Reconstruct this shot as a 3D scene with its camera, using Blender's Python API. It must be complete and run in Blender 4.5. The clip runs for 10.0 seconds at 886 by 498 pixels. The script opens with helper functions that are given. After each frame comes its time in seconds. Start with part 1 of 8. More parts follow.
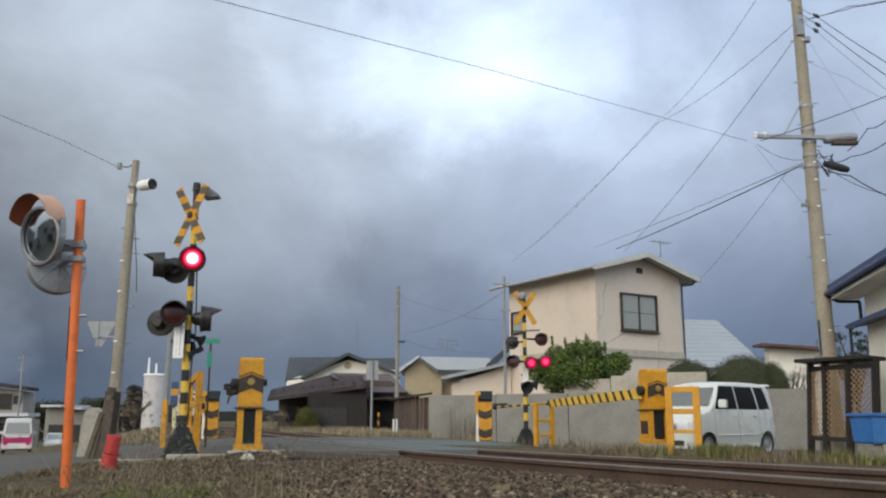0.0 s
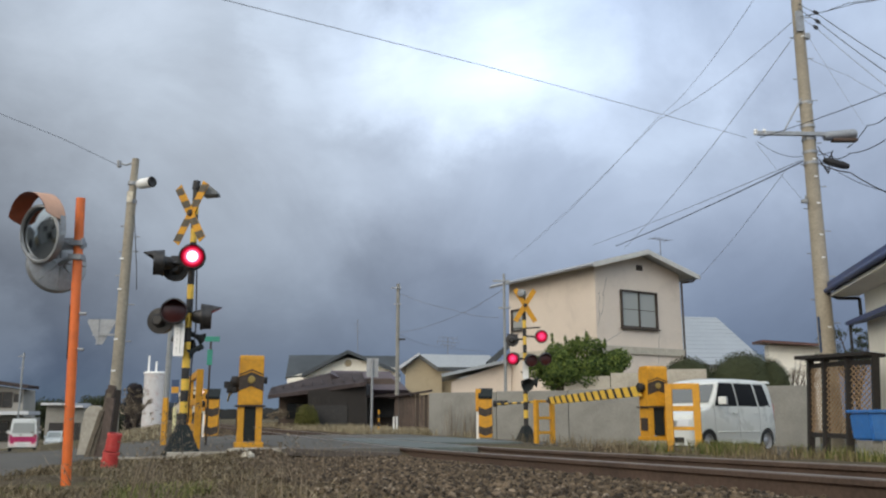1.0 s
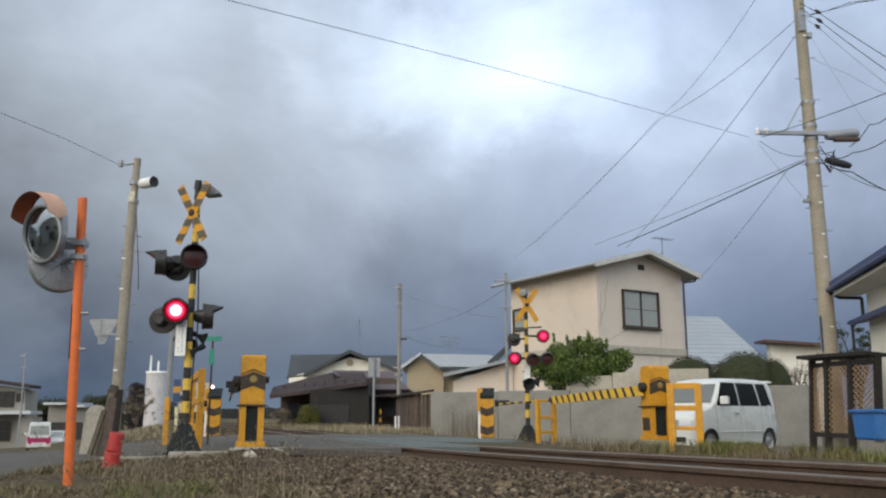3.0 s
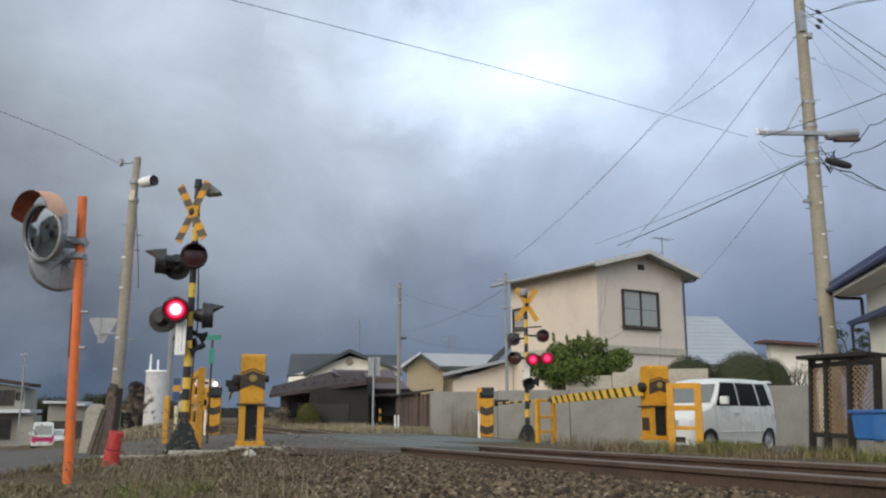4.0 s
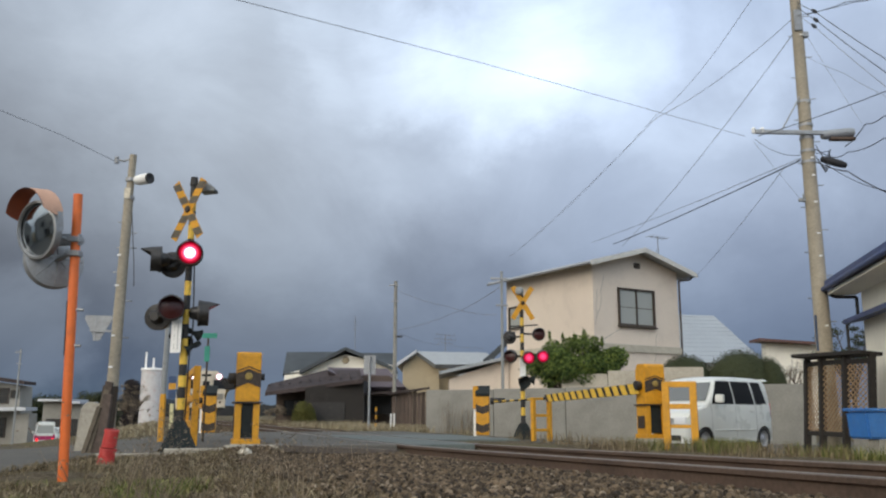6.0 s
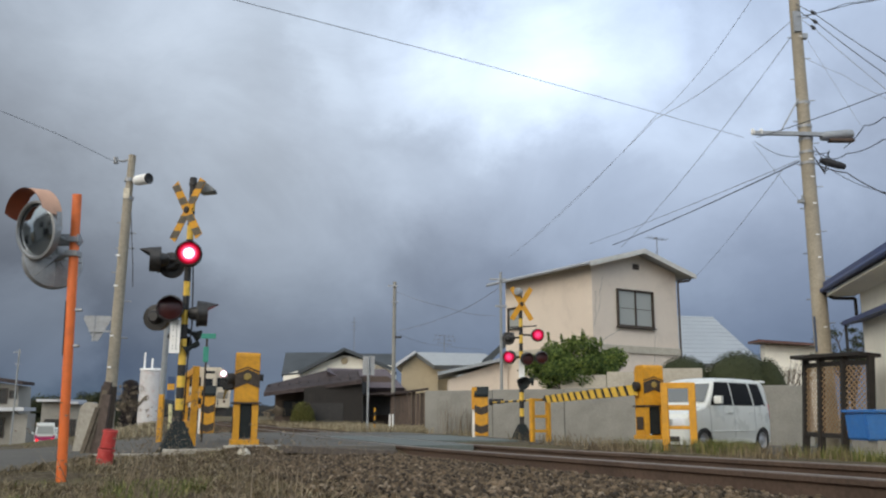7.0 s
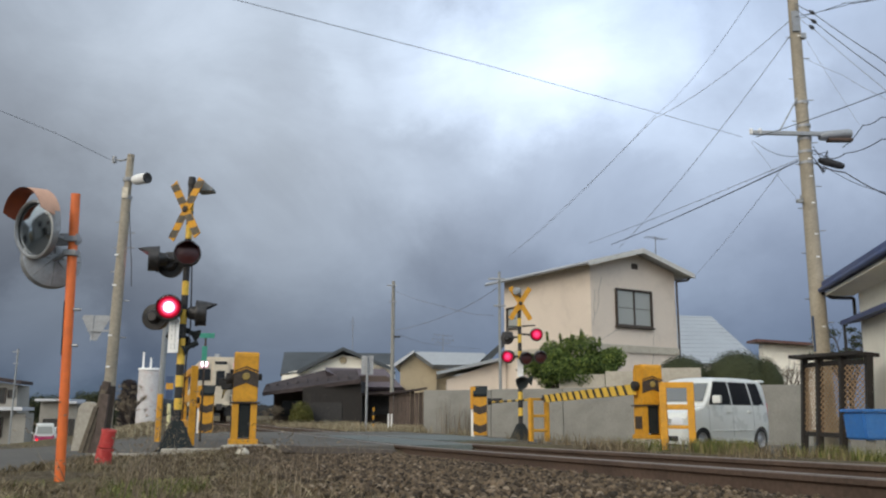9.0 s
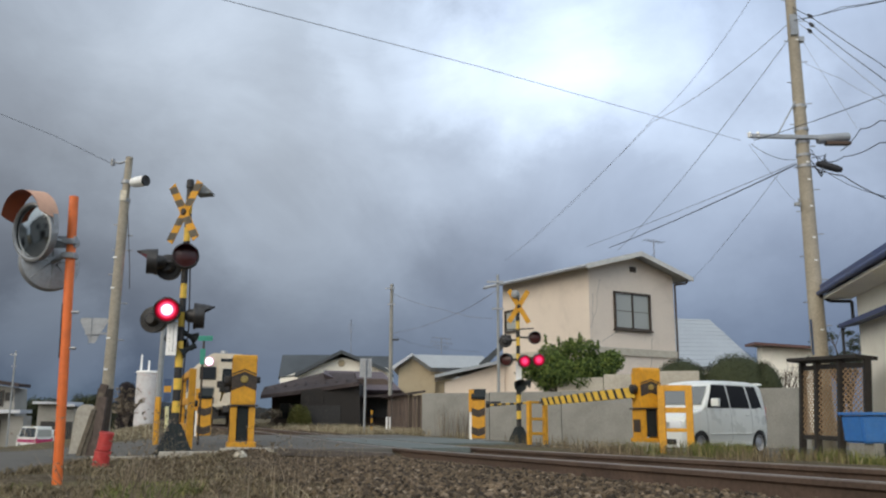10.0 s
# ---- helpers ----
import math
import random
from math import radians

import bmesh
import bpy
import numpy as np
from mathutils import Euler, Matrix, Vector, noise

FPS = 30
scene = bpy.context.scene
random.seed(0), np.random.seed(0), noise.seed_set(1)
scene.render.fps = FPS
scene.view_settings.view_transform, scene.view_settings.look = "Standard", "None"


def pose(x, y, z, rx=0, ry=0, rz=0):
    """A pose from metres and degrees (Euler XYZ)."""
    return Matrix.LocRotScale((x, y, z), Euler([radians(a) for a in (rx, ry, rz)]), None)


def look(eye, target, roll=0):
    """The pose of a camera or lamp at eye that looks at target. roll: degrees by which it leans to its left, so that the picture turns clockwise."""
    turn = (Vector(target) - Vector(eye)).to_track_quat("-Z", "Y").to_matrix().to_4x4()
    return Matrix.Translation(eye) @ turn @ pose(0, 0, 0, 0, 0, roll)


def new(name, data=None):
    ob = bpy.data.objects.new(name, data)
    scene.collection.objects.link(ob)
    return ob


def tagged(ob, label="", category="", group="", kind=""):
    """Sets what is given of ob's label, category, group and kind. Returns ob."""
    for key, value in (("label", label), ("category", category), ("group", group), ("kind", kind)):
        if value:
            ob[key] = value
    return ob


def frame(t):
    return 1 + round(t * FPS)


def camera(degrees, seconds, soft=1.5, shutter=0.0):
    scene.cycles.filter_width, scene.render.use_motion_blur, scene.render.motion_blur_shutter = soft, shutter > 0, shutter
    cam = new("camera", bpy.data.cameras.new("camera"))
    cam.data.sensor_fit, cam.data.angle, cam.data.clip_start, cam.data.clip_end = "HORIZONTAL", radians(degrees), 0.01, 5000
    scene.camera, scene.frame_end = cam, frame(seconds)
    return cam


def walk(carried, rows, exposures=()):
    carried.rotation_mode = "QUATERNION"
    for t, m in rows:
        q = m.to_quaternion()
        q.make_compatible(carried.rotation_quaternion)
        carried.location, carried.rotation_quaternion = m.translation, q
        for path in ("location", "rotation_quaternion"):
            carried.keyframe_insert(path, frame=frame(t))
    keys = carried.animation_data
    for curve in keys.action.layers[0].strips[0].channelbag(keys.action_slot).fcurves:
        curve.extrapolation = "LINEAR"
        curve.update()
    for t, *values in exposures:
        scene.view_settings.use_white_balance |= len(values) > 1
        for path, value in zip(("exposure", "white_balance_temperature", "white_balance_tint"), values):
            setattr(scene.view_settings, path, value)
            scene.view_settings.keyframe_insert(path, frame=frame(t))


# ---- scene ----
# ---- camera: hand-steadied on a low tripod beside the track ----
EYE_Z, TILT = 0.42, 11.27
cam = camera(55.18, 10.0, soft=2.2)
SWAY = [  # seconds, tilt, turn, lean in degrees
    (0.0, 0.169, 0.007, -0.106), (0.5, 0.046, 0.005, -0.076), (1.0, 0, 0, 0), (1.5, -0.035, 0.059, -0.067),
    (2.0, -0.069, 0.086, -0.005), (2.5, -0.024, 0.103, 0.022), (4.0, -0.062, 0.113, -0.125), (4.5, -0.142, 0.004, -0.104),
    (5.0, -0.127, -0.047, -0.08), (5.5, -0.198, -0.1, -0.106), (7.0, -0.127, -0.221, -0.241), (7.5, -0.409, -0.224, -0.063),
    (8.0, -0.43, -0.259, -0.138), (8.5, -0.482, -0.313, -0.136), (9.0, -0.159, -0.307, -0.236), (9.5, 0.154, -0.285, -0.396),
    (10.0, 0.038, -0.414, -0.267)]
walk(cam, [(t, pose(0, 0, EYE_Z, 90 + TILT + a, 0, b) @ pose(0, 0, 0, 0, 0, -c)) for t, a, b, c in SWAY])
scene.view_settings.exposure = 0.0

# ---- node helpers ----
def nodes_of(m):
    m.use_nodes = True
    nt = m.node_tree
    nt.nodes.clear()
    return nt


def nd(nt, kind, **values):
    n = nt.nodes.new(kind)
    for k, v in values.items():
        n.inputs[k].default_value = v
    return n


def math_node(nt, op, a, b=None, clamp=False):
    n = nt.nodes.new("ShaderNodeMath")
    n.operation, n.use_clamp = op, clamp
    for i, v in enumerate((a, b)):
        if v is None:
            continue
        if isinstance(v, (int, float)):
            n.inputs[i].default_value = v
        else:
            nt.links.new(v, n.inputs[i])
    return n.outputs[0]


def mix_colour(nt, fac, a, b, blend="MIX"):
    n = nt.nodes.new("ShaderNodeMix")
    n.data_type, n.blend_type = "RGBA", blend
    for sock, v in ((n.inputs[0], fac), (n.inputs[6], a), (n.inputs[7], b)):
        if isinstance(v, (int, float)):
            sock.default_value = v
        elif isinstance(v, tuple):
            sock.default_value = (*v[:3], 1)
        else:
            nt.links.new(v, sock)
    return n.outputs[2]


def noise_node(nt, vec, scale, detail=4.0, rough=0.55, distort=0.0):
    n = nd(nt, "ShaderNodeTexNoise", Scale=scale, Detail=detail, Roughness=rough, Distortion=distort)
    if vec is not None:
        nt.links.new(vec, n.inputs["Vector"])
    return n.outputs["Fac"]


def ramp(nt, fac, *stops):
    n = nt.nodes.new("ShaderNodeValToRGB")
    e = n.color_ramp.elements
    while len(e) < len(stops):
        e.new(0.5)
    for el, (p, c) in zip(e, stops):
        el.position, el.color = p, (*c, 1) if isinstance(c, tuple) else (c, c, c, 1)
    nt.links.new(fac, n.inputs[0])
    return n.outputs[0]


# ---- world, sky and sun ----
LOBES = (  # brightness painted into the cloud: direction, half-width in degrees, gain
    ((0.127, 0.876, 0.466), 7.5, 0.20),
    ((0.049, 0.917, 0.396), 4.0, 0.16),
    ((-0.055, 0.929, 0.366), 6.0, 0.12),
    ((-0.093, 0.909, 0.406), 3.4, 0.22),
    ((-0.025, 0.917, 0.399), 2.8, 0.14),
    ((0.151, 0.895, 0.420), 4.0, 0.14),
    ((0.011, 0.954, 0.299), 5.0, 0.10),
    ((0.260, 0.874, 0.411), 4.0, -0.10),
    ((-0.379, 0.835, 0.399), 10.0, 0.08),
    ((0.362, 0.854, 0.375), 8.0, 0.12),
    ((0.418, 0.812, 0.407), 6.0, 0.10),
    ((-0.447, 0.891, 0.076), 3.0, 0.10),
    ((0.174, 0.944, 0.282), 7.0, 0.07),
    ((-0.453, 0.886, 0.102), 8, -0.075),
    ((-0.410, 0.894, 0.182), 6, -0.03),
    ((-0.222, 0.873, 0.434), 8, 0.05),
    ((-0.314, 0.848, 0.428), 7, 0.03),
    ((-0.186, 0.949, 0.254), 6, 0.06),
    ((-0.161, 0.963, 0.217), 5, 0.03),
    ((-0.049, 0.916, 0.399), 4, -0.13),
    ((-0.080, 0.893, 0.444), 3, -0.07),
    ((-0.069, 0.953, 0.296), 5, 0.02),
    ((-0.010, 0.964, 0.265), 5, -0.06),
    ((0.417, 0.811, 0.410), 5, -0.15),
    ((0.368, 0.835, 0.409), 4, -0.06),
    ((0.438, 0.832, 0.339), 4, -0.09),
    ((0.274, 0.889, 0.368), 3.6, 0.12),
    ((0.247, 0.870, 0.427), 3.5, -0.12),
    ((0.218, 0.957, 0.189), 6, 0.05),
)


def sky_colour(nt, direction, dim_edge=False):
    """Broken grey rain cloud by direction: dark blue-grey low down, torn, with pale and dim lobes painted in."""
    soft = nt.nodes.new("ShaderNodeVectorMath")
    soft.operation = "MULTIPLY"
    nt.links.new(direction, soft.inputs[0])
    soft.inputs[1].default_value = (1.0, 1.0, 1.25)
    warp = nd(nt, "ShaderNodeTexNoise", Scale=8.0, Detail=7.0, Roughness=0.6)
    nt.links.new(soft.outputs[0], warp.inputs["Vector"])
    off = nt.nodes.new("ShaderNodeVectorMath")
    off.operation = "MULTIPLY_ADD"
    nt.links.new(warp.outputs["Color"], off.inputs[0])
    off.inputs[1].default_value = (0.16, 0.16, 0.16)
    nt.links.new(direction, off.inputs[2])
    mid = nt.nodes.new("ShaderNodeVectorMath")
    mid.operation = "SUBTRACT"
    nt.links.new(off.outputs[0], mid.inputs[0])
    mid.inputs[1].default_value = (0.08, 0.08, 0.08)
    unit = nt.nodes.new("ShaderNodeVectorMath")
    unit.operation = "NORMALIZE"
    nt.links.new(mid.outputs[0], unit.inputs[0])
    sep = nt.nodes.new("ShaderNodeSeparateXYZ")
    nt.links.new(direction, sep.inputs[0])
    x, y, z = sep.outputs
    up = math_node(nt, "MAXIMUM", z, 0.0)
    grey = ramp(nt, up, (0.0, (0.15, 0.20, 0.265)), (0.05, (0.165, 0.203, 0.27)), (0.10, (0.215, 0.25, 0.308)), (0.20, (0.33, 0.365, 0.42)),
                (0.29, (0.355, 0.385, 0.432)), (0.38, (0.43, 0.47, 0.53)), (0.5, (0.45, 0.50, 0.58)), (0.9, (0.38, 0.43, 0.51)))
    blue = ramp(nt, up, (0.0, (0.16, 0.21, 0.29)), (0.05, (0.14, 0.185, 0.265)), (0.10, (0.18, 0.225, 0.315)), (0.20, (0.275, 0.325, 0.43)),
                (0.29, (0.38, 0.44, 0.56)), (0.38, (0.52, 0.60, 0.75)), (0.5, (0.52, 0.62, 0.80)), (0.9, (0.40, 0.47, 0.58)))
    col = mix_colour(nt, ramp(nt, math_node(nt, "ADD", math_node(nt, "MULTIPLY", x, 1.0), 0.5), (0.28, 0.0), (0.68, 1.0)), grey, blue)
    # lens vignette painted into the sky colour towards its left edge
    if dim_edge:
        col = mix_colour(nt, 1.0, col, ramp(nt, math_node(nt, "ADD", x, 0.5), (0.03, 0.80), (0.22, 1.0)), "MULTIPLY")
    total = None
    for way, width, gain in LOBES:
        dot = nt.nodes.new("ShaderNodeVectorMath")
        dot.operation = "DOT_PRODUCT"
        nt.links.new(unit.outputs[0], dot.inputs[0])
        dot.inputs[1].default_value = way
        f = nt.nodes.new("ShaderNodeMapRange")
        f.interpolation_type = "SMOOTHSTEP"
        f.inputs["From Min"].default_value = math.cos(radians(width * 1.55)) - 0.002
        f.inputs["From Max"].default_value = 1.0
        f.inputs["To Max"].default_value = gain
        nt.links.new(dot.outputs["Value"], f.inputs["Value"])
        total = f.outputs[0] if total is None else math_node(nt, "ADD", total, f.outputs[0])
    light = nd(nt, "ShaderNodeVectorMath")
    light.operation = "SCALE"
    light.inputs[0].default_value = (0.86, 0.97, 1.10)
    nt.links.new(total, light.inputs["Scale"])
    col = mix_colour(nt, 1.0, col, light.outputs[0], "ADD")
    big = noise_node(nt, soft.outputs[0], 4.3, 8, 0.6, 0.6)
    return mix_colour(nt, 1.0, col, ramp(nt, big, (0.3, (0.83, 0.86, 0.90)), (0.5, (0.95, 0.99, 1.03)), (0.7, (1.09, 1.13, 1.17))), "MULTIPLY")


SUN_EL, SUN_AZ = 28.0, 234.0  # azimuth counted from +x, counter-clockwise
world = bpy.data.worlds.new("world")
scene.world = world
wt = nodes_of(world)
sky = wt.nodes.new("ShaderNodeTexSky")
sky.sky_type, sky.sun_disc = "NISHITA", False
sky.sun_elevation, sky.sun_rotation = radians(SUN_EL), radians(90 - SUN_AZ)
wc = wt.nodes.new("ShaderNodeTexCoord")
bg_sky = nd(wt, "ShaderNodeBackground", Strength=0.08)
wt.links.new(sky.outputs[0], bg_sky.inputs[0])
bg_cloud = nd(wt, "ShaderNodeBackground", Strength=2.35)
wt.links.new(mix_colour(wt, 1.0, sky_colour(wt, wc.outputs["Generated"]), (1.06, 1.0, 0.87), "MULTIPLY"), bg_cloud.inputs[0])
both = wt.nodes.new("ShaderNodeMixShader")
both.inputs[0].default_value = 0.92
wt.links.new(bg_sky.outputs[0], both.inputs[1])
wt.links.new(bg_cloud.outputs[0], both.inputs[2])
wt.links.new(both.outputs[0], wt.nodes.new("ShaderNodeOutputWorld").inputs[0])

sun = new("sun", bpy.data.lights.new("sun", "SUN"))
sun.data.energy, sun.data.angle, sun.data.color = 1.95, radians(50), (1.0, 0.89, 0.74)
_a, _e = radians(SUN_AZ), radians(SUN_EL)
sun.matrix_world = look((math.cos(_a) * math.cos(_e) * 90, math.sin(_a) * math.cos(_e) * 90, math.sin(_e) * 90), (0, 0, 0))


# ---- materials ----
def material(name, colour, rough=0.6, metal=0.0, vary=0.18, grain=30.0, blotch=1.5, bump=0.15, dirt=None, dirt_amount=0.35,
             tone=0.0, spec=0.5, space="Object"):
    """A principled surface with fine grain, broad stains and relief, sized in metres; tone: change from piece to piece."""
    m = bpy.data.materials.new(name)
    nt = nodes_of(m)
    tc = nt.nodes.new("ShaderNodeTexCoord")
    vec = tc.outputs[space]
    g = noise_node(nt, vec, grain, 5, 0.6)
    b = noise_node(nt, vec, blotch, 4, 0.6, 0.3)
    f = math_node(nt, "ADD", math_node(nt, "MULTIPLY", g, 0.5), math_node(nt, "MULTIPLY", b, 0.5))
    lo, hi = tuple(c * (1 - vary) for c in colour), tuple(min(1, c * (1 + vary)) for c in colour)
    col = ramp(nt, f, (0.36, lo), (0.5, colour), (0.64, hi))
    if dirt:
        d = ramp(nt, noise_node(nt, vec, blotch * 2.7, 6, 0.7, 0.6), (0.5, 0.0), (0.72, 1.0))
        col = mix_colour(nt, math_node(nt, "MULTIPLY", d, dirt_amount), col, dirt)
    if tone:
        oi = nt.nodes.new("ShaderNodeObjectInfo")
        hv = nd(nt, "ShaderNodeHueSaturation", Hue=0.5, Saturation=1.0)
        nt.links.new(math_node(nt, "ADD", math_node(nt, "MULTIPLY", oi.outputs["Random"], 2 * tone), 1 - tone), hv.inputs["Value"])
        nt.links.new(col, hv.inputs["Color"])
        col = hv.outputs[0]
    p = nd(nt, "ShaderNodeBsdfPrincipled", Metallic=metal)
    p.inputs["Specular IOR Level"].default_value = spec
    nt.links.new(col, p.inputs["Base Color"])
    nt.links.new(math_node(nt, "ADD", math_node(nt, "MULTIPLY", b, 0.3), rough - 0.15, True), p.inputs["Roughness"])
    bp = nd(nt, "ShaderNodeBump", Strength=bump, Distance=0.01)
    nt.links.new(g, bp.inputs["Height"])
    nt.links.new(bp.outputs[0], p.inputs["Normal"])
    nt.links.new(p.outputs[0], nt.nodes.new("ShaderNodeOutputMaterial").inputs[0])
    return m


def island_material(name, stops, rough=0.85, grain=40.0, spec=0.3):
    """Stones, leaves and blades joined in one mesh: each island takes a colour of its own."""
    m = bpy.data.materials.new(name)
    nt = nodes_of(m)
    geo = nt.nodes.new("ShaderNodeNewGeometry")
    tc = nt.nodes.new("ShaderNodeTexCoord")
    col = ramp(nt, geo.outputs["Random Per Island"], *stops)
    g = noise_node(nt, tc.outputs["Object"], grain, 4, 0.6)
    col = mix_colour(nt, 1.0, col, ramp(nt, g, (0.3, 0.72), (0.7, 1.25)), "MULTIPLY")
    p = nd(nt, "ShaderNodeBsdfPrincipled", Roughness=rough)
    p.inputs["Specular IOR Level"].default_value = spec
    nt.links.new(col, p.inputs["Base Color"])
    nt.links.new(p.outputs[0], nt.nodes.new("ShaderNodeOutputMaterial").inputs[0])
    return m


def glow_material(name, colour, strength):
    m = bpy.data.materials.new(name)
    nt = nodes_of(m)
    e = nd(nt, "ShaderNodeEmission", Strength=strength)
    e.inputs[0].default_value = (*colour, 1)
    nt.links.new(e.outputs[0], nt.nodes.new("ShaderNodeOutputMaterial").inputs[0])
    return m


def glass_material(name, colour, rough=0.05, spec=0.45):
    m = bpy.data.materials.new(name)
    nt = nodes_of(m)
    p = nd(nt, "ShaderNodeBsdfPrincipled", Roughness=rough)
    p.inputs["Base Color"].default_value = (*colour, 1)
    p.inputs["Specular IOR Level"].default_value = spec
    nt.links.new(p.outputs[0], nt.nodes.new("ShaderNodeOutputMaterial").inputs[0])
    return m


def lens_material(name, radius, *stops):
    """A lit lens with its bloom painted in: pale centre, deep colour towards its rim."""
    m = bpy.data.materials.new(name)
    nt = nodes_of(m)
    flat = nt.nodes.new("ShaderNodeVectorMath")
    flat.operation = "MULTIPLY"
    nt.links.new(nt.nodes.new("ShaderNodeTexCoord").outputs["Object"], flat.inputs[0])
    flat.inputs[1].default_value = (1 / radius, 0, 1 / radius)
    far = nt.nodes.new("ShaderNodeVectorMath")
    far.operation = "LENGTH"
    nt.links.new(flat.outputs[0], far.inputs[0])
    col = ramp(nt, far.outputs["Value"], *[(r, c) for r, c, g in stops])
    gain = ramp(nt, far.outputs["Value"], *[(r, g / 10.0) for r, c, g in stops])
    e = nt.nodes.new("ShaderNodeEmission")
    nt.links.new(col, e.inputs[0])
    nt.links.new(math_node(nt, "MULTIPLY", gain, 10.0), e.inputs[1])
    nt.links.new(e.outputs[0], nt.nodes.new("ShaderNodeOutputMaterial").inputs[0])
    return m


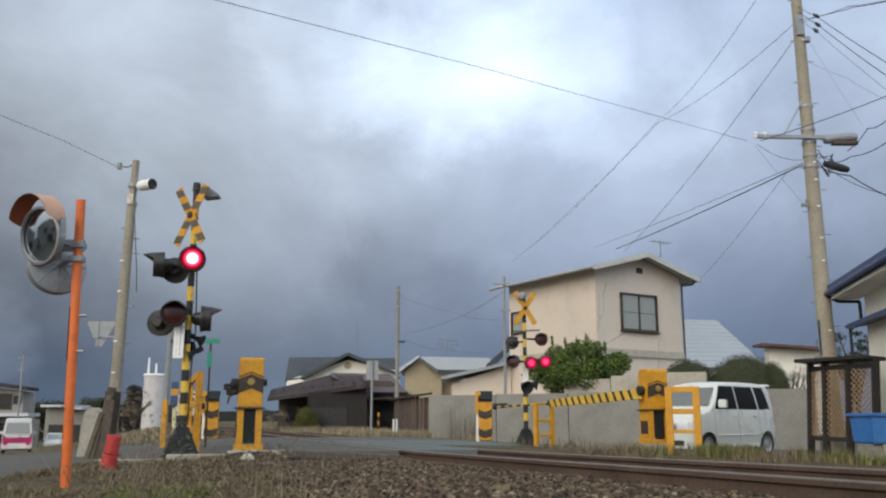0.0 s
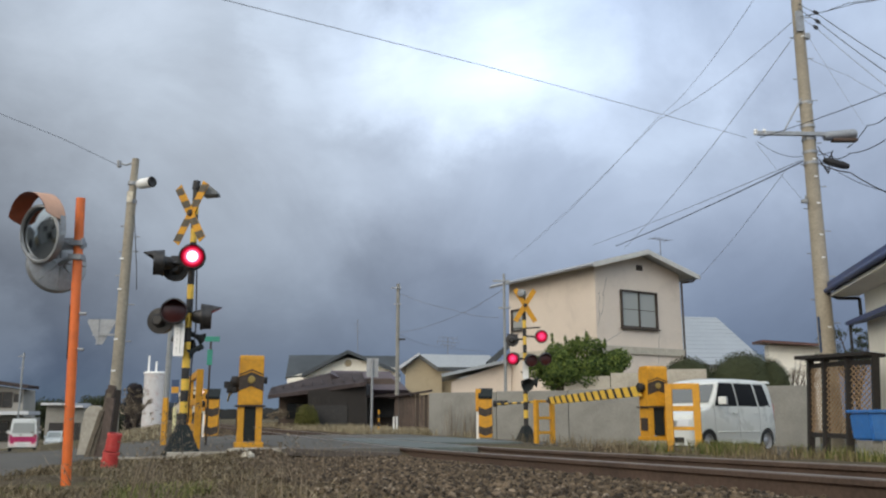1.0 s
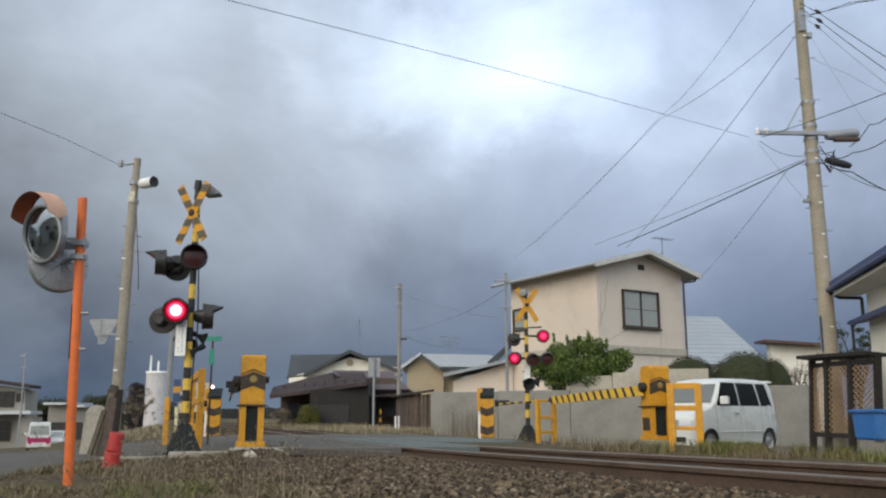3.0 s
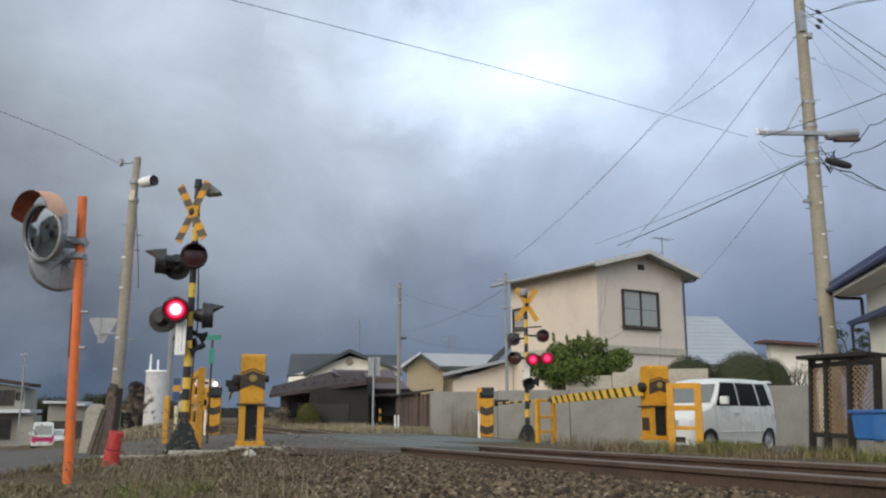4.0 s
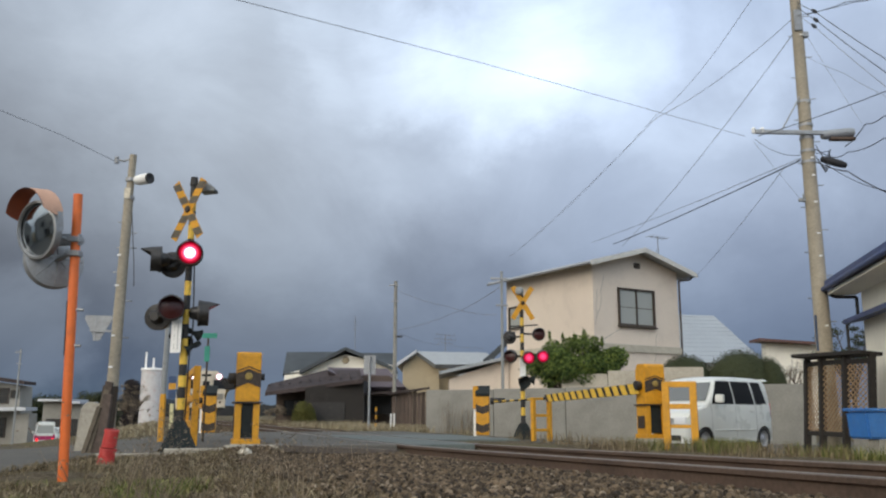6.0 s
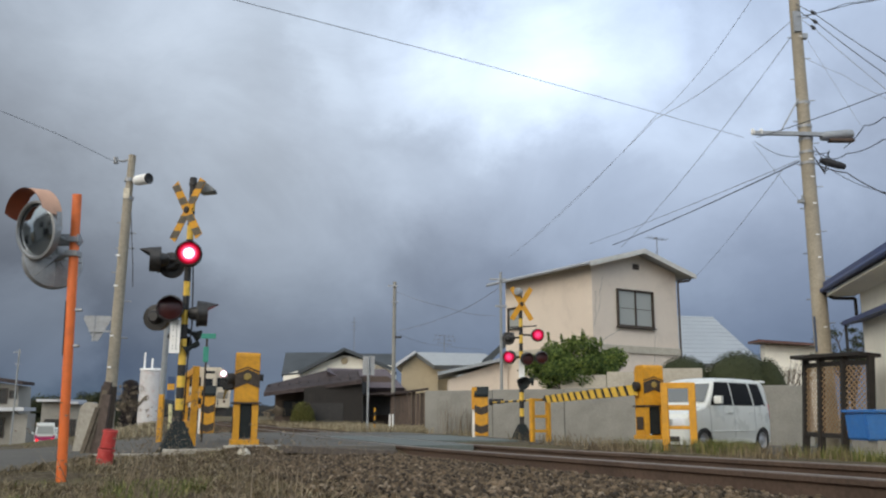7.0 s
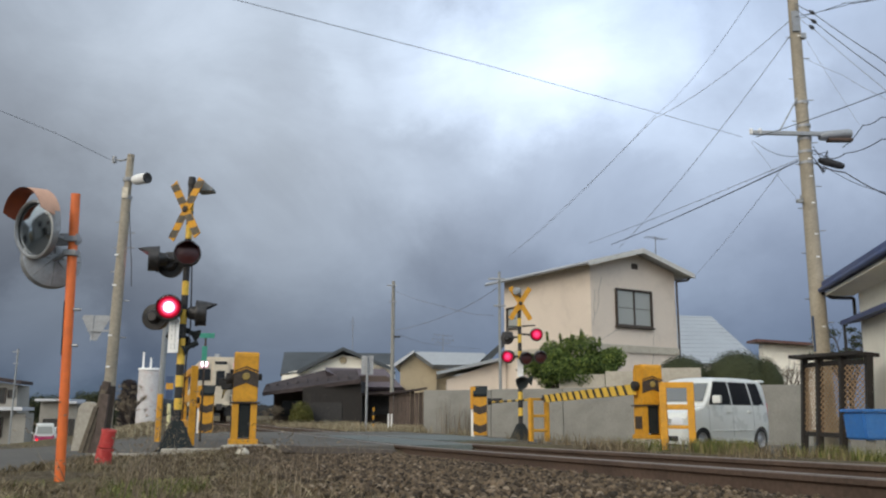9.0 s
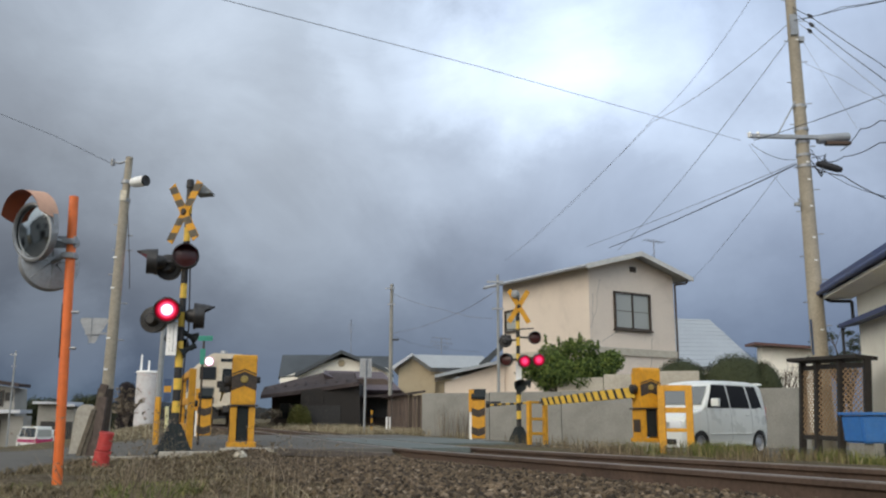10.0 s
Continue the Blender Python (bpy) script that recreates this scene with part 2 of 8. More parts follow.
M = {
    "asphalt": material("asphalt", (0.115, 0.108, 0.096), 0.9, spec=0.15, vary=0.3, grain=60, blotch=0.5, bump=0.5, dirt=(0.16, 0.14, 0.12)),
    "panel": material("crossing_panel", (0.112, 0.128, 0.118), 0.8, spec=0.35, vary=0.25, grain=40, blotch=1.2, bump=0.4, dirt=(0.12, 0.10, 0.09)),
    "concrete": material("concrete", (0.235, 0.228, 0.205), 0.9, vary=0.22, grain=25, blotch=0.9, bump=0.3, dirt=(0.16, 0.15, 0.13), dirt_amount=0.5),
    "concrete_pale": material("pale_concrete", (0.40, 0.365, 0.30), 0.9, vary=0.2, grain=25, blotch=1.2, bump=0.3, dirt=(0.2, 0.17, 0.13)),
    "pole": material("pole_concrete", (0.30, 0.265, 0.205), 0.88, vary=0.22, grain=22, blotch=1.1, bump=0.25, dirt=(0.13, 0.11, 0.09)),
    "stucco": material("beige_stucco", (0.62, 0.535, 0.45), 0.92, vary=0.07, grain=18, blotch=0.35, bump=0.3, dirt=(0.40, 0.34, 0.29), dirt_amount=0.35),
    "white_wall": material("white_wall", (0.80, 0.765, 0.67), 0.9, vary=0.08, grain=14, blotch=0.4, bump=0.2, dirt=(0.5, 0.46, 0.4)),
    "drab_wall": material("drab_weathered_wall", (0.25, 0.24, 0.215), 0.9, vary=0.18, grain=8, blotch=0.6, bump=0.2, dirt=(0.2, 0.18, 0.15)),
    "tan_wall": material("tan_wall", (0.40, 0.33, 0.22), 0.9, vary=0.12, grain=14, blotch=0.5, bump=0.2, dirt=(0.26, 0.21, 0.14)),
    "roof_metal": material("grey_metal_roof", (0.46, 0.48, 0.51), 0.5, 0.3, vary=0.15, grain=10, blotch=0.6, bump=0.1, dirt=(0.22, 0.21, 0.2)),
    "roof_pale": material("pale_blue_roof", (0.285, 0.31, 0.335), 0.6, 0.0, vary=0.1, grain=10, blotch=0.4, bump=0.1),
    "roof_dark": material("dark_roof", (0.06, 0.068, 0.075), 0.8, spec=0.25, vary=0.25, grain=12, blotch=0.6, bump=0.2),
    "roof_brown": material("brown_roof", (0.046, 0.036, 0.036), 0.85, spec=0.2, vary=0.3, grain=12, blotch=0.8, bump=0.2, dirt=(0.15, 0.12, 0.11)),
    "navy": material("navy_roof_edge", (0.04, 0.06, 0.15), 0.5, vary=0.2, grain=10, blotch=1.0, bump=0.1),
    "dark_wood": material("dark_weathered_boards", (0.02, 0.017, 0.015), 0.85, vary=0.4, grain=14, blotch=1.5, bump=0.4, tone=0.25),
    "brown_wood": material("brown_boards", (0.085, 0.062, 0.05), 0.85, vary=0.35, grain=16, blotch=1.5, bump=0.4, tone=0.3),
    "old_wood": material("grey_old_wood", (0.13, 0.105, 0.075), 0.9, vary=0.35, grain=18, blotch=2, bump=0.5, dirt=(0.06, 0.045, 0.035)),
    "pale_tube": material("pale_yellow_plastic", (0.72, 0.66, 0.36), 0.5, vary=0.1, grain=20, blotch=4, bump=0.04),
    "white_trim": material("weathered_white_trim", (0.50, 0.49, 0.46), 0.7, vary=0.12, grain=8, blotch=0.8, bump=0.05, dirt=(0.28, 0.26, 0.23)),
    "red_brown": material("red_brown_sheet", (0.10, 0.045, 0.036), 0.6, vary=0.2, grain=10, blotch=1, bump=0.05),
    "cream_wall": material("cream_white_render", (0.87, 0.82, 0.70), 0.9, vary=0.05, grain=14, blotch=0.5, bump=0.2, dirt=(0.62, 0.57, 0.47), dirt_amount=0.3),
    "roof_purple": material("purple_grey_roof", (0.105, 0.086, 0.095), 0.8, spec=0.3, vary=0.2, grain=12, blotch=0.8, bump=0.2),
    "lattice": material("tan_lattice_wood", (0.28, 0.19, 0.11), 0.8, vary=0.25, grain=20, blotch=2, bump=0.3),
    "yellow": material("worn_yellow_paint", (0.60, 0.285, 0.012), 0.55, vary=0.16, grain=16, blotch=3.0, bump=0.1, dirt=(0.22, 0.11, 0.03), dirt_amount=0.55),
    "pale_yellow": material("faded_yellow_paint", (0.66, 0.42, 0.05), 0.6, vary=0.18, grain=16, blotch=4.0, bump=0.1, dirt=(0.32, 0.2, 0.07)),
    "black": material("black_paint", (0.016, 0.015, 0.015), 0.65, vary=0.4, grain=16, blotch=4.0, bump=0.1, dirt=(0.09, 0.075, 0.06)),
    "brown_black": material("brown_black_paint", (0.038, 0.026, 0.018), 0.65, vary=0.4, grain=16, blotch=4.0, bump=0.1, dirt=(0.12, 0.08, 0.05)),
    "faded_black": material("faded_dark_paint", (0.10, 0.082, 0.058), 0.7, vary=0.35, grain=16, blotch=4.0, bump=0.1, dirt=(0.25, 0.18, 0.08)),
    "cover": material("grey_rubber_cover", (0.018, 0.022, 0.022), 0.85, spec=0.25, vary=0.25, grain=16, blotch=3.0, bump=0.1),
    "orange": material("orange_paint", (0.66, 0.135, 0.02), 0.5, vary=0.14, grain=14, blotch=2.5, bump=0.06, dirt=(0.4, 0.11, 0.03)),
    "hood_out": material("faded_orange_hood", (0.52, 0.30, 0.2), 0.6, vary=0.15, grain=10, blotch=4, bump=0.06),
    "hood_in": material("dark_orange_hood", (0.26, 0.055, 0.015), 0.65, vary=0.2, grain=10, blotch=4, bump=0.06),
    "galv": material("galvanised_steel", (0.30, 0.31, 0.32), 0.5, 0.5, vary=0.18, grain=20, blotch=3, bump=0.06, dirt=(0.18, 0.15, 0.12)),
    "grey_paint": material("grey_paint", (0.24, 0.25, 0.25), 0.65, vary=0.15, grain=20, blotch=3, bump=0.06, dirt=(0.14, 0.12, 0.1)),
    "white": material("white_paint", (0.76, 0.76, 0.74), 0.45, vary=0.06, grain=12, blotch=3, bump=0.04, dirt=(0.5, 0.45, 0.38), dirt_amount=0.3),
    "red": material("faded_red_plastic", (0.48, 0.04, 0.035), 0.55, vary=0.2, grain=14, blotch=5, bump=0.06, dirt=(0.45, 0.16, 0.13)),
    "green": material("green_sign_paint", (0.02, 0.235, 0.17), 0.5, vary=0.12, grain=14, blotch=4, bump=0.05),
    "blue_sign": material("blue_sign_paint", (0.03, 0.06, 0.13), 0.5, vary=0.15, grain=14, blotch=4, bump=0.05),
    "blue": material("blue_plastic", (0.035, 0.16, 0.46), 0.5, vary=0.12, grain=14, blotch=3, bump=0.05, dirt=(0.1, 0.2, 0.36)),
    "magenta": material("magenta_paint", (0.34, 0.02, 0.10), 0.45, vary=0.1, grain=10, blotch=3, bump=0.03),
    "rail": material("rusty_rail", (0.105, 0.07, 0.052), 0.7, 0.35, vary=0.3, grain=30, blotch=2, bump=0.25),
    "rail_head": material("worn_rail_head", (0.20, 0.165, 0.135), 0.5, 0.6, vary=0.2, grain=30, blotch=2, bump=0.1),
    "sleeper": material("weathered_sleeper", (0.10, 0.082, 0.068), 0.9, vary=0.3, grain=20, blotch=3, bump=0.4),
    "car_white": material("white_car_paint", (0.64, 0.655, 0.625), 0.3, vary=0.02, grain=6, blotch=1.5, bump=0.01, dirt=(0.6, 0.57, 0.52), dirt_amount=0.2, spec=0.6),
    "rubber": material("tyre_rubber", (0.022, 0.022, 0.022), 0.85, vary=0.2, grain=30, blotch=6, bump=0.2),
    "alloy": material("alloy_wheel", (0.42, 0.42, 0.43), 0.4, 0.7, vary=0.1, grain=10, blotch=4, bump=0.03),
    "cable": material("black_cable", (0.018, 0.018, 0.02), 0.6, vary=0.2, grain=10, blotch=3, bump=0.05),
    "wire": material("grey_wire", (0.17, 0.18, 0.2), 0.6, vary=0.2, grain=10, blotch=3, bump=0.05),
    "train_cream": material("cream_train_paint", (0.56, 0.49, 0.38), 0.6, vary=0.12, grain=6, blotch=1.2, bump=0.03, dirt=(0.4, 0.33, 0.25)),
    "train_dark": material("dark_underframe", (0.035, 0.032, 0.03), 0.8, vary=0.3, grain=10, blotch=2, bump=0.15),
    "bark": material("bark", (0.085, 0.065, 0.05), 0.95, vary=0.35, grain=18, blotch=3, bump=0.6),
    "badge": material("faded_badge_paint", (0.28, 0.20, 0.05), 0.6, vary=0.2, grain=30, blotch=8, bump=0.1),
    "straw_stone": material("pale_stone", (0.55, 0.50, 0.40), 0.9, vary=0.25, grain=20, blotch=5, bump=0.3),
    "glass": glass_material("dark_window_glass", (0.012, 0.013, 0.014), 0.2),
    # pale base: curtains in houses, a painted reflection in the van's tail
    "pane": glass_material("curtain_and_reflection_glass", (0.30, 0.31, 0.29), 0.12),
    "dead_lens": glass_material("dark_red_lens", (0.045, 0.009, 0.008), 0.3),
    "car_glass": glass_material("tinted_car_glass", (0.006, 0.006, 0.007), 0.10, 0.03),
    "car_screen": glass_material("reflecting_windscreen", (0.16, 0.17, 0.17), 0.06, 0.5),
    "headlamp": glass_material("clear_headlamp", (0.75, 0.77, 0.80), 0.1, 0.6),
    "lamp_black": material("worn_black_enamel", (0.022, 0.02, 0.019), 0.42, vary=0.35, grain=20, blotch=5, bump=0.08, dirt=(0.11, 0.09, 0.07)),
    "train_grey": material("grey_cab_panel", (0.22, 0.20, 0.17), 0.6, vary=0.15, grain=8, blotch=2, bump=0.05),
    # lit lenses: the radial stops paint bloom into each lens's emission
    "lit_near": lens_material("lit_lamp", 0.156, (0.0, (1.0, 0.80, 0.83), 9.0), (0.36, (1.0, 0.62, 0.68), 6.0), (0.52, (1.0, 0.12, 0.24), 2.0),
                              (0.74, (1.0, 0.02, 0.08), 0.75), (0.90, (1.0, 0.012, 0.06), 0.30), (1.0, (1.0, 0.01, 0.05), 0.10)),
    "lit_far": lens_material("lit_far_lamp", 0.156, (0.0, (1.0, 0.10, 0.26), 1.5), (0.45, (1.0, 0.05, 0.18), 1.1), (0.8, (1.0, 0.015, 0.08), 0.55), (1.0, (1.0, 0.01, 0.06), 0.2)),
    "lit_brake": glow_material("lit_brake_lamp", (1.0, 0.03, 0.04), 2.2),
    "lit_head": lens_material("lit_headlight", 0.23, (0.0, (1.0, 0.92, 0.95), 10.0), (0.5, (1.0, 0.86, 0.92), 6.0), (0.8, (1.0, 0.66, 0.80), 1.6), (1.0, (1.0, 0.55, 0.70), 0.7)),
    "cedar": island_material("brown_cedar_foliage", ((0.0, (0.028, 0.023, 0.024)), (0.6, (0.036, 0.029, 0.03)), (1.0, (0.046, 0.037, 0.037)))),
    "leaf": island_material("evergreen_leaves", ((0.0, (0.02, 0.036, 0.012)), (0.45, (0.06, 0.10, 0.022)), (1.0, (0.18, 0.23, 0.05)))),
    "topiary": island_material("dark_topiary_leaves", ((0.0, (0.022, 0.03, 0.014)), (0.6, (0.042, 0.05, 0.022)), (1.0, (0.07, 0.072, 0.034)))),
    "shrub": island_material("olive_shrub_leaves", ((0.0, (0.05, 0.05, 0.012)), (0.6, (0.1, 0.1, 0.025)), (1.0, (0.16, 0.15, 0.04)))),
    "stone": island_material("brown_ballast", ((0.0, (0.018, 0.013, 0.008)), (0.35, (0.06, 0.043, 0.027)), (0.75, (0.115, 0.083, 0.051)), (0.96, (0.17, 0.125, 0.082)), (1.0, (0.26, 0.21, 0.155)))),
    "straw": island_material("dry_grass", ((0.0, (0.06, 0.044, 0.024)), (0.5, (0.145, 0.11, 0.062)), (0.9, (0.25, 0.2, 0.122)), (1.0, (0.36, 0.30, 0.19)))),
    "pale_straw": island_material("pale_dead_grass", ((0.0, (0.13, 0.10, 0.06)), (0.5, (0.26, 0.215, 0.135)), (1.0, (0.42, 0.36, 0.24)))),
    "stalk": island_material("dry_weed_stalks", ((0.0, (0.085, 0.064, 0.043)), (0.6, (0.185, 0.145, 0.10)), (1.0, (0.33, 0.265, 0.185)))),
    "grass": island_material("green_grass", ((0.0, (0.045, 0.062, 0.012)), (0.5, (0.118, 0.135, 0.038)), (1.0, (0.29, 0.26, 0.10)))),
}


# ---- mesh helpers ----
def box(bm, c, s, m=None, bevel=0.0):
    got = bmesh.ops.create_cube(bm, size=1.0, matrix=(m or Matrix()) @ Matrix.Translation(c) @ Matrix.Diagonal((*s, 1)))
    if bevel:
        edges = {e for v in got["verts"] for e in v.link_edges}
        bmesh.ops.bevel(bm, geom=list(edges), offset=bevel, segments=2, affect="EDGES", profile=0.7)
    return bm


def rod(bm, a, b, r0, r1=None, seg=12, caps=True):
    a, b = Vector(a), Vector(b)
    d = b - a
    m = Matrix.Translation((a + b) / 2) @ d.to_track_quat("Z", "Y").to_matrix().to_4x4()
    bmesh.ops.create_cone(bm, cap_ends=caps, segments=seg, radius1=r0, radius2=r0 if r1 is None else r1, depth=d.length, matrix=m)
    return bm


def path_rod(bm, pts, r, seg=8):
    for a, b in zip(pts, pts[1:]):
        rod(bm, a, b, r, seg=seg)
    return bm


def prism(bm, outline, a, b, m=None):
    """A closed outline in x and z, drawn out in y from a to b."""
    m = m or Matrix()
    f = [bm.verts.new(m @ Vector((x, a, z))) for x, z in outline]
    k = [bm.verts.new(m @ Vector((x, b, z))) for x, z in outline]
    n = len(outline)
    bm.faces.new(f)
    bm.faces.new(k[::-1])
    for i in range(n):
        bm.faces.new((f[i], k[i], k[(i + 1) % n], f[(i + 1) % n]))
    return bm


def lathe(bm, profile, seg=24, m=None):
    """Rings (radius, y) turned about the y axis."""
    m = m or Matrix()
    rings = []
    for r, y in profile:
        rings.append([bm.verts.new(m @ Vector((max(r, 1e-4) * math.cos(2 * math.pi * i / seg), y, max(r, 1e-4) * math.sin(2 * math.pi * i / seg)))) for i in range(seg)])
    for p, q in zip(rings, rings[1:]):
        for i in range(seg):
            bm.faces.new((p[i], p[(i + 1) % seg], q[(i + 1) % seg], q[i]))
    return bm


def mesh_of(bm, name, mats, smooth=False):
    bmesh.ops.recalc_face_normals(bm, faces=bm.faces)
    me = bpy.data.meshes.new(name)
    bm.to_mesh(me)
    bm.free()
    for m in (mats if isinstance(mats, (list, tuple)) else [mats]):
        me.materials.append(m)
    if smooth:
        me.shade_smooth()
        me.set_sharp_from_angle(angle=radians(40))
    return me


def part(name, bm, mat, parent, label="", at=None, smooth=False, kind=""):
    ob = new(name, mesh_of(bm, name, M[mat] if isinstance(mat, str) else mat, smooth))
    ob.parent = parent
    if at is not None:
        ob.matrix_basis = at
    return tagged(ob, label=label, kind=kind)


def thing(name, label, category, at=None, group="", kind=""):
    ob = new(name)
    ob.empty_display_size = 0.2
    ob.matrix_basis = at or Matrix()
    return tagged(ob, label, category, group, kind)


def solid(name, bm, mat, label, category, at=None, group="", kind="", smooth=False):
    ob = new(name, mesh_of(bm, name, M[mat] if isinstance(mat, str) else mat, smooth))
    ob.matrix_basis = at or Matrix()
    return tagged(ob, label, category, group, kind)


def bm_new():
    return bmesh.new()


# ---- the plan: u runs along the track away from the crossing's edge, s across it ----
AWAY, ACROSS, ORIGIN = Vector((-0.324, 0.946)), Vector((0.946, 0.324)), Vector((0.04, 11.9))
TRACK_TURN = 18.9


def us(u, s):
    p = ORIGIN + AWAY * u + ACROSS * s
    return p.x, p.y


def to_us(x, y):
    d = Vector((x, y)) - ORIGIN
    return d.dot(AWAY), d.dot(ACROSS)


def step(a, b, v):
    t = min(1, max(0, (v - a) / (b - a)))
    return t * t * (3 - 2 * t)


def rail_z(u):
    return 0.02 + 0.0145 * max(0.0, math.log1p(math.exp(min(-u, 60))) if u > -50 else -u)


def ground_z(x, y):
    u, s = to_us(x, y)
    near = min(max(u, -30), 60)
    bed = rail_z(near) - 0.13
    crossing = step(-0.6, 0.4, u) * (1 - step(9.4, 10.6, u))
    bed = bed + (rail_z(near) - 0.03 - bed) * crossing
    if s < 0:
        side = -0.11 - 0.036 * max(0, min(y, 120) - 12) * step(3.2, 7, -s)
        return bed + (side - bed) * step(2.2, 4.2, -s)
    side = -0.15 - 0.25 * step(5, 7.5, s) * (1 - step(14, 40, u))
    return bed + (side - bed) * step(2.0, 3.6, s)


# ---- ground ----
def axis_steps(lo, hi, fine_lo, fine_hi, fine):
    v, out = fine_lo, []
    while v < fine_hi:
        out.append(v)
        v += fine
    d = fine
    while v < hi:
        out.append(v)
        d *= 1.35
        v += d
    out.append(hi)
    v, d = fine_lo, fine
    while v > lo:
        d *= 1.35
        v -= d
        out.append(max(v, lo))
    return sorted(set(out))


def ground_material():
    """Bare earth and dead turf, with brown ballast dust along the track and green patches."""
    m = bpy.data.materials.new("earth_and_turf")
    nt = nodes_of(m)
    vec = nt.nodes.new("ShaderNodeTexCoord").outputs["Object"]
    a = noise_node(nt, vec, 0.9, 6, 0.6, 0.4)
    b = noise_node(nt, vec, 14, 6, 0.65)
    c = noise_node(nt, vec, 55, 4, 0.6)
    earth = ramp(nt, b, (0.32, (0.038, 0.029, 0.018)), (0.5, (0.10, 0.078, 0.049)), (0.7, (0.20, 0.16, 0.105)))
    turf = ramp(nt, c, (0.3, (0.07, 0.058, 0.03)), (0.55, (0.13, 0.11, 0.055)), (0.75, (0.21, 0.175, 0.10)))
    col = mix_colour(nt, ramp(nt, a, (0.45, 0.0), (0.62, 1.0)), earth, turf)
    p = nd(nt, "ShaderNodeBsdfPrincipled", Roughness=0.95)
    p.inputs["Specular IOR Level"].default_value = 0.15
    bp = nd(nt, "ShaderNodeBump", Strength=0.8, Distance=0.03)
    nt.links.new(math_node(nt, "ADD", b, c), bp.inputs["Height"])
    nt.links.new(bp.outputs[0], p.inputs["Normal"])
    nt.links.new(col, p.inputs["Base Color"])
    nt.links.new(p.outputs[0], nt.nodes.new("ShaderNodeOutputMaterial").inputs[0])
    return m


def make_ground():
    xs, ys = axis_steps(-2500, 2500, -9, 12, 0.3), axis_steps(-400, 3500, -2, 30, 0.3)
    rnd = random.Random(3)
    verts = [(x, y, ground_z(x, y) + (rnd.uniform(-0.012, 0.012) if abs(x) < 15 and y < 32 else 0)) for y in ys for x in xs]
    n = len(xs)
    faces = [(j * n + i, j * n + i + 1, (j + 1) * n + i + 1, (j + 1) * n + i) for j in range(len(ys) - 1) for i in range(n - 1)]
    me = bpy.data.meshes.new("ground")
    me.from_pydata(verts, [], faces)
    me.materials.append(ground_material())
    me.shade_smooth()
    tagged(new("ground", me), "brown earth with dead turf beside the railway", "ground", kind="structure")


make_ground()


def sheet(name, label, category, mat, corners, lift, nu=24, ns=12, kind="structure", flat=None):
    """A draped slab over a four-cornered stretch of ground, with a skirt for its edge."""
    bm = bm_new()
    p = [Vector(c) for c in corners]
    grid = []
    for i in range(nu + 1):
        row = []
        for j in range(ns + 1):
            a, b = i / nu, j / ns
            q = (p[0] * (1 - a) + p[1] * a) * (1 - b) + (p[3] * (1 - a) + p[2] * a) * b
            z = (ground_z(q.x, q.y) if flat is None else flat) + lift
            row.append(bm.verts.new((q.x, q.y, z)))
        grid.append(row)
    for i in range(nu):
        for j in range(ns):
            bm.faces.new((grid[i][j], grid[i + 1][j], grid[i + 1][j + 1], grid[i][j + 1]))
    edge = [e for e in bm.edges if e.is_boundary]
    got = bmesh.ops.extrude_edge_only(bm, edges=edge)
    bmesh.ops.translate(bm, verts=[v for v in got["geom"] if isinstance(v, bmesh.types.BMVert)], vec=(0, 0, -0.12))
    return solid(name, bm, mat, label, category, kind=kind, smooth=True)


# road over the crossing, its near approach, the lane that runs off downhill, and the far approach
sheet("road", "worn grey asphalt road leading off the crossing", "road", "asphalt", [us(0.6, -2.0), us(9.2, -2.0), us(11.5, -9.0), us(0.2, -9.0)], 0.02)
sheet("road_lane", "worn grey asphalt lane running off downhill", "road", "asphalt", [us(-6, -9.0), us(110, -12.5), us(110, -21), us(-6, -18)], 0.025, nu=60)
sheet("road_far", "worn asphalt road beyond the crossing", "road", "asphalt", [us(3.2, 2.0), us(9.6, 2.0), us(10.5, 24.0), us(3.6, 24.0)], 0.03)


def make_verge_road():
    """The asphalt that comes up past the mirror post, with a crumbled edge."""
    bm = bm_new()
    rnd = random.Random(19)
    rows = []
    for i in range(61):
        u = 1.6 - 13.6 * i / 60
        edge = -4.15 - 0.24 * (1.6 - u) + 0.10 * noise.noise(Vector((u * 1.3, 0, 4))) + rnd.uniform(-0.025, 0.025)
        row = []
        for k in (0, 0.02, 0.15, 0.4, 0.7, 1.0):
            x, y = us(u, edge + (-12.0 - edge) * k)
            row.append(bm.verts.new((x, y, ground_z(x, y) + (0.034 if k else -0.01))))
        rows.append(row)
    for p, q in zip(rows, rows[1:]):
        for k in range(5):
            bm.faces.new((p[k], q[k], q[k + 1], p[k + 1]))
    solid("road_verge", bm, "asphalt", "worn grey asphalt road with a crumbled edge by the verge", "road", kind="structure", smooth=True)


make_verge_road()


# ---- the railway ----
RAILS = (-0.5685, 0.5685)


def rail_profile():
    return [(-0.0635, 0), (0.0635, 0), (0.0635, 0.012), (0.01, 0.03), (0.008, 0.105), (0.0325, 0.118), (0.0325, 0.145),
            (0.026, 0.153), (-0.026, 0.153), (-0.0325, 0.145), (-0.0325, 0.118), (-0.008, 0.105), (-0.01, 0.03), (-0.0635, 0.012)]


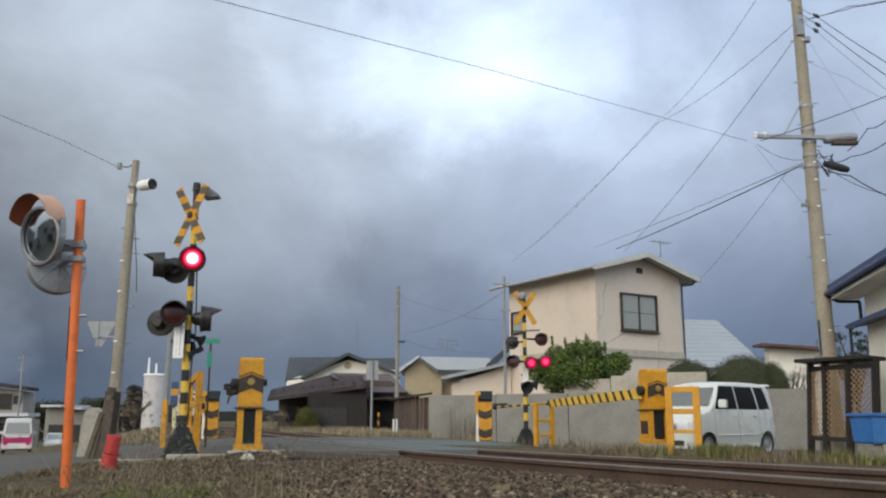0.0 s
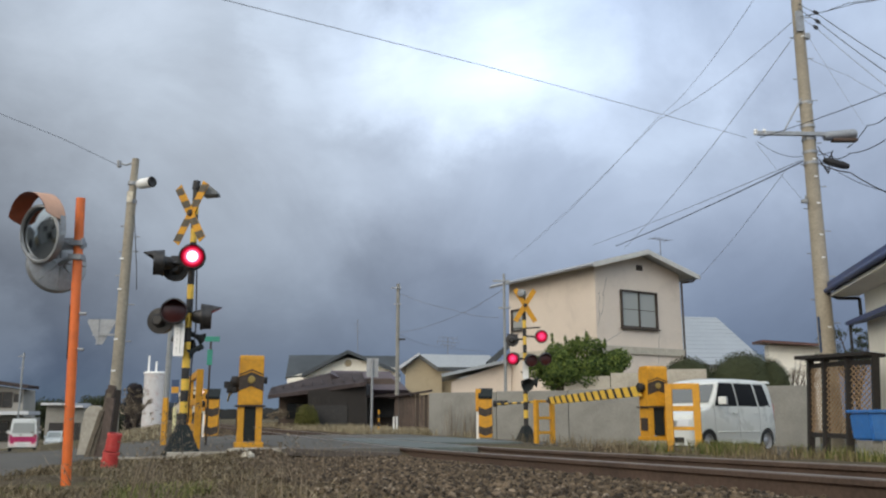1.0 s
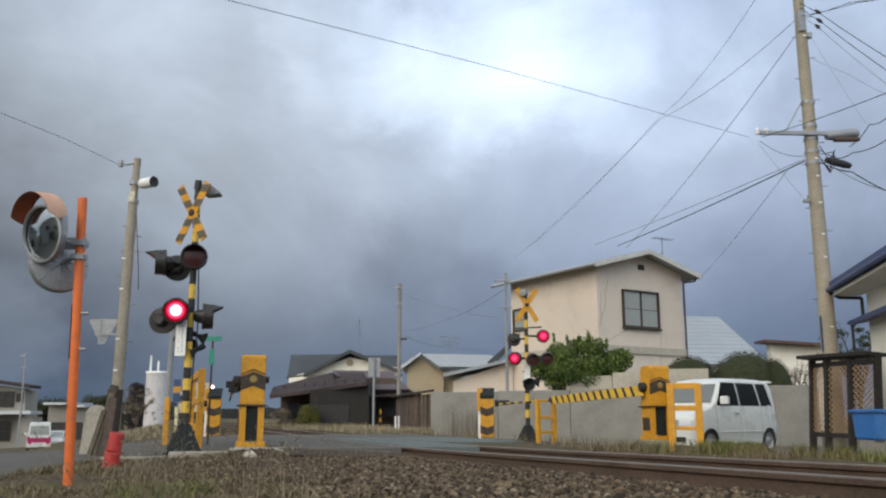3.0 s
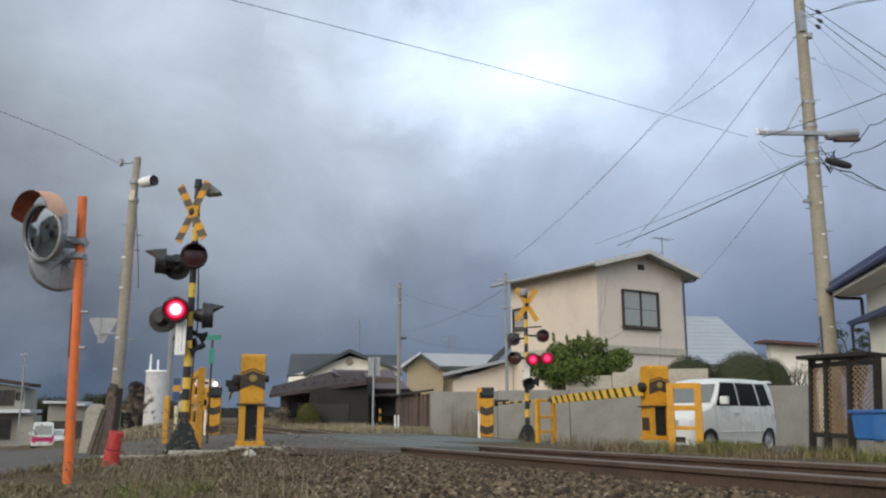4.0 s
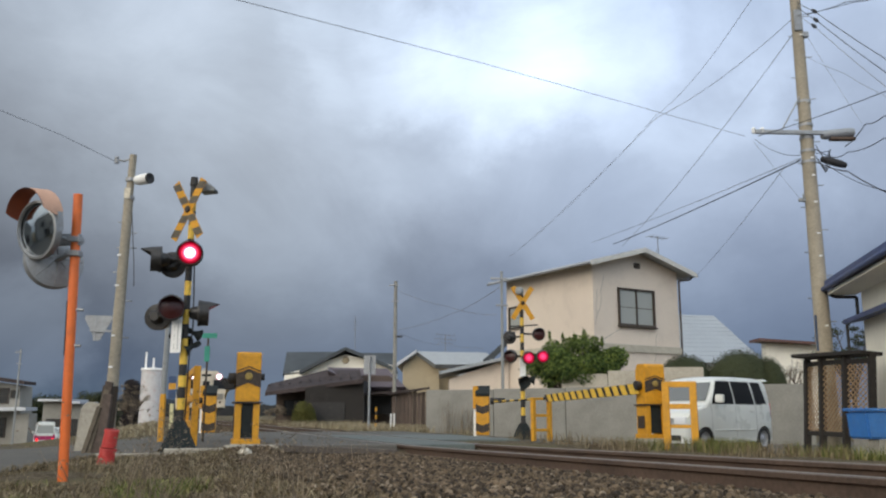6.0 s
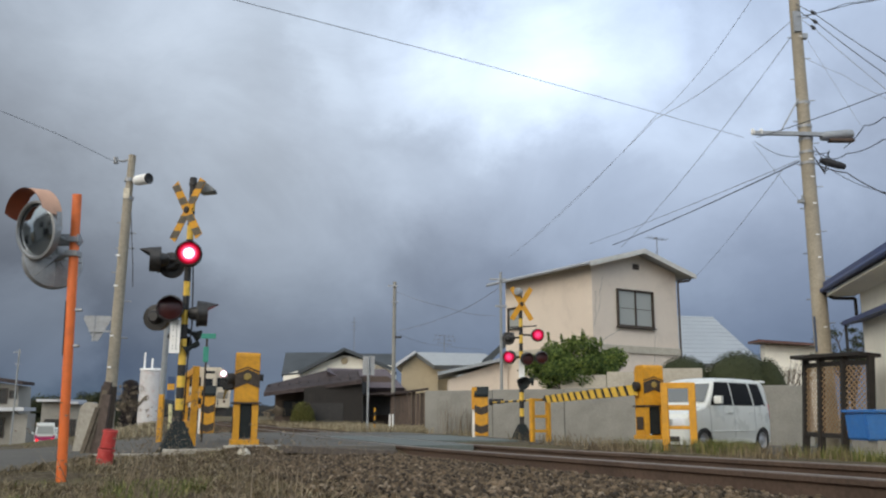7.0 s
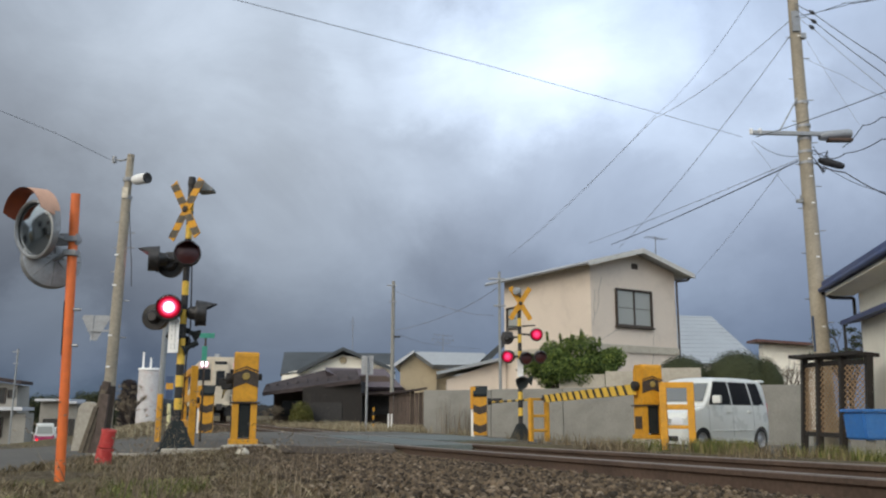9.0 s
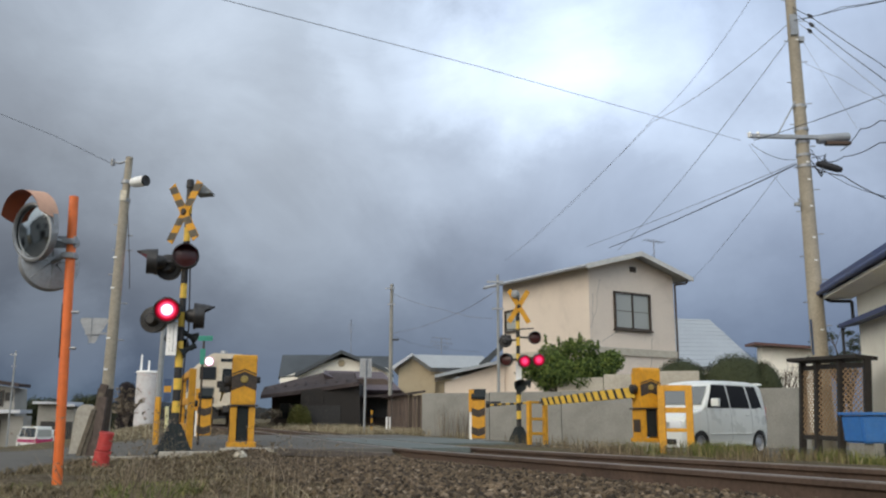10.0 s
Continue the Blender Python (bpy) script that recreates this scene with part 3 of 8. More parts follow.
def make_track():
    track = thing("railway_track", "rusty single railway track on brown ballast", "railway track", kind="structure")
    us_list = [-26 + i * 1.0 for i in range(60)] + [34 + i * 6.0 for i in range(40)]
    prof = rail_profile()
    for s in RAILS:
        bm = bm_new()
        rings = []
        for u in us_list:
            rings.append([bm.verts.new((*us(u, s + a), rail_z(u) - 0.153 + b)) for a, b in prof])
        n = len(prof)
        for p, q in zip(rings, rings[1:]):
            for i in range(n):
                f = bm.faces.new((p[i], p[(i + 1) % n], q[(i + 1) % n], q[i]))
                f.material_index = 1 if i in (6, 7, 8) else 0
        part("rail", bm, [M["rail"], M["rail_head"]], track, "rusty steel rail with a worn head")
    bm = bm_new()
    box(bm, (0, 0, -0.08), (2.1, 0.22, 0.15), bevel=0.015)
    me = mesh_of(bm, "sleeper", M["sleeper"])
    for k in range(180):
        u = -24 + k * 0.62
        if -0.4 < u < 9.6:
            continue
        ob = new("sleeper", me)
        ob.parent = track
        x, y = us(u, 0)
        ob.matrix_basis = pose(x, y, rail_z(u) - 0.155, 0, 0, TRACK_TURN)
    return track


make_track()


def make_crossing_panels():
    """Teal-grey rubber panels between and beside the rails."""
    deck = thing("crossing_deck", "teal-grey panelled crossing deck between the rails", "crossing deck", kind="structure")
    for lo, hi in ((-2.2, -0.66), (-0.46, 0.46), (0.66, 2.2)):
        bm = bm_new()
        w = (hi - lo) - 0.012
        box(bm, (0, 0, -0.06), (w, 1.17, 0.12), bevel=0.012)
        me = mesh_of(bm, "panel", M["asphalt" if lo < -1 else "panel"])
        grey = me.copy()
        grey.materials[0] = M["asphalt"]
        for k in range(2 if lo > 0 else 0, 8):
            ob = new("panel", me if k < 5 else grey)
            ob.parent = deck
            u = 0.55 + k * 1.18
            x, y = us(u, (lo + hi) / 2)
            ob.matrix_basis = pose(x, y, rail_z(u) + 0.004, 0, 0, TRACK_TURN)


make_crossing_panels()


def scatter_stones():
    """Loose ballast: coarse angular stones, thick near the eye and thinner far along."""
    rnd = random.Random(11)
    verts, faces = [], []
    base = []
    t = (1 + 5 ** 0.5) / 2
    ico_v = [Vector(v).normalized() for v in ((-1, t, 0), (1, t, 0), (-1, -t, 0), (1, -t, 0), (0, -1, t), (0, 1, t), (0, -1, -t), (0, 1, -t), (t, 0, -1), (t, 0, 1), (-t, 0, -1), (-t, 0, 1))]
    ico_f = [(0, 11, 5), (0, 5, 1), (0, 1, 7), (0, 7, 10), (0, 10, 11), (1, 5, 9), (5, 11, 4), (11, 10, 2), (10, 7, 6), (7, 1, 8), (3, 9, 4), (3, 4, 2), (3, 2, 6), (3, 6, 8), (3, 8, 9), (4, 9, 5), (2, 4, 11), (6, 2, 10), (8, 6, 7), (9, 8, 1)]

    def stone(x, y, z, r):
        m = Euler((rnd.uniform(0, 6.3), rnd.uniform(0, 6.3), rnd.uniform(0, 6.3))).to_matrix()
        sx, sy, sz = r * rnd.uniform(0.8, 1.3), r * rnd.uniform(0.65, 1.05), r * rnd.uniform(0.5, 0.85)
        k = len(verts)
        for v in ico_v:
            w = m @ Vector((v.x * sx, v.y * sy, v.z * sz)) * rnd.uniform(0.78, 1.15)
            verts.append((x + w.x, y + w.y, z + w.z))
        faces.extend((a + k, b + k, c + k) for a, b, c in ico_f)

    def strip(n, u0, u1, s0, s1, r0, r1, lift=0.0):
        for _ in range(n):
            u, s = rnd.uniform(u0, u1), rnd.uniform(s0, s1)
            if -0.2 < u < 9.4 and abs(s) < 2.3:
                continue
            x, y = us(u, s)
            z = ground_z(x, y) + rnd.uniform(-0.01, 0.03) + lift
            stone(x, y, z, rnd.uniform(r0, r1))

    strip(34000, -9.5, 0.3, -2.9, -0.72, 0.011, 0.029)
    strip(5000, -9.5, 0.3, -0.44, 0.44, 0.016, 0.034, 0.01)
    strip(8000, -10, 0.3, 0.72, 2.8, 0.016, 0.034)
    strip(1500, -8, 0.3, -3.8, -2.7, 0.006, 0.02)
    strip(9000, 9.4, 60, -2.6, 2.6, 0.026, 0.05)
    me = bpy.data.meshes.new("ballast")
    me.from_pydata(verts, [], faces)
    me.materials.append(M["stone"])
    tagged(new("ballast", me), "coarse brown ballast stones along the track", "ballast", kind="stuff")


scatter_stones()


# ---- crossing gates ----
def stripe_box(name, parent, x0, x1, y0, y1, z0, z1, mat, label="", bevel=0.008):
    bm = bm_new()
    box(bm, ((x0 + x1) / 2, (y0 + y1) / 2, (z0 + z1) / 2), (x1 - x0, y1 - y0, z1 - z0), bevel=bevel)
    return part(name, bm, mat, parent, label)


def chevron(bm, w, z, h, rise, y, thick=0.006):
    """A band bent upwards in the middle, standing proud of a face that looks along -y."""
    o = [(-w / 2, z - rise), (0, z), (w / 2, z - rise), (w / 2, z + h - rise), (0, z + h), (-w / 2, z + h - rise)]
    return prism(bm, o, y - thick, y + thick)


def make_gate_machine(x, y, z, turn, tall=1.33, arm_side=-1, pedestal=True, w=0.40, label=""):
    """A yellow barrier drive: pedestal frame with a grey door, box head with a dark chevron and a badge."""
    g = thing("gate_machine", label or "yellow crossing gate machine with a dark chevron band", "gate machine", pose(x, y, z, 0, 0, turn), group="crossing gate machines")
    k = tall / 1.33
    d = 0.34
    stripe_box("base", g, -w / 2 - 0.04, w / 2 + 0.04, -0.22, 0.22, -0.16, 0.03, "concrete_pale", "stained concrete base")
    stripe_box("plinth", g, -w / 2 - 0.03, w / 2 + 0.03, -0.2, 0.2, 0.03, 0.10, "yellow")
    top = 0.62 * k
    if pedestal:
        for sx in (-1, 1):
            stripe_box("upright", g, sx * w / 2 - 0.045 * (1 + sx), sx * w / 2 + 0.045 * (1 - sx), -d / 2, d / 2, 0.10, top, "yellow")
        stripe_box("door", g, -w / 2 + 0.09, w / 2 - 0.09, -d / 2 + 0.02, d / 2 - 0.02, 0.12, top, "cover", "grey access door")
        stripe_box("side_stripe", g, -w / 2 - 0.012, -w / 2 - 0.002, -d / 2 + 0.05, d / 2 - 0.05, 0.2, 0.42, "brown_black", "dark hazard stripe")
    bm = bm_new()
    o = [(-d / 2, top), (d / 2, top), (d / 2, tall - 0.10), (d / 2 - 0.05, tall), (-d / 2 + 0.03, tall), (-d / 2, tall - 0.04)]
    prism(bm, o, -w / 2, w / 2, pose(0, 0, 0, 0, 0, 90) @ pose(0, 0, 0))
    bmesh.ops.bevel(bm, geom=list(bm.edges), offset=0.012, segments=2, affect="EDGES")
    head = part("head", bm, "yellow", g, "yellow box head")
    bm = bm_new()
    chevron(bm, w + 0.006, top + 0.27 * k, 0.2 * k, 0.07, -d / 2 - 0.002)
    part("chevron_band", bm, "brown_black", head, "dark brown chevron band")
    bm = bm_new()
    chevron(bm, w + 0.006, top + 0.49 * k, 0.018, 0.07, -d / 2 - 0.002)
    part("thin_chevron", bm, "brown_black", head, "thin dark chevron line")
    bm = bm_new()
    lathe(bm, [(0, -0.02), (0.04, -0.02), (0.055, -0.01), (0.055, 0.0)], 16, pose(0, -d / 2 - 0.006, top + 0.36 * k))
    part("badge", bm, "badge", head, "round faded badge")
    bm = bm_new()
    box(bm, (0, 0, top - 0.012), (w + 0.08, d + 0.06, 0.024), bevel=0.006)
    part("skirt_plate", bm, "brown_black", g, "dark plate below the head")
    bm = bm_new()
    s = arm_side
    lathe(bm, [(0, -0.05), (0.075, -0.05), (0.085, -0.03), (0.085, 0.05), (0.05, 0.06), (0, 0.06)], 16, pose(s * (w / 2 + 0.05), 0, top + 0.33 * k, 0, 0, 90))
    rod(bm, (s * w / 2, 0, top + 0.33 * k), (s * (w / 2 + 0.12), 0, top + 0.33 * k), 0.035)
    part("shaft_hub", bm, "black", g, "black barrier shaft hub", smooth=True)
    bm = bm_new()
    lathe(bm, [(0, -0.03), (0.05, -0.03), (0.05, 0.03), (0, 0.03)], 14, pose(-s * (w / 2 + 0.03), 0, top + 0.36 * k, 0, 0, 90))
    part("side_lamp", bm, "black", g, "small dark side fitting", smooth=True)
    return g


def make_barrier(p0, p1, p2, label, high=0.092):
    """A lowered arm: thick hazard-striped sleeve for part of its length, then a thin striped pole."""
    b = thing("barrier_arm", label, "barrier arm")
    a, m, e = Vector(p0), Vector(p1), Vector(p2)
    bm = bm_new()
    rod(bm, a, m, 0.03, seg=10)
    part("inner_pole", bm, "brown_black", b)
    n = 13
    for k in range(n):
        for half, mat in ((0, "pale_yellow"), (1, "black")):
            t0, t1 = (k + half * 0.66) / n, (k + (1.0 if half else 0.66)) / n
            q0, q1 = a.lerp(m, t0), a.lerp(m, t1)
            h0, h1 = high * (1 - 0.15 * t0), high * (1 - 0.15 * t1)
            bm = bm_new()
            shift = (m - a).normalized() * 0.06
            side = (m - a).cross(Vector((0, 0, 1))).normalized() * 0.036
            o = []
            for q, h in ((q0, h0), (q1, h1)):
                o.append([bm.verts.new(q + off) for off in (-side - Vector((0, 0, h)) - shift, side - Vector((0, 0, h)) - shift, side + Vector((0, 0, h)) + shift, -side + Vector((0, 0, h)) + shift)])
            for i in range(4):
                bm.faces.new((o[0][i], o[0][(i + 1) % 4], o[1][(i + 1) % 4], o[1][i]))
            bm.faces.new(o[0])
            bm.faces.new(o[1])
            part("stripe", bm, mat, b)
    n = 12
    for k in range(n):
        bm = bm_new()
        rod(bm, m.lerp(e, k / n), m.lerp(e, (k + 1) / n), 0.026 - 0.006 * k / n, seg=8)
        part("tip_band", bm, "pale_yellow" if k % 2 else "black", b)
    return b


make_gate_machine(-2.80, 12.5, -0.02, 15, 1.33, arm_side=-1, w=0.345, label="yellow crossing gate machine with a grey door on a concrete base")
make_gate_machine(3.77, 15.4, 0.0, 16, 1.33, arm_side=-1, label="yellow crossing gate machine with rusty side holes, carrying the lowered arm")
make_barrier((3.50, 15.35, 0.89), (2.36, 19.0, 0.79), (1.42, 22.4, 0.77), "yellow and black barrier arm lowered across the road")
NEAR_ARM = make_barrier((-3.06, 12.6, 0.92), (-4.06, 16.4, 0.90), (-5.8, 23.2, 0.86), "yellow and black barrier arm lowered across the near approach", 0.05)
for _at, _size in (((-3.02, 12.5, 0.90), (0.09, 0.20, 0.22)), ((-3.10, 12.62, 0.84), (0.13, 0.14, 0.12)), ((-3.19, 12.7, 0.90), (0.08, 0.12, 0.10))):
    _b = bm_new()
    box(_b, _at, _size, bevel=0.02)
    part("counterweight", _b, "black", NEAR_ARM, "black counterweight block")


def make_gate_post(x, y, z, turn, arm_side, label):
    """A slim barrier drive whose whole front is banded with chevrons, on a white post."""
    g = thing("gate_machine", label, "gate machine", pose(x, y, z, 0, 0, turn), group="crossing gate machines")
    w, d = 0.36, 0.3
    bm = bm_new()
    rod(bm, (-0.2, 0.08, -0.1), (-0.2, 0.08, 0.75), 0.06)
    part("post", bm, "white", g, "white steel post", smooth=True)
    stripe_box("foot", g, -0.16, 0.16, -0.12, 0.12, -0.1, 0.06, "concrete")
    stripe_box("body", g, -w / 2, w / 2, -d / 2, d / 2, 0.02, 1.1, "yellow", bevel=0.03)
    for z0, h in ((0.05, 0.2), (0.55, 0.2)):
        bm = bm_new()
        chevron(bm, w + 0.004, z0 + 0.02, h, -0.07, -d / 2 - 0.002)
        part("chevron_band", bm, "brown_black", g, "dark brown chevron band")
    bm = bm_new()
    prism(bm, [(-d / 2 - 0.03, 1.05), (d / 2, 1.28), (d / 2, 1.34), (-d / 2 - 0.05, 1.12)], -w / 2 - 0.01, w / 2 + 0.01, pose(0, 0, 0, 0, 0, 90))
    part("lid", bm, "cover", g, "sloping grey lid")
    stripe_box("back_box", g, -w / 2 - 0.09, -w / 2 + 0.05, -0.05, 0.14, 0.72, 1.32, "yellow", bevel=0.015)
    bm = bm_new()
    s = arm_side
    lathe(bm, [(0, -0.06), (0.07, -0.06), (0.09, -0.03), (0.09, 0.04), (0, 0.05)], 14, pose(s * (w / 2 + 0.07), -0.02, 0.92, 0, 0, 90))
    box(bm, (s * (w / 2 + 0.28), -0.03, 0.94), (0.3, 0.12, 0.13), bevel=0.03)
    part("counterweight", bm, "black", g, "black arm hub and counterweight", smooth=True)
    return g


make_gate_post(1.16, 23.5, -0.12, -6, 1, "slim crossing gate machine banded yellow and black")
make_gate_post(-6.36, 23.8, -0.12, 10, -1, "slim crossing gate machine banded yellow and black, beside the verge")


# ---- crossing signals ----
def lamp_housing():
    bm = bm_new()
    lathe(bm, [(0.0, 0.16), (0.06, 0.16), (0.085, 0.13), (0.1, 0.05), (0.18, 0.045), (0.186, 0.03), (0.183, 0.01), (0.172, 0.01), (0.172, -0.1), (0.165, -0.1), (0.165, 0.035), (0.0, 0.035)], 28)
    return mesh_of(bm, "lamp", M["lamp_black"], True)


def lamp_hood():
    bm = bm_new()
    n = 14
    rings = []
    for r in (0.18, 0.174):
        for y, cut in ((0.02, 0.5), (-0.11, 0.34), (-0.24, 0.06)):
            rings.append([bm.verts.new(((r - 0.01 * (y < -0.2)) * math.sin(a), y, (r - 0.01 * (y < -0.2)) * math.cos(a) + y * 0.12)) for a in [math.pi * cut * (2 * i / n - 1) for i in range(n + 1)]])
    for p, q in ((0, 1), (1, 2), (3, 4), (4, 5), (2, 5), (0, 3)):
        for i in range(n):
            bm.faces.new((rings[p][i], rings[p][i + 1], rings[q][i + 1], rings[q][i]))
    return mesh_of(bm, "hood", M["lamp_black"], True)


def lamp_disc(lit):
    """A lens disc turned over to act out the flashing: one side lit, the other dark."""
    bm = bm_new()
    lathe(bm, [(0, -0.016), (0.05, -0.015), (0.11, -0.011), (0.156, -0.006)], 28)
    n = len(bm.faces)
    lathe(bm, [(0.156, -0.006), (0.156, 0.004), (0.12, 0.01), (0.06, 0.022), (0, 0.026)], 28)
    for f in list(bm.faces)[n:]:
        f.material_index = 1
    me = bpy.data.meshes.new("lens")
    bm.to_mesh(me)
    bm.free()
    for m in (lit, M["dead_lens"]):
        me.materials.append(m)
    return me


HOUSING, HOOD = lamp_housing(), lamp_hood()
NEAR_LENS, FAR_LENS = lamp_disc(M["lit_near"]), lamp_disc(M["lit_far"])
LENSES = {"near_upper": [], "near_lower": [], "far_first": [], "far_second": []}


def make_lamp(signal, x, y, z, turn, lens, bank, tilt=0):
    lamp = new("lamp", HOUSING)
    lamp.parent = signal
    lamp.matrix_basis = pose(x, y, z, tilt, 0, turn) @ Matrix.Scale(0.85 if lens is FAR_LENS else 1.0, 4)
    tagged(lamp, "round black signal lamp with a red lens")
    hood = new("hood", HOOD)
    hood.parent = lamp
    disc = new("lens", lens)
    disc.parent = lamp
    disc.matrix_basis = pose(0, -0.05, 0)
    tagged(disc, "red lens of the flashing lamp")
    LENSES[bank].append(disc)
    bm = bm_new()
    a = Vector((x, y, z)) + pose(0, 0, 0, tilt, 0, turn).to_3x3() @ Vector((0, 0.14, 0))
    rod(bm, a, (0, 0, z + 0.02), 0.022)
    part("arm", bm, "black", signal, "black lamp arm")
    return lamp


def banded_pole(signal, z0, z1, r, bands, first_black):
    for i in range(bands):
        bm = bm_new()
        a, b = z0 + (z1 - z0) * i / bands, z0 + (z1 - z0) * (i + 1) / bands
        rod(bm, (0, 0, a), (0, 0, b), r, seg=16)
        part("pole_band", bm, "black" if (i % 2 == 0) == first_black else "pale_yellow", signal, smooth=True)


def crossbuck(signal, z, turn, y, length=0.98, width=0.13, dark_steps=2):
    for sgn in (-1, 1):
        m = pose(0, y + 0.008 * sgn, z, 0, sgn * 33, 0)
        bm = bm_new()
        box(bm, (0, 0, 0), (width, 0.012, length), bevel=0.003)
        board = part("cross_board", bm, "yellow", signal, "yellow crossbuck board with dark stripes", at=pose(0, 0, 0, 0, 0, turn) @ m)
        for k in range(dark_steps):
            for side in (-1, 1):
                bm = bm_new()
                zz = side * (0.16 + 0.24 * k)
                o = [(-width / 2, zz - 0.06 - 0.03 * sgn), (width / 2, zz - 0.06 + 0.03 * sgn), (width / 2, zz + 0.06 + 0.03 * sgn), (-width / 2, zz + 0.06 - 0.03 * sgn)]
                prism(bm, o, -0.0085, -0.0062)
                part("stripe", bm, "faded_black", board)
    bm = bm_new()
    lathe(bm, [(0, -0.03), (0.035, -0.03), (0.05, -0.015), (0.05, 0.01)], 14, pose(0, 0, 0, 0, 0, turn) @ pose(0, y - 0.01, z))
    part("boss", bm, "brown_black", signal)


def cone_cover(signal, w, h, z0):
    bm = bm_new()
    a = [bm.verts.new((sx * w / 2, sy * w / 2, z0)) for sx, sy in ((-1, -1), (1, -1), (1, 1), (-1, 1))]
    c = [bm.verts.new((sx * w / 2, sy * w / 2, z0 + 0.04)) for sx, sy in ((-1, -1), (1, -1), (1, 1), (-1, 1))]
    b = [bm.verts.new((sx * 0.075, sy * 0.075, z0 + h)) for sx, sy in ((-1, -1), (1, -1), (1, 1), (-1, 1))]
    for lo, hi in ((a, c), (c, b)):
        for i in range(4):
            bm.faces.new((lo[i], lo[(i + 1) % 4], hi[(i + 1) % 4], hi[i]))
    bm.faces.new(b)
    bm.faces.new(a)
    bmesh.ops.bevel(bm, geom=list(bm.edges), offset=0.012, segments=2, affect="EDGES")
    part("base_cover", bm, "cover", signal, "dark pyramid cover at the foot", at=pose(0, 0, 0, 0, 0, 20))


def horn(signal, x, y, z, turn, tilt, mat="cover", k=1.0):
    bm = bm_new()
    lathe(bm, [(0.0, 0.16 * k), (0.05 * k, 0.15 * k), (0.055 * k, 0.05 * k), (0.035 * k, 0.0), (0.06 * k, -0.08 * k), (0.12 * k, -0.17 * k), (0.125 * k, -0.17 * k), (0.11 * k, -0.15 * k), (0.03 * k, -0.05 * k), (0, -0.05 * k)], 20, pose(x, y, z, tilt, 0, turn))
    part("horn_speaker", bm, mat, signal, "flared warning horn", smooth=True)


def make_near_signal():
    s = thing("crossing_signal", "striped crossing signal with crossbuck and flashing red lamps", "crossing signal", pose(-3.55, 11.8, -0.05), group="crossing signals")
    cone_cover(s, 0.46, 0.42, -0.03)
    banded_pole(s, 0.38, 1.30, 0.054, 6, True)
    banded_pole(s, 1.30, 3.72, 0.046, 12, False)
    crossbuck(s, 3.33, -30, -0.08)
    bm = bm_new()
    rod(bm, (0, 0, 3.7), (0, 0, 3.82), 0.06, 0.05)
    part("cap", bm, "black", s, "black pole cap", smooth=True)
    bm = bm_new()
    rod(bm, (0.0, 0, 3.76), (0.16, 0.02, 3.70), 0.02)
    part("bracket", bm, "galv", s)
    bm = bm_new()
    prism(bm, [(0.10, 3.80), (0.20, 3.74), (0.33, 3.64), (0.33, 3.60), (0.12, 3.58)], -0.10, 0.10)
    bmesh.ops.bevel(bm, geom=list(bm.edges), offset=0.01, segments=2, affect="EDGES")
    part("speaker_box", bm, "grey_paint", s, "grey wedge-shaped speaker box")
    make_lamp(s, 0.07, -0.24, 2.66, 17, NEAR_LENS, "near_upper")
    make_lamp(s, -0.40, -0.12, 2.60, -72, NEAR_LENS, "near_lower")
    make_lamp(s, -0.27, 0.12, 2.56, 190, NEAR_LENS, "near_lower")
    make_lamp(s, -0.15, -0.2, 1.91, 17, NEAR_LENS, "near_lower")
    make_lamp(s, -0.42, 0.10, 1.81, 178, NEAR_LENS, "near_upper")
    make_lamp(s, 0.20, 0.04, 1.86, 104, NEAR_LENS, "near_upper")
    bm = bm_new()
    box(bm, (0, 0, 0), (0.155, 0.014, 0.46), bevel=0.004)
    notice = part("notice", bm, "white", s, "white notice plate with small writing", at=pose(-0.09, -0.1, 1.53, 0, 0, -12))
    bm = bm_new()
    for k in range(9):
        box(bm, (0.028, -0.0085, 0.17 - k * 0.042), (0.012, 0.002, 0.028))
        if k % 3:
            box(bm, (-0.025, -0.0085, 0.17 - k * 0.042), (0.009, 0.002, 0.02))
    part("writing", bm, "grey_paint", notice, "column of small grey marks", kind="stuff")
    horn(s, -0.12, 0.1, 1.50, 60, 25)
    horn(s, 0.10, 0.06, 1.40, -60, 30, k=0.75)
    horn(s, 0.08, 0.08, 1.60, 130, 20, k=0.7)
    bm = bm_new()
    path_rod(bm, [(0.05, 0.05, 2.7), (0.07, 0.06, 2.2), (0.09, 0.05, 1.7), (0.06, 0.05, 1.2), (0.055, 0.05, 0.4)], 0.01)
    part("cable", bm, "cable", s)
    return s


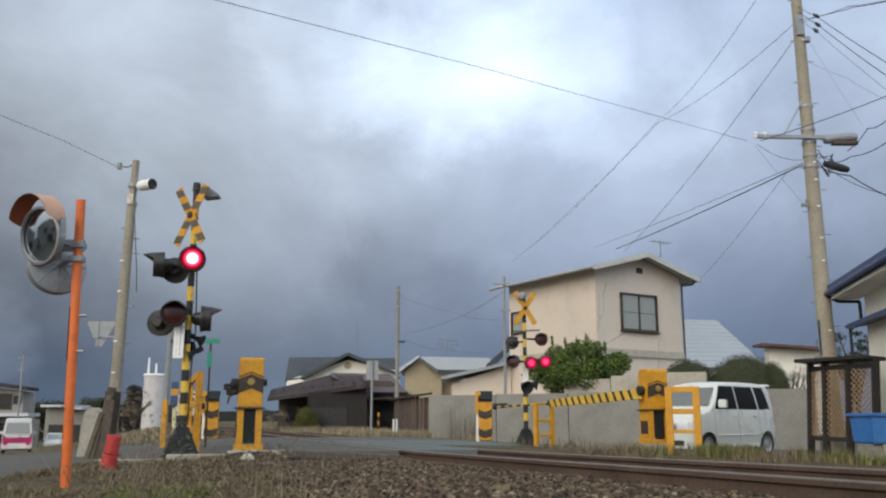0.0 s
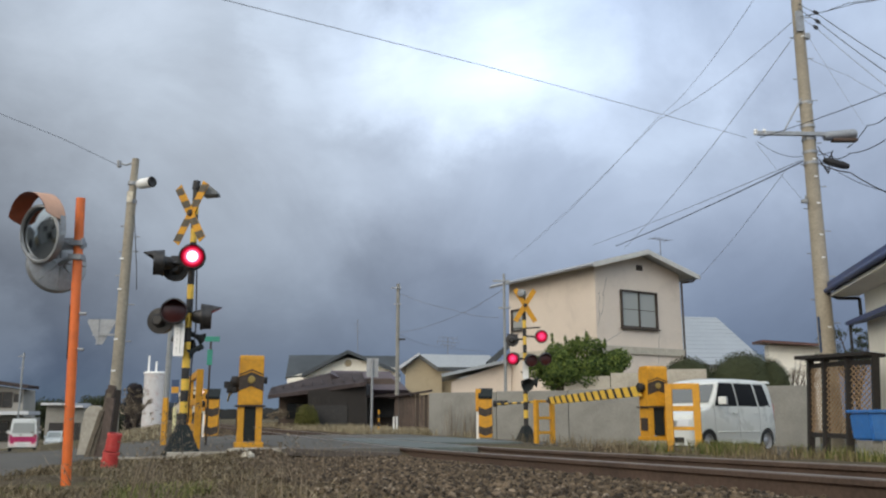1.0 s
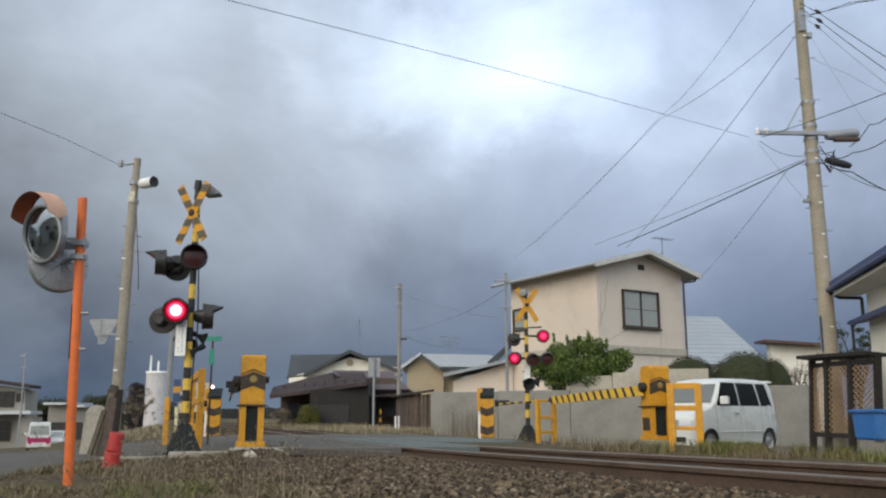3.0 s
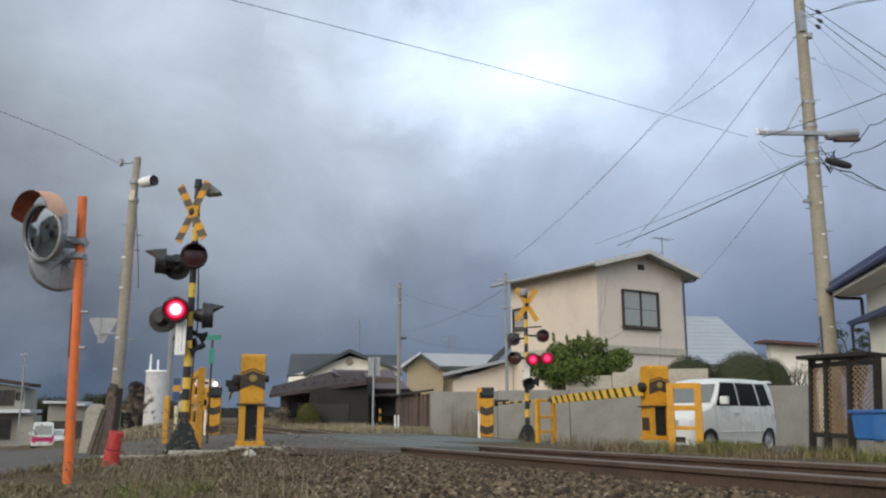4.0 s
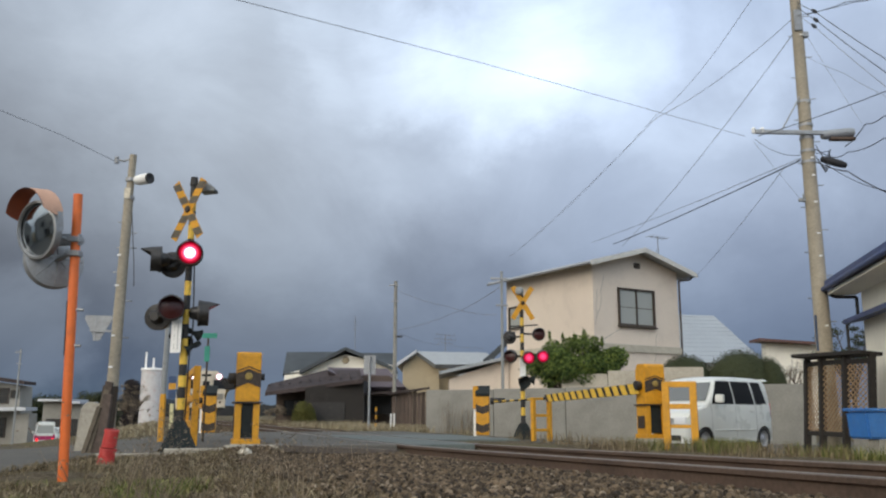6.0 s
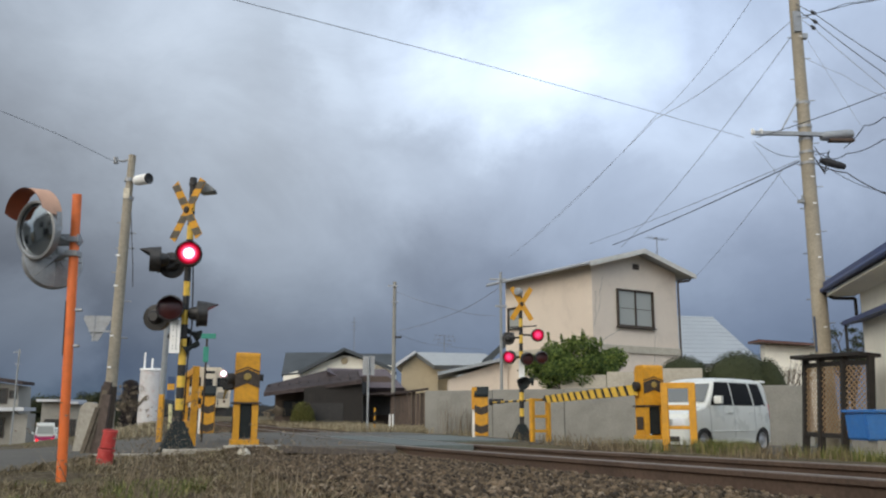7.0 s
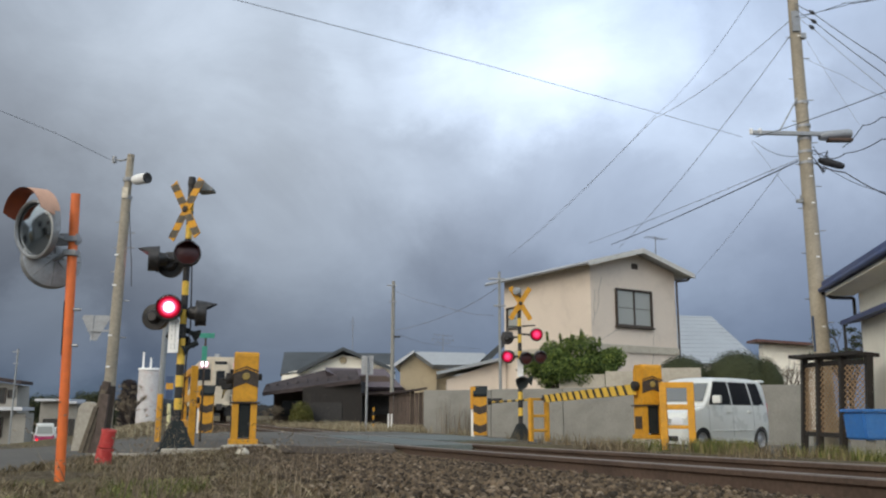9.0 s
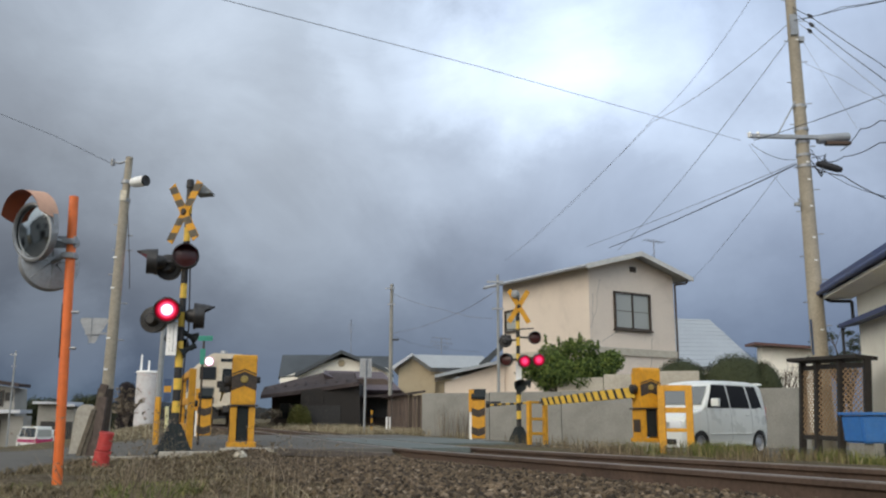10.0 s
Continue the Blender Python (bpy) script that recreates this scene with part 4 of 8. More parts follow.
def make_far_signal():
    s = thing("crossing_signal", "striped crossing signal beyond the track with lit red lamps", "crossing signal", pose(1.95, 20.3, -0.15), group="crossing signals")
    cone_cover(s, 0.42, 0.42, -0.03)
    banded_pole(s, 0.38, 1.50, 0.055, 6, True)
    banded_pole(s, 1.50, 3.46, 0.046, 10, False)
    crossbuck(s, 3.22, 14, -0.08, 0.92, 0.12, 0)
    bm = bm_new()
    lathe(bm, [(0, -0.12), (0.08, -0.1), (0.1, -0.04), (0.1, 0.06), (0.04, 0.1), (0, 0.1)], 16, pose(-0.06, -0.12, 3.5, 0, 0, -20))
    part("bell", bm, "grey_paint", s, "grey warning bell", smooth=True)
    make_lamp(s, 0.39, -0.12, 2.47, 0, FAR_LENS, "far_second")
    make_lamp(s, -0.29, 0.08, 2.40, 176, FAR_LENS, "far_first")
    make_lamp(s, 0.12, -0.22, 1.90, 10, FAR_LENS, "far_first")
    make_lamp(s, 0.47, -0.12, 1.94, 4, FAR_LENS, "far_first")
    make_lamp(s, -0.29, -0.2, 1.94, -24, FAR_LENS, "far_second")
    bm = bm_new()
    path_rod(bm, [(-0.3, 0.02, 2.55), (-0.3, 0, 2.66), (0.38, 0, 2.70)], 0.016)
    part("top_rail", bm, "black", s)
    bm = bm_new()
    box(bm, (0, -0.1, 1.68), (0.14, 0.014, 0.44), bevel=0.004)
    part("notice", bm, "white", s, "white notice plate")
    horn(s, -0.02, -0.16, 1.36, 10, 10, k=1.2)
    horn(s, 0.12, 0.0, 1.42, 80, 10)
    return s


make_near_signal()
make_far_signal()


# ---- yellow guard frames ----
def make_guard_frame(x0, y0, x1, y1, z, h, rails, w=0.11, label="yellow steel guard frame beside the crossing"):
    g = thing("guard_frame", label, "guard frame", pose(x0, y0, z, 0, 0, math.degrees(math.atan2(y1 - y0, x1 - x0))), group="guard frames")
    L = math.hypot(x1 - x0, y1 - y0)
    for x in (0, L):
        stripe_box("post", g, x - w / 2, x + w / 2, -w / 2, w / 2, -0.12, h, "yellow", bevel=0.012)
    for r, t in rails:
        stripe_box("rail", g, w / 2 - 0.01, L - w / 2 + 0.01, -w / 3, w / 3, r * h - t / 2, r * h + t / 2, "yellow", bevel=0.01)
    return g


make_guard_frame(3.96, 15.1, 4.40, 14.95, -0.06, 1.07, ((0.955, 0.1), (0.6, 0.09), (0.28, 0.06)), 0.12, "yellow guard frame with a rusty lower rail beside the gate machine")
make_guard_frame(2.05, 19.0, 2.44, 19.3, -0.12, 0.93, ((0.97, 0.05), (0.58, 0.06), (0.24, 0.06)), 0.09, "low yellow guard frame by the far signal")
make_guard_frame(-3.66, 12.9, -4.47, 15.2, -0.1, 1.24, ((0.96, 0.1), (0.62, 0.1), (0.3, 0.1)), 0.10, "tall yellow guard frame beside the striped signal")


# ---- posts and poles on the near verge ----
def make_round_mirror(post, x, y, z, turn, tilt, hood, r=0.29):
    m = pose(x, y, z, tilt, 0, turn)
    bm = bm_new()
    lathe(bm, [(r * 0.96 * k / 8, -0.02 - 0.035 * (1 - (k / 8) ** 2)) for k in range(9)], 36)
    glass = part("mirror_face", bm, MIRROR, post, "convex mirror face", at=m, smooth=True)
    bm = bm_new()
    lathe(bm, [(r * 0.93, -0.03), (r * 0.97, -0.05), (r * 1.05, -0.045), (r * 1.06, -0.01), (r * 1.02, 0.02), (r * 0.6, 0.055), (r * 0.2, 0.07), (0, 0.07)], 36)
    back = part("mirror_back", bm, "galv", post, "grey ribbed mirror back", at=m, smooth=True)
    bm = bm_new()
    for k in range(8):
        a = k * math.pi / 4
        rod(bm, (0.04 * math.cos(a), 0.075, 0.04 * math.sin(a)), (r * 0.96 * math.cos(a), 0.025, r * 0.96 * math.sin(a)), 0.008, seg=6)
    part("rib", bm, "grey_paint", back)
    if hood:
        for rr, mat, nm in ((r * 1.05, "hood_out", "hood"), (r * 1.03, "hood_in", "hood_lining")):
            bm = bm_new()
            n = 26
            rows = []
            for y_, cut in ((0.03, 0.50), (-0.04, 0.49), (-0.10, 0.46), (-0.15, 0.42)):
                ring = []
                for i in range(n + 1):
                    a = math.pi * cut * (2 * i / n - 1)
                    ring.append(bm.verts.new((rr * math.sin(a), y_, rr * math.cos(a) * 1.02 + r * 0.40)))
                rows.append(ring)
            for p, q in zip(rows, rows[1:]):
                for i in range(n):
                    bm.faces.new((p[i], p[i + 1], q[i + 1], q[i]))
            part(nm, bm, mat, post, "faded orange visor" if nm == "hood" else "dark orange inside of the visor", at=m, smooth=True)
        for sx in (-1, 1):
            bm = bm_new()
            box(bm, (sx * r * 1.045, 0.0, r * 0.2), (0.008, 0.05, r * 0.7))
            part("visor_strap", bm, "galv", post, "steel strap holding the visor", at=m)


MIRROR = bpy.data.materials.new("mirror_glass")
_nt = nodes_of(MIRROR)
_p = nd(_nt, "ShaderNodeBsdfPrincipled", Metallic=1.0, Roughness=0.12)
_p.inputs["Base Color"].default_value = (0.42, 0.45, 0.47, 1)
_nt.links.new(_p.outputs[0], _nt.nodes.new("ShaderNodeOutputMaterial").inputs[0])


def make_mirror_post():
    post = thing("traffic_mirror", "orange post with two round convex traffic mirrors", "traffic mirror", pose(-3.05, 7.1, -0.12))
    bm = bm_new()
    rod(bm, (0, 0, -0.1), (-0.08, 0, 2.40), 0.039, 0.038, 20)
    part("post", bm, "orange", post, "orange tubular post", smooth=True)
    # black rod stands in for the narrow shadow along the post's left edge
    bm = bm_new()
    rod(bm, (-0.068, -0.016, 1.02), (-0.080, -0.016, 1.47), 0.012, seg=8)
    part("dark_strip", bm, "black", post, "narrow shadow down the post, shaped as a black rod")
    make_round_mirror(post, -0.315, -0.12, 2.06, -28, 8, True, 0.235)
    make_round_mirror(post, -0.275, 0.10, 1.84, 222, 6, False, 0.235)
    bm = bm_new()
    box(bm, (-0.15, 0.0, 2.0), (0.26, 0.05, 0.10), bevel=0.01)
    rod(bm, (-0.04, 0, 1.92), (-0.30, 0.06, 1.80), 0.018)
    rod(bm, (-0.04, 0, 1.98), (-0.40, -0.05, 2.06), 0.02)
    box(bm, (-0.07, 0, 2.0), (0.11, 0.11, 0.05), bevel=0.01)
    box(bm, (-0.07, 0, 1.88), (0.11, 0.11, 0.05), bevel=0.01)
    part("bracket", bm, "galv", post, "grey steel clamp bracket")
    for z in (1.40, 1.10):
        bm = bm_new()
        rod(bm, (-0.02, 0, z), (0.05, 0, z), 0.012, seg=8)
        part("bolt", bm, "galv", post)


make_mirror_post()


def make_camera_pole():
    p = thing("concrete_pole", "slim weathered concrete pole with a white floodlight", "utility pole", pose(-4.42, 11.5, -0.16), group="utility poles")
    bm = bm_new()
    rod(bm, (0.02, 0, -0.2), (0.06, 0, 3.55), 0.082, 0.062, 20)
    rod(bm, (0.06, 0, 3.5), (0.08, 0, 4.17), 0.052, 0.048, 16)
    part("shaft", bm, "pole", p, "weathered concrete shaft", smooth=True)
    for z in (3.52, 3.78):
        bm = bm_new()
        rod(bm, (0.065, 0, z), (0.068, 0, z + 0.05), 0.07, seg=16)
        part("band", bm, "galv", p)
    bm = bm_new()
    box(bm, (0.06, -0.066, 3.60), (0.085, 0.02, 0.15), bevel=0.005)
    part("label_plate", bm, "straw_stone", p, "pale yellow plate")
    for z, x in ((3.20, -0.1), (2.84, -0.1), (2.84, 0.18), (2.5, -0.12), (3.05, 0.17), (1.6, 0.16), (2.1, 0.17)):
        bm = bm_new()
        rod(bm, (0.03, 0, z), (x + 0.03, 0.03, z), 0.009, seg=6)
        part("step_peg", bm, "galv", p)
    for z in (2.72, 2.3, 1.62, 1.2):
        bm = bm_new()
        box(bm, (0.02, -0.088, z), (0.05, 0.01, 0.02))
        part("tag", bm, "white", p, "small pale tag")
    bm = bm_new()
    m = pose(0.27, -0.06, 3.80, 0, -12, 62) @ Matrix.Scale(0.86, 4)
    lathe(bm, [(0, 0.17), (0.07, 0.16), (0.085, 0.1), (0.088, -0.1), (0.08, -0.12), (0.07, -0.08), (0, -0.08)], 20, m)
    part("floodlight", bm, "white", p, "white cylinder floodlight", smooth=True)
    bm = bm_new()
    lathe(bm, [(0, -0.11), (0.078, -0.118), (0.084, -0.12), (0.09, -0.135), (0.085, -0.15), (0, -0.13)], 20, m)
    part("floodlight_mouth", bm, "black", p)
    bm = bm_new()
    path_rod(bm, [(0.07, 0, 3.84), (0.2, -0.02, 3.84), (0.28, -0.05, 3.84)], 0.016)
    part("floodlight_bracket", bm, "galv", p)
    bm = bm_new()
    path_rod(bm, [(0.07, 0, 4.12), (-0.05, 0, 4.08), (-0.14, 0.0, 4.10)], 0.014)
    rod(bm, (-0.15, 0, 4.05), (-0.15, 0, 4.14), 0.03)
    part("bracket", bm, "galv", p)
    for k, (xo, top, w, lean) in enumerate(((-0.05, 1.02, 0.10, 10), (-0.10, 0.92, 0.07, 13), (0.07, 0.84, 0.11, 4), (-0.15, 0.70, 0.06, 15))):
        bm = bm_new()
        box(bm, (0, 0, top / 2 - 0.1), (w, 0.05, top + 0.2), pose(xo - 0.09, -0.115 - 0.012 * k, 0, 0, lean, 0), bevel=0.012)
        part("guard_board", bm, ("brown_wood", "old_wood")[k % 2], p, "old weathered board lashed to the foot")
    bm = bm_new()
    rod(bm, (-0.04, -0.02, -0.1), (0.02, -0.02, 0.95), 0.125, 0.10, 14)
    part("guard_sheet", bm, "brown_black", p, "dark rusty guard sheet wrapped round the foot", smooth=True)
    bm = bm_new()
    path_rod(bm, [(0.1, 0, 3.5), (0.2, 0, 2.6), (0.22, 0, 2.3)], 0.006, 6)
    part("cable", bm, "cable", p)
    # the sign seen from behind
    s = thing("stop_sign", "grey back of a triangular road sign clamped to the pole", "road sign", pose(-4.62, 11.45, 1.54, 0, 0, 6))
    bm = bm_new()
    o = [(-0.165, 0.17), (0.165, 0.17), (0.185, 0.135), (0.025, -0.17), (-0.025, -0.17), (-0.185, 0.135)]
    prism(bm, o, -0.006, 0.006)
    part("plate", bm, "galv", s, "grey triangular plate", at=pose(-0.0, 0, 0.02))
    bm = bm_new()
    box(bm, (-0.04, -0.012, 0.02), (0.025, 0.012, 0.34))
    box(bm, (0.08, -0.02, -0.02), (0.36, 0.02, 0.025))
    part("clamp_bar", bm, "galv", s)


make_camera_pole()


def make_cone_post():
    c = thing("marker_post", "faded red plastic marker post in two sections", "marker post", pose(-3.66, 9.55, -0.13, 4, 9, 0))
    for z0, r in ((0, 0.09), (0.2, 0.078)):
        bm = bm_new()
        rod(bm, (0, 0, z0), (0, 0, z0 + 0.19), r, r * 0.92, 18)
        rod(bm, (0, 0, z0 + 0.165), (0, 0, z0 + 0.19), r * 1.04, r * 1.0, 18)
        part("section", bm, "red", c, smooth=True)


make_cone_post()


def make_slab():
    bm = bm_new()
    prism(bm, [(-0.22, -0.08), (0.21, -0.08), (0.23, 0.62), (0.16, 0.70), (-0.12, 0.74), (-0.20, 0.66)], -0.06, 0.06)
    bmesh.ops.bevel(bm, geom=list(bm.edges), offset=0.02, segments=2, affect="EDGES")
    solid("stone_slab", bm, "concrete_pale", "upright pale concrete slab leaning on the verge", "slab", pose(-5.06, 12.6, -0.14, -5, 3, 12))


make_slab()


def make_green_sign():
    s = thing("location_sign", "green plates on a thin dark red post", "sign", pose(-3.96, 14.5, -0.1))
    bm = bm_new()
    rod(bm, (0, 0, -0.1), (0, 0, 1.85), 0.018)
    part("post", bm, "brown_black", s, "thin dark red post")
    for x, z, w, h in ((0.03, 1.84, 0.25, 0.085), (0.0, 1.53, 0.09, 0.26)):
        bm = bm_new()
        box(bm, (x, -0.025, z), (w, 0.012, h), bevel=0.004)
        part("plate", bm, "green", s, "green plate")


make_green_sign()


def make_verge_posts():
    p = thing("verge_post", "yellow steel post by the verge", "post", pose(-5.15, 16, -0.2))
    bm = bm_new()
    box(bm, (0, 0, 0.45), (0.09, 0.09, 1.08), bevel=0.012)
    part("post", bm, "yellow", p)
    q = thing("sign_pole", "grey steel pole with a small yellow and blue plate", "sign pole", pose(-6.13, 19, -0.4))
    bm = bm_new()
    rod(bm, (0, 0, -0.1), (0.03, 0, 2.85), 0.07, 0.06)
    part("pole", bm, "grey_paint", q, smooth=True)
    for z, h, mat in ((1.57, 0.16, "blue_sign"), (1.43, 0.14, "yellow"), (1.25, 0.2, "blue_sign")):
        bm = bm_new()
        box(bm, (0.21, -0.02, z), (0.16, 0.012, h), bevel=0.003)
        part("plate", bm, mat, q)
    bm = bm_new()
    rod(bm, (0.24, 0, 0.35), (0.23, -0.04, 1.05), 0.04)
    part("insulator", bm, "pale_tube", q, "pale tube beside the pole", smooth=True)


make_verge_posts()


# ---- walls and houses beyond the track ----
def make_panel_wall(a, b, z0, z1a, z1b, thick, n, mat, name, label):
    """A run of cast panels between two points, with open joints and a slight unevenness from panel to panel."""
    w = thing(name, label, "wall", kind="structure")
    a, b = Vector(a), Vector(b)
    turn = math.degrees(math.atan2(b.y - a.y, b.x - a.x))
    L = (b - a).length / n
    rnd = random.Random(5)
    for k in range(n):
        c = a.lerp(b, (k + 0.5) / n)
        h = z1a + (z1b - z1a) * (k + 0.5) / n - z0
        bm = bm_new()
        box(bm, (0, 0, h / 2), (L - 0.02, thick, h), bevel=0.012)
        part("panel", bm, mat, w, at=pose(c.x, c.y + rnd.uniform(-0.012, 0.012), z0, 0, 0, turn))
    return w


make_panel_wall((-0.45, 29.0), (10.6, 24.4), -0.6, 1.24, 1.34, 0.16, 5, "concrete", "wall_roadside", "grey stained concrete retaining wall along the road")
make_panel_wall((3.9, 27.6), (8.2, 26.6), 0.3, 1.68, 1.96, 0.2, 3, "concrete_pale", "wall_garden", "pale beige garden wall above the retaining wall")


def window_unit(house, m, w, h, panes=2, frame_mat="brown_black", label="brown framed sliding window with pale curtains", pane_mat="pane", sill=True, name="window"):
    """Frame with reveals, sill and panes; m faces its outside along -y."""
    t = 0.07
    bm = bm_new()
    for c, s in (((0, -0.03, h / 2 - t / 2), (w, 0.1, t)), ((0, -0.03, -h / 2 + t / 2), (w, 0.1, t)), ((-w / 2 + t / 2, -0.03, 0), (t, 0.1, h - 2 * t)), ((w / 2 - t / 2, -0.03, 0), (t, 0.1, h - 2 * t))):
        box(bm, c, s)
    for k in range(1, panes):
        box(bm, (-w / 2 + w * k / panes, -0.02, 0), (0.07, 0.06, h - 2 * t))
    win = part(name, bm, frame_mat, house, label, at=m)
    for k in range(panes):
        bm = bm_new()
        ww = (w - 2 * t) / panes
        box(bm, (-w / 2 + t + ww * (k + 0.5), 0.0 + 0.012 * (k % 2), 0), (ww - 0.02, 0.012, h - 2 * t))
        part("pane", bm, pane_mat, win)
        bm = bm_new()
        box(bm, (-w / 2 + t + ww * (k + 0.5), -0.008 + 0.012 * (k % 2), -0.02), (ww - 0.02, 0.01, 0.025))
        part("glazing_bar", bm, frame_mat, win)
    if sill:
        bm = bm_new()
        box(bm, (0, -0.06, -h / 2 - 0.04), (w + 0.1, 0.16, 0.06), bevel=0.01)
        part("sill", bm, frame_mat, win)
    return win


def gable_house(name, label, corner, side, front_w, side_l, z0, eave, ridge, wall_mat, roof_mat, over=0.45, roof_t=0.12, fascia=None):
    """Corner is the near-left foot; the gable front runs off to the right, the long side runs back. Local x: along the front, y: back."""
    turn = math.degrees(math.atan2(-side[0], side[1]))
    h = thing(name, label, "house", pose(corner[0], corner[1], 0, 0, 0, turn))
    bm = bm_new()
    prism(bm, [(0, z0), (front_w, z0), (front_w, eave), (front_w / 2, ridge), (0, eave)], 0, side_l)
    part("wall", bm, wall_mat, h)
    s = (ridge - eave) / (front_w / 2)
    for sgn in (-1, 1):
        bm = bm_new()
        xo = front_w / 2 + sgn * (front_w / 2 + over)
        zo = eave - s * over
        o = [(front_w / 2, ridge + 0.02), (xo, zo + 0.02), (xo, zo + 0.02 + roof_t), (front_w / 2, ridge + 0.02 + roof_t)]
        prism(bm, o, -over, side_l + over)
        slope = part("roof", bm, roof_mat, h, "sloping roof half")
        bm = bm_new()
        n = int((side_l + 2 * over) / 0.45)
        for k in range(n + 1):
            y = -over + (side_l + 2 * over) * k / n
            prism(bm, [(front_w / 2, ridge + 0.02 + roof_t), (xo, zo + 0.02 + roof_t), (xo, zo + 0.05 + roof_t), (front_w / 2, ridge + 0.05 + roof_t)], y - 0.015, y + 0.015)
        part("roof_seam", bm, roof_mat, slope)
        bm = bm_new()
        o = [(front_w / 2, ridge - 0.1), (xo, zo - 0.1), (xo, zo + roof_t + 0.03), (front_w / 2, ridge + roof_t + 0.03)]
        prism(bm, o, -over - 0.03, -over)
        part("barge_board", bm, fascia or roof_mat, h)
        bm = bm_new()
        rod(bm, (xo + sgn * 0.05, -over, zo), (xo + sgn * 0.05, side_l + over, zo), 0.05, seg=8)
        part("gutter", bm, "galv", h)
    return h


def make_main_house():
    h = gable_house("house", "beige stuccoed two-storey house with a grey metal roof", (6.35, 35.0), (-3.2, 5.2), 5.0, 6.1, -0.3, 6.74, 7.42, "stucco", "roof_metal", 0.62, 0.07, "white_trim")
    window_unit(h, pose(2.42, -0.02, 4.98), 2.12, 1.6)
    bm = bm_new()
    box(bm, (0, 0, 0), (0.34, 0.06, 0.24), bevel=0.01)
    vent = part("vent", bm, "brown_black", h, "dark louvred gable vent", at=pose(2.55, -0.02, 6.82))
    window_unit(h, pose(-0.02, 5.35, 4.9, 0, 0, -90), 1.0, 1.05, 1, label="small side window", sill=False)
    bm = bm_new()
    box(bm, (2.5, -0.03, 3.22), (5.08, 0.1, 0.3))
    box(bm, (-0.03, 3.05, 3.22), (0.1, 6.0, 0.3))
    part("band", bm, "concrete_pale", h, "grey render band between the storeys")
    bm = bm_new()
    path_rod(bm, [(5.58, -0.35, 6.52), (5.5, -0.3, 6.42), (5.06, -0.06, 6.36), (5.06, -0.06, 2.8)], 0.045)
    part("downpipe", bm, "brown_black", h, "dark downpipe at the corner")
    bm = bm_new()
    rod(bm, (4.55, 0.6, 6.6), (4.55, 0.6, 8.5), 0.022)
    rod(bm, (3.95, 0.6, 8.42), (5.15, 0.6, 8.42), 0.014, seg=6)
    for k in range(5):
        rod(bm, (4.05 + 0.25 * k, 0.35, 8.42), (4.05 + 0.25 * k, 0.85, 8.42), 0.011, seg=5)
    for dx, dy in ((-0.6, 0.3), (0.5, 0.4), (0.0, 1.2)):
        rod(bm, (4.55, 0.6, 7.9), (4.55 + dx, 0.6 + dy, 6.85), 0.006, seg=4)
    part("aerial", bm, "wire", h, "thin television aerial")
    rnd = random.Random(8)
    for x0, z0, n in ((0.62, 6.2, 9), (1.6, 4.1, 8), (0.25, 5.6, 7), (3.6, 3.9, 6)):
        bm = bm_new()
        x, z = x0, z0
        for _ in range(n):
            x2, z2 = x + rnd.uniform(-0.1, 0.06) - (0.12 if n == 8 else 0), z - rnd.uniform(0.08, 0.3) * (0.4 if n == 8 else 1)
            rod(bm, (x, -0.003, z), (x2, -0.003, z2), 0.009, seg=4)
            x, z = x2, z2
        part("crack", bm, "concrete", h, "filled crack in the stucco")
    return h


make_main_house()


def make_mirrored_houses():
    """Houses across the lane, seen in the traffic mirror."""
    h = gable_house("house", "drab grey house with a dark roof across the lane", (-14.5, -3.5), (-1.0, 0.0), 8.0, 7.0, -0.3, 3.9, 5.6, "drab_wall", "roof_dark", 0.5)
    window_unit(h, pose(2.2, -0.02, 2.9), 1.5, 1.1, 2, "brown_black", "dark framed window", "glass")
    window_unit(h, pose(5.6, -0.02, 2.9), 1.5, 1.1, 2, "brown_black", "dark framed window", "glass")
    window_unit(h, pose(3.8, -0.02, 1.0), 2.4, 1.8, 2, "brown_black", "wide dark window", "glass")
    k = gable_house("house", "low grey house with a metal roof across the lane", (-16.0, 6.5), (-1.0, 0.1), 6.0, 6.0, -0.4, 2.9, 4.2, "drab_wall", "roof_metal", 0.5)
    window_unit(k, pose(2.5, -0.02, 1.4), 1.8, 1.2, 2, "brown_black", "dark framed window", "glass")


make_mirrored_houses()


def make_low_white():
    h = thing("outbuilding", "low white outbuilding with a pale sloping roof", "outbuilding", pose(0, 0, 0))
    y = 40.0
    bm = bm_new()
    prism(bm, [(0.42, -0.4), (3.18, -0.4), (3.20, 3.02), (0.42, 2.07)], y, y + 4)
    part("wall", bm, "stucco", h)
    bm = bm_new()
    a, b = (-0.05, 39.60, 2.27), (3.17, 39.60, 2.99)
    prism(bm, [(a[0], a[2]), (b[0], b[2]), (b[0], b[2] + 0.14), (a[0], a[2] + 0.14)], y - 0.5, y + 4.4)
    part("roof", bm, "roof_pale", h, "pale metal roof")
    bm = bm_new()
    for k in range(9):
        t = k / 8
        x = a[0] + (b[0] - a[0]) * t
        z = a[2] + (b[2] - a[2]) * t + 0.14
        box(bm, (x, y + 1.95, z), (0.04, 4.9, 0.05))
    part("roof_seam", bm, "roof_metal", h)
    bm = bm_new()
    prism(bm, [(2.45, 2.99), (3.75, 4.27), (3.75, 4.56), (2.27, 3.28)], 43.8, 46)
    part("dark_gable", bm, "roof_dark", h, "dark sloping roof edge behind")


make_low_white()


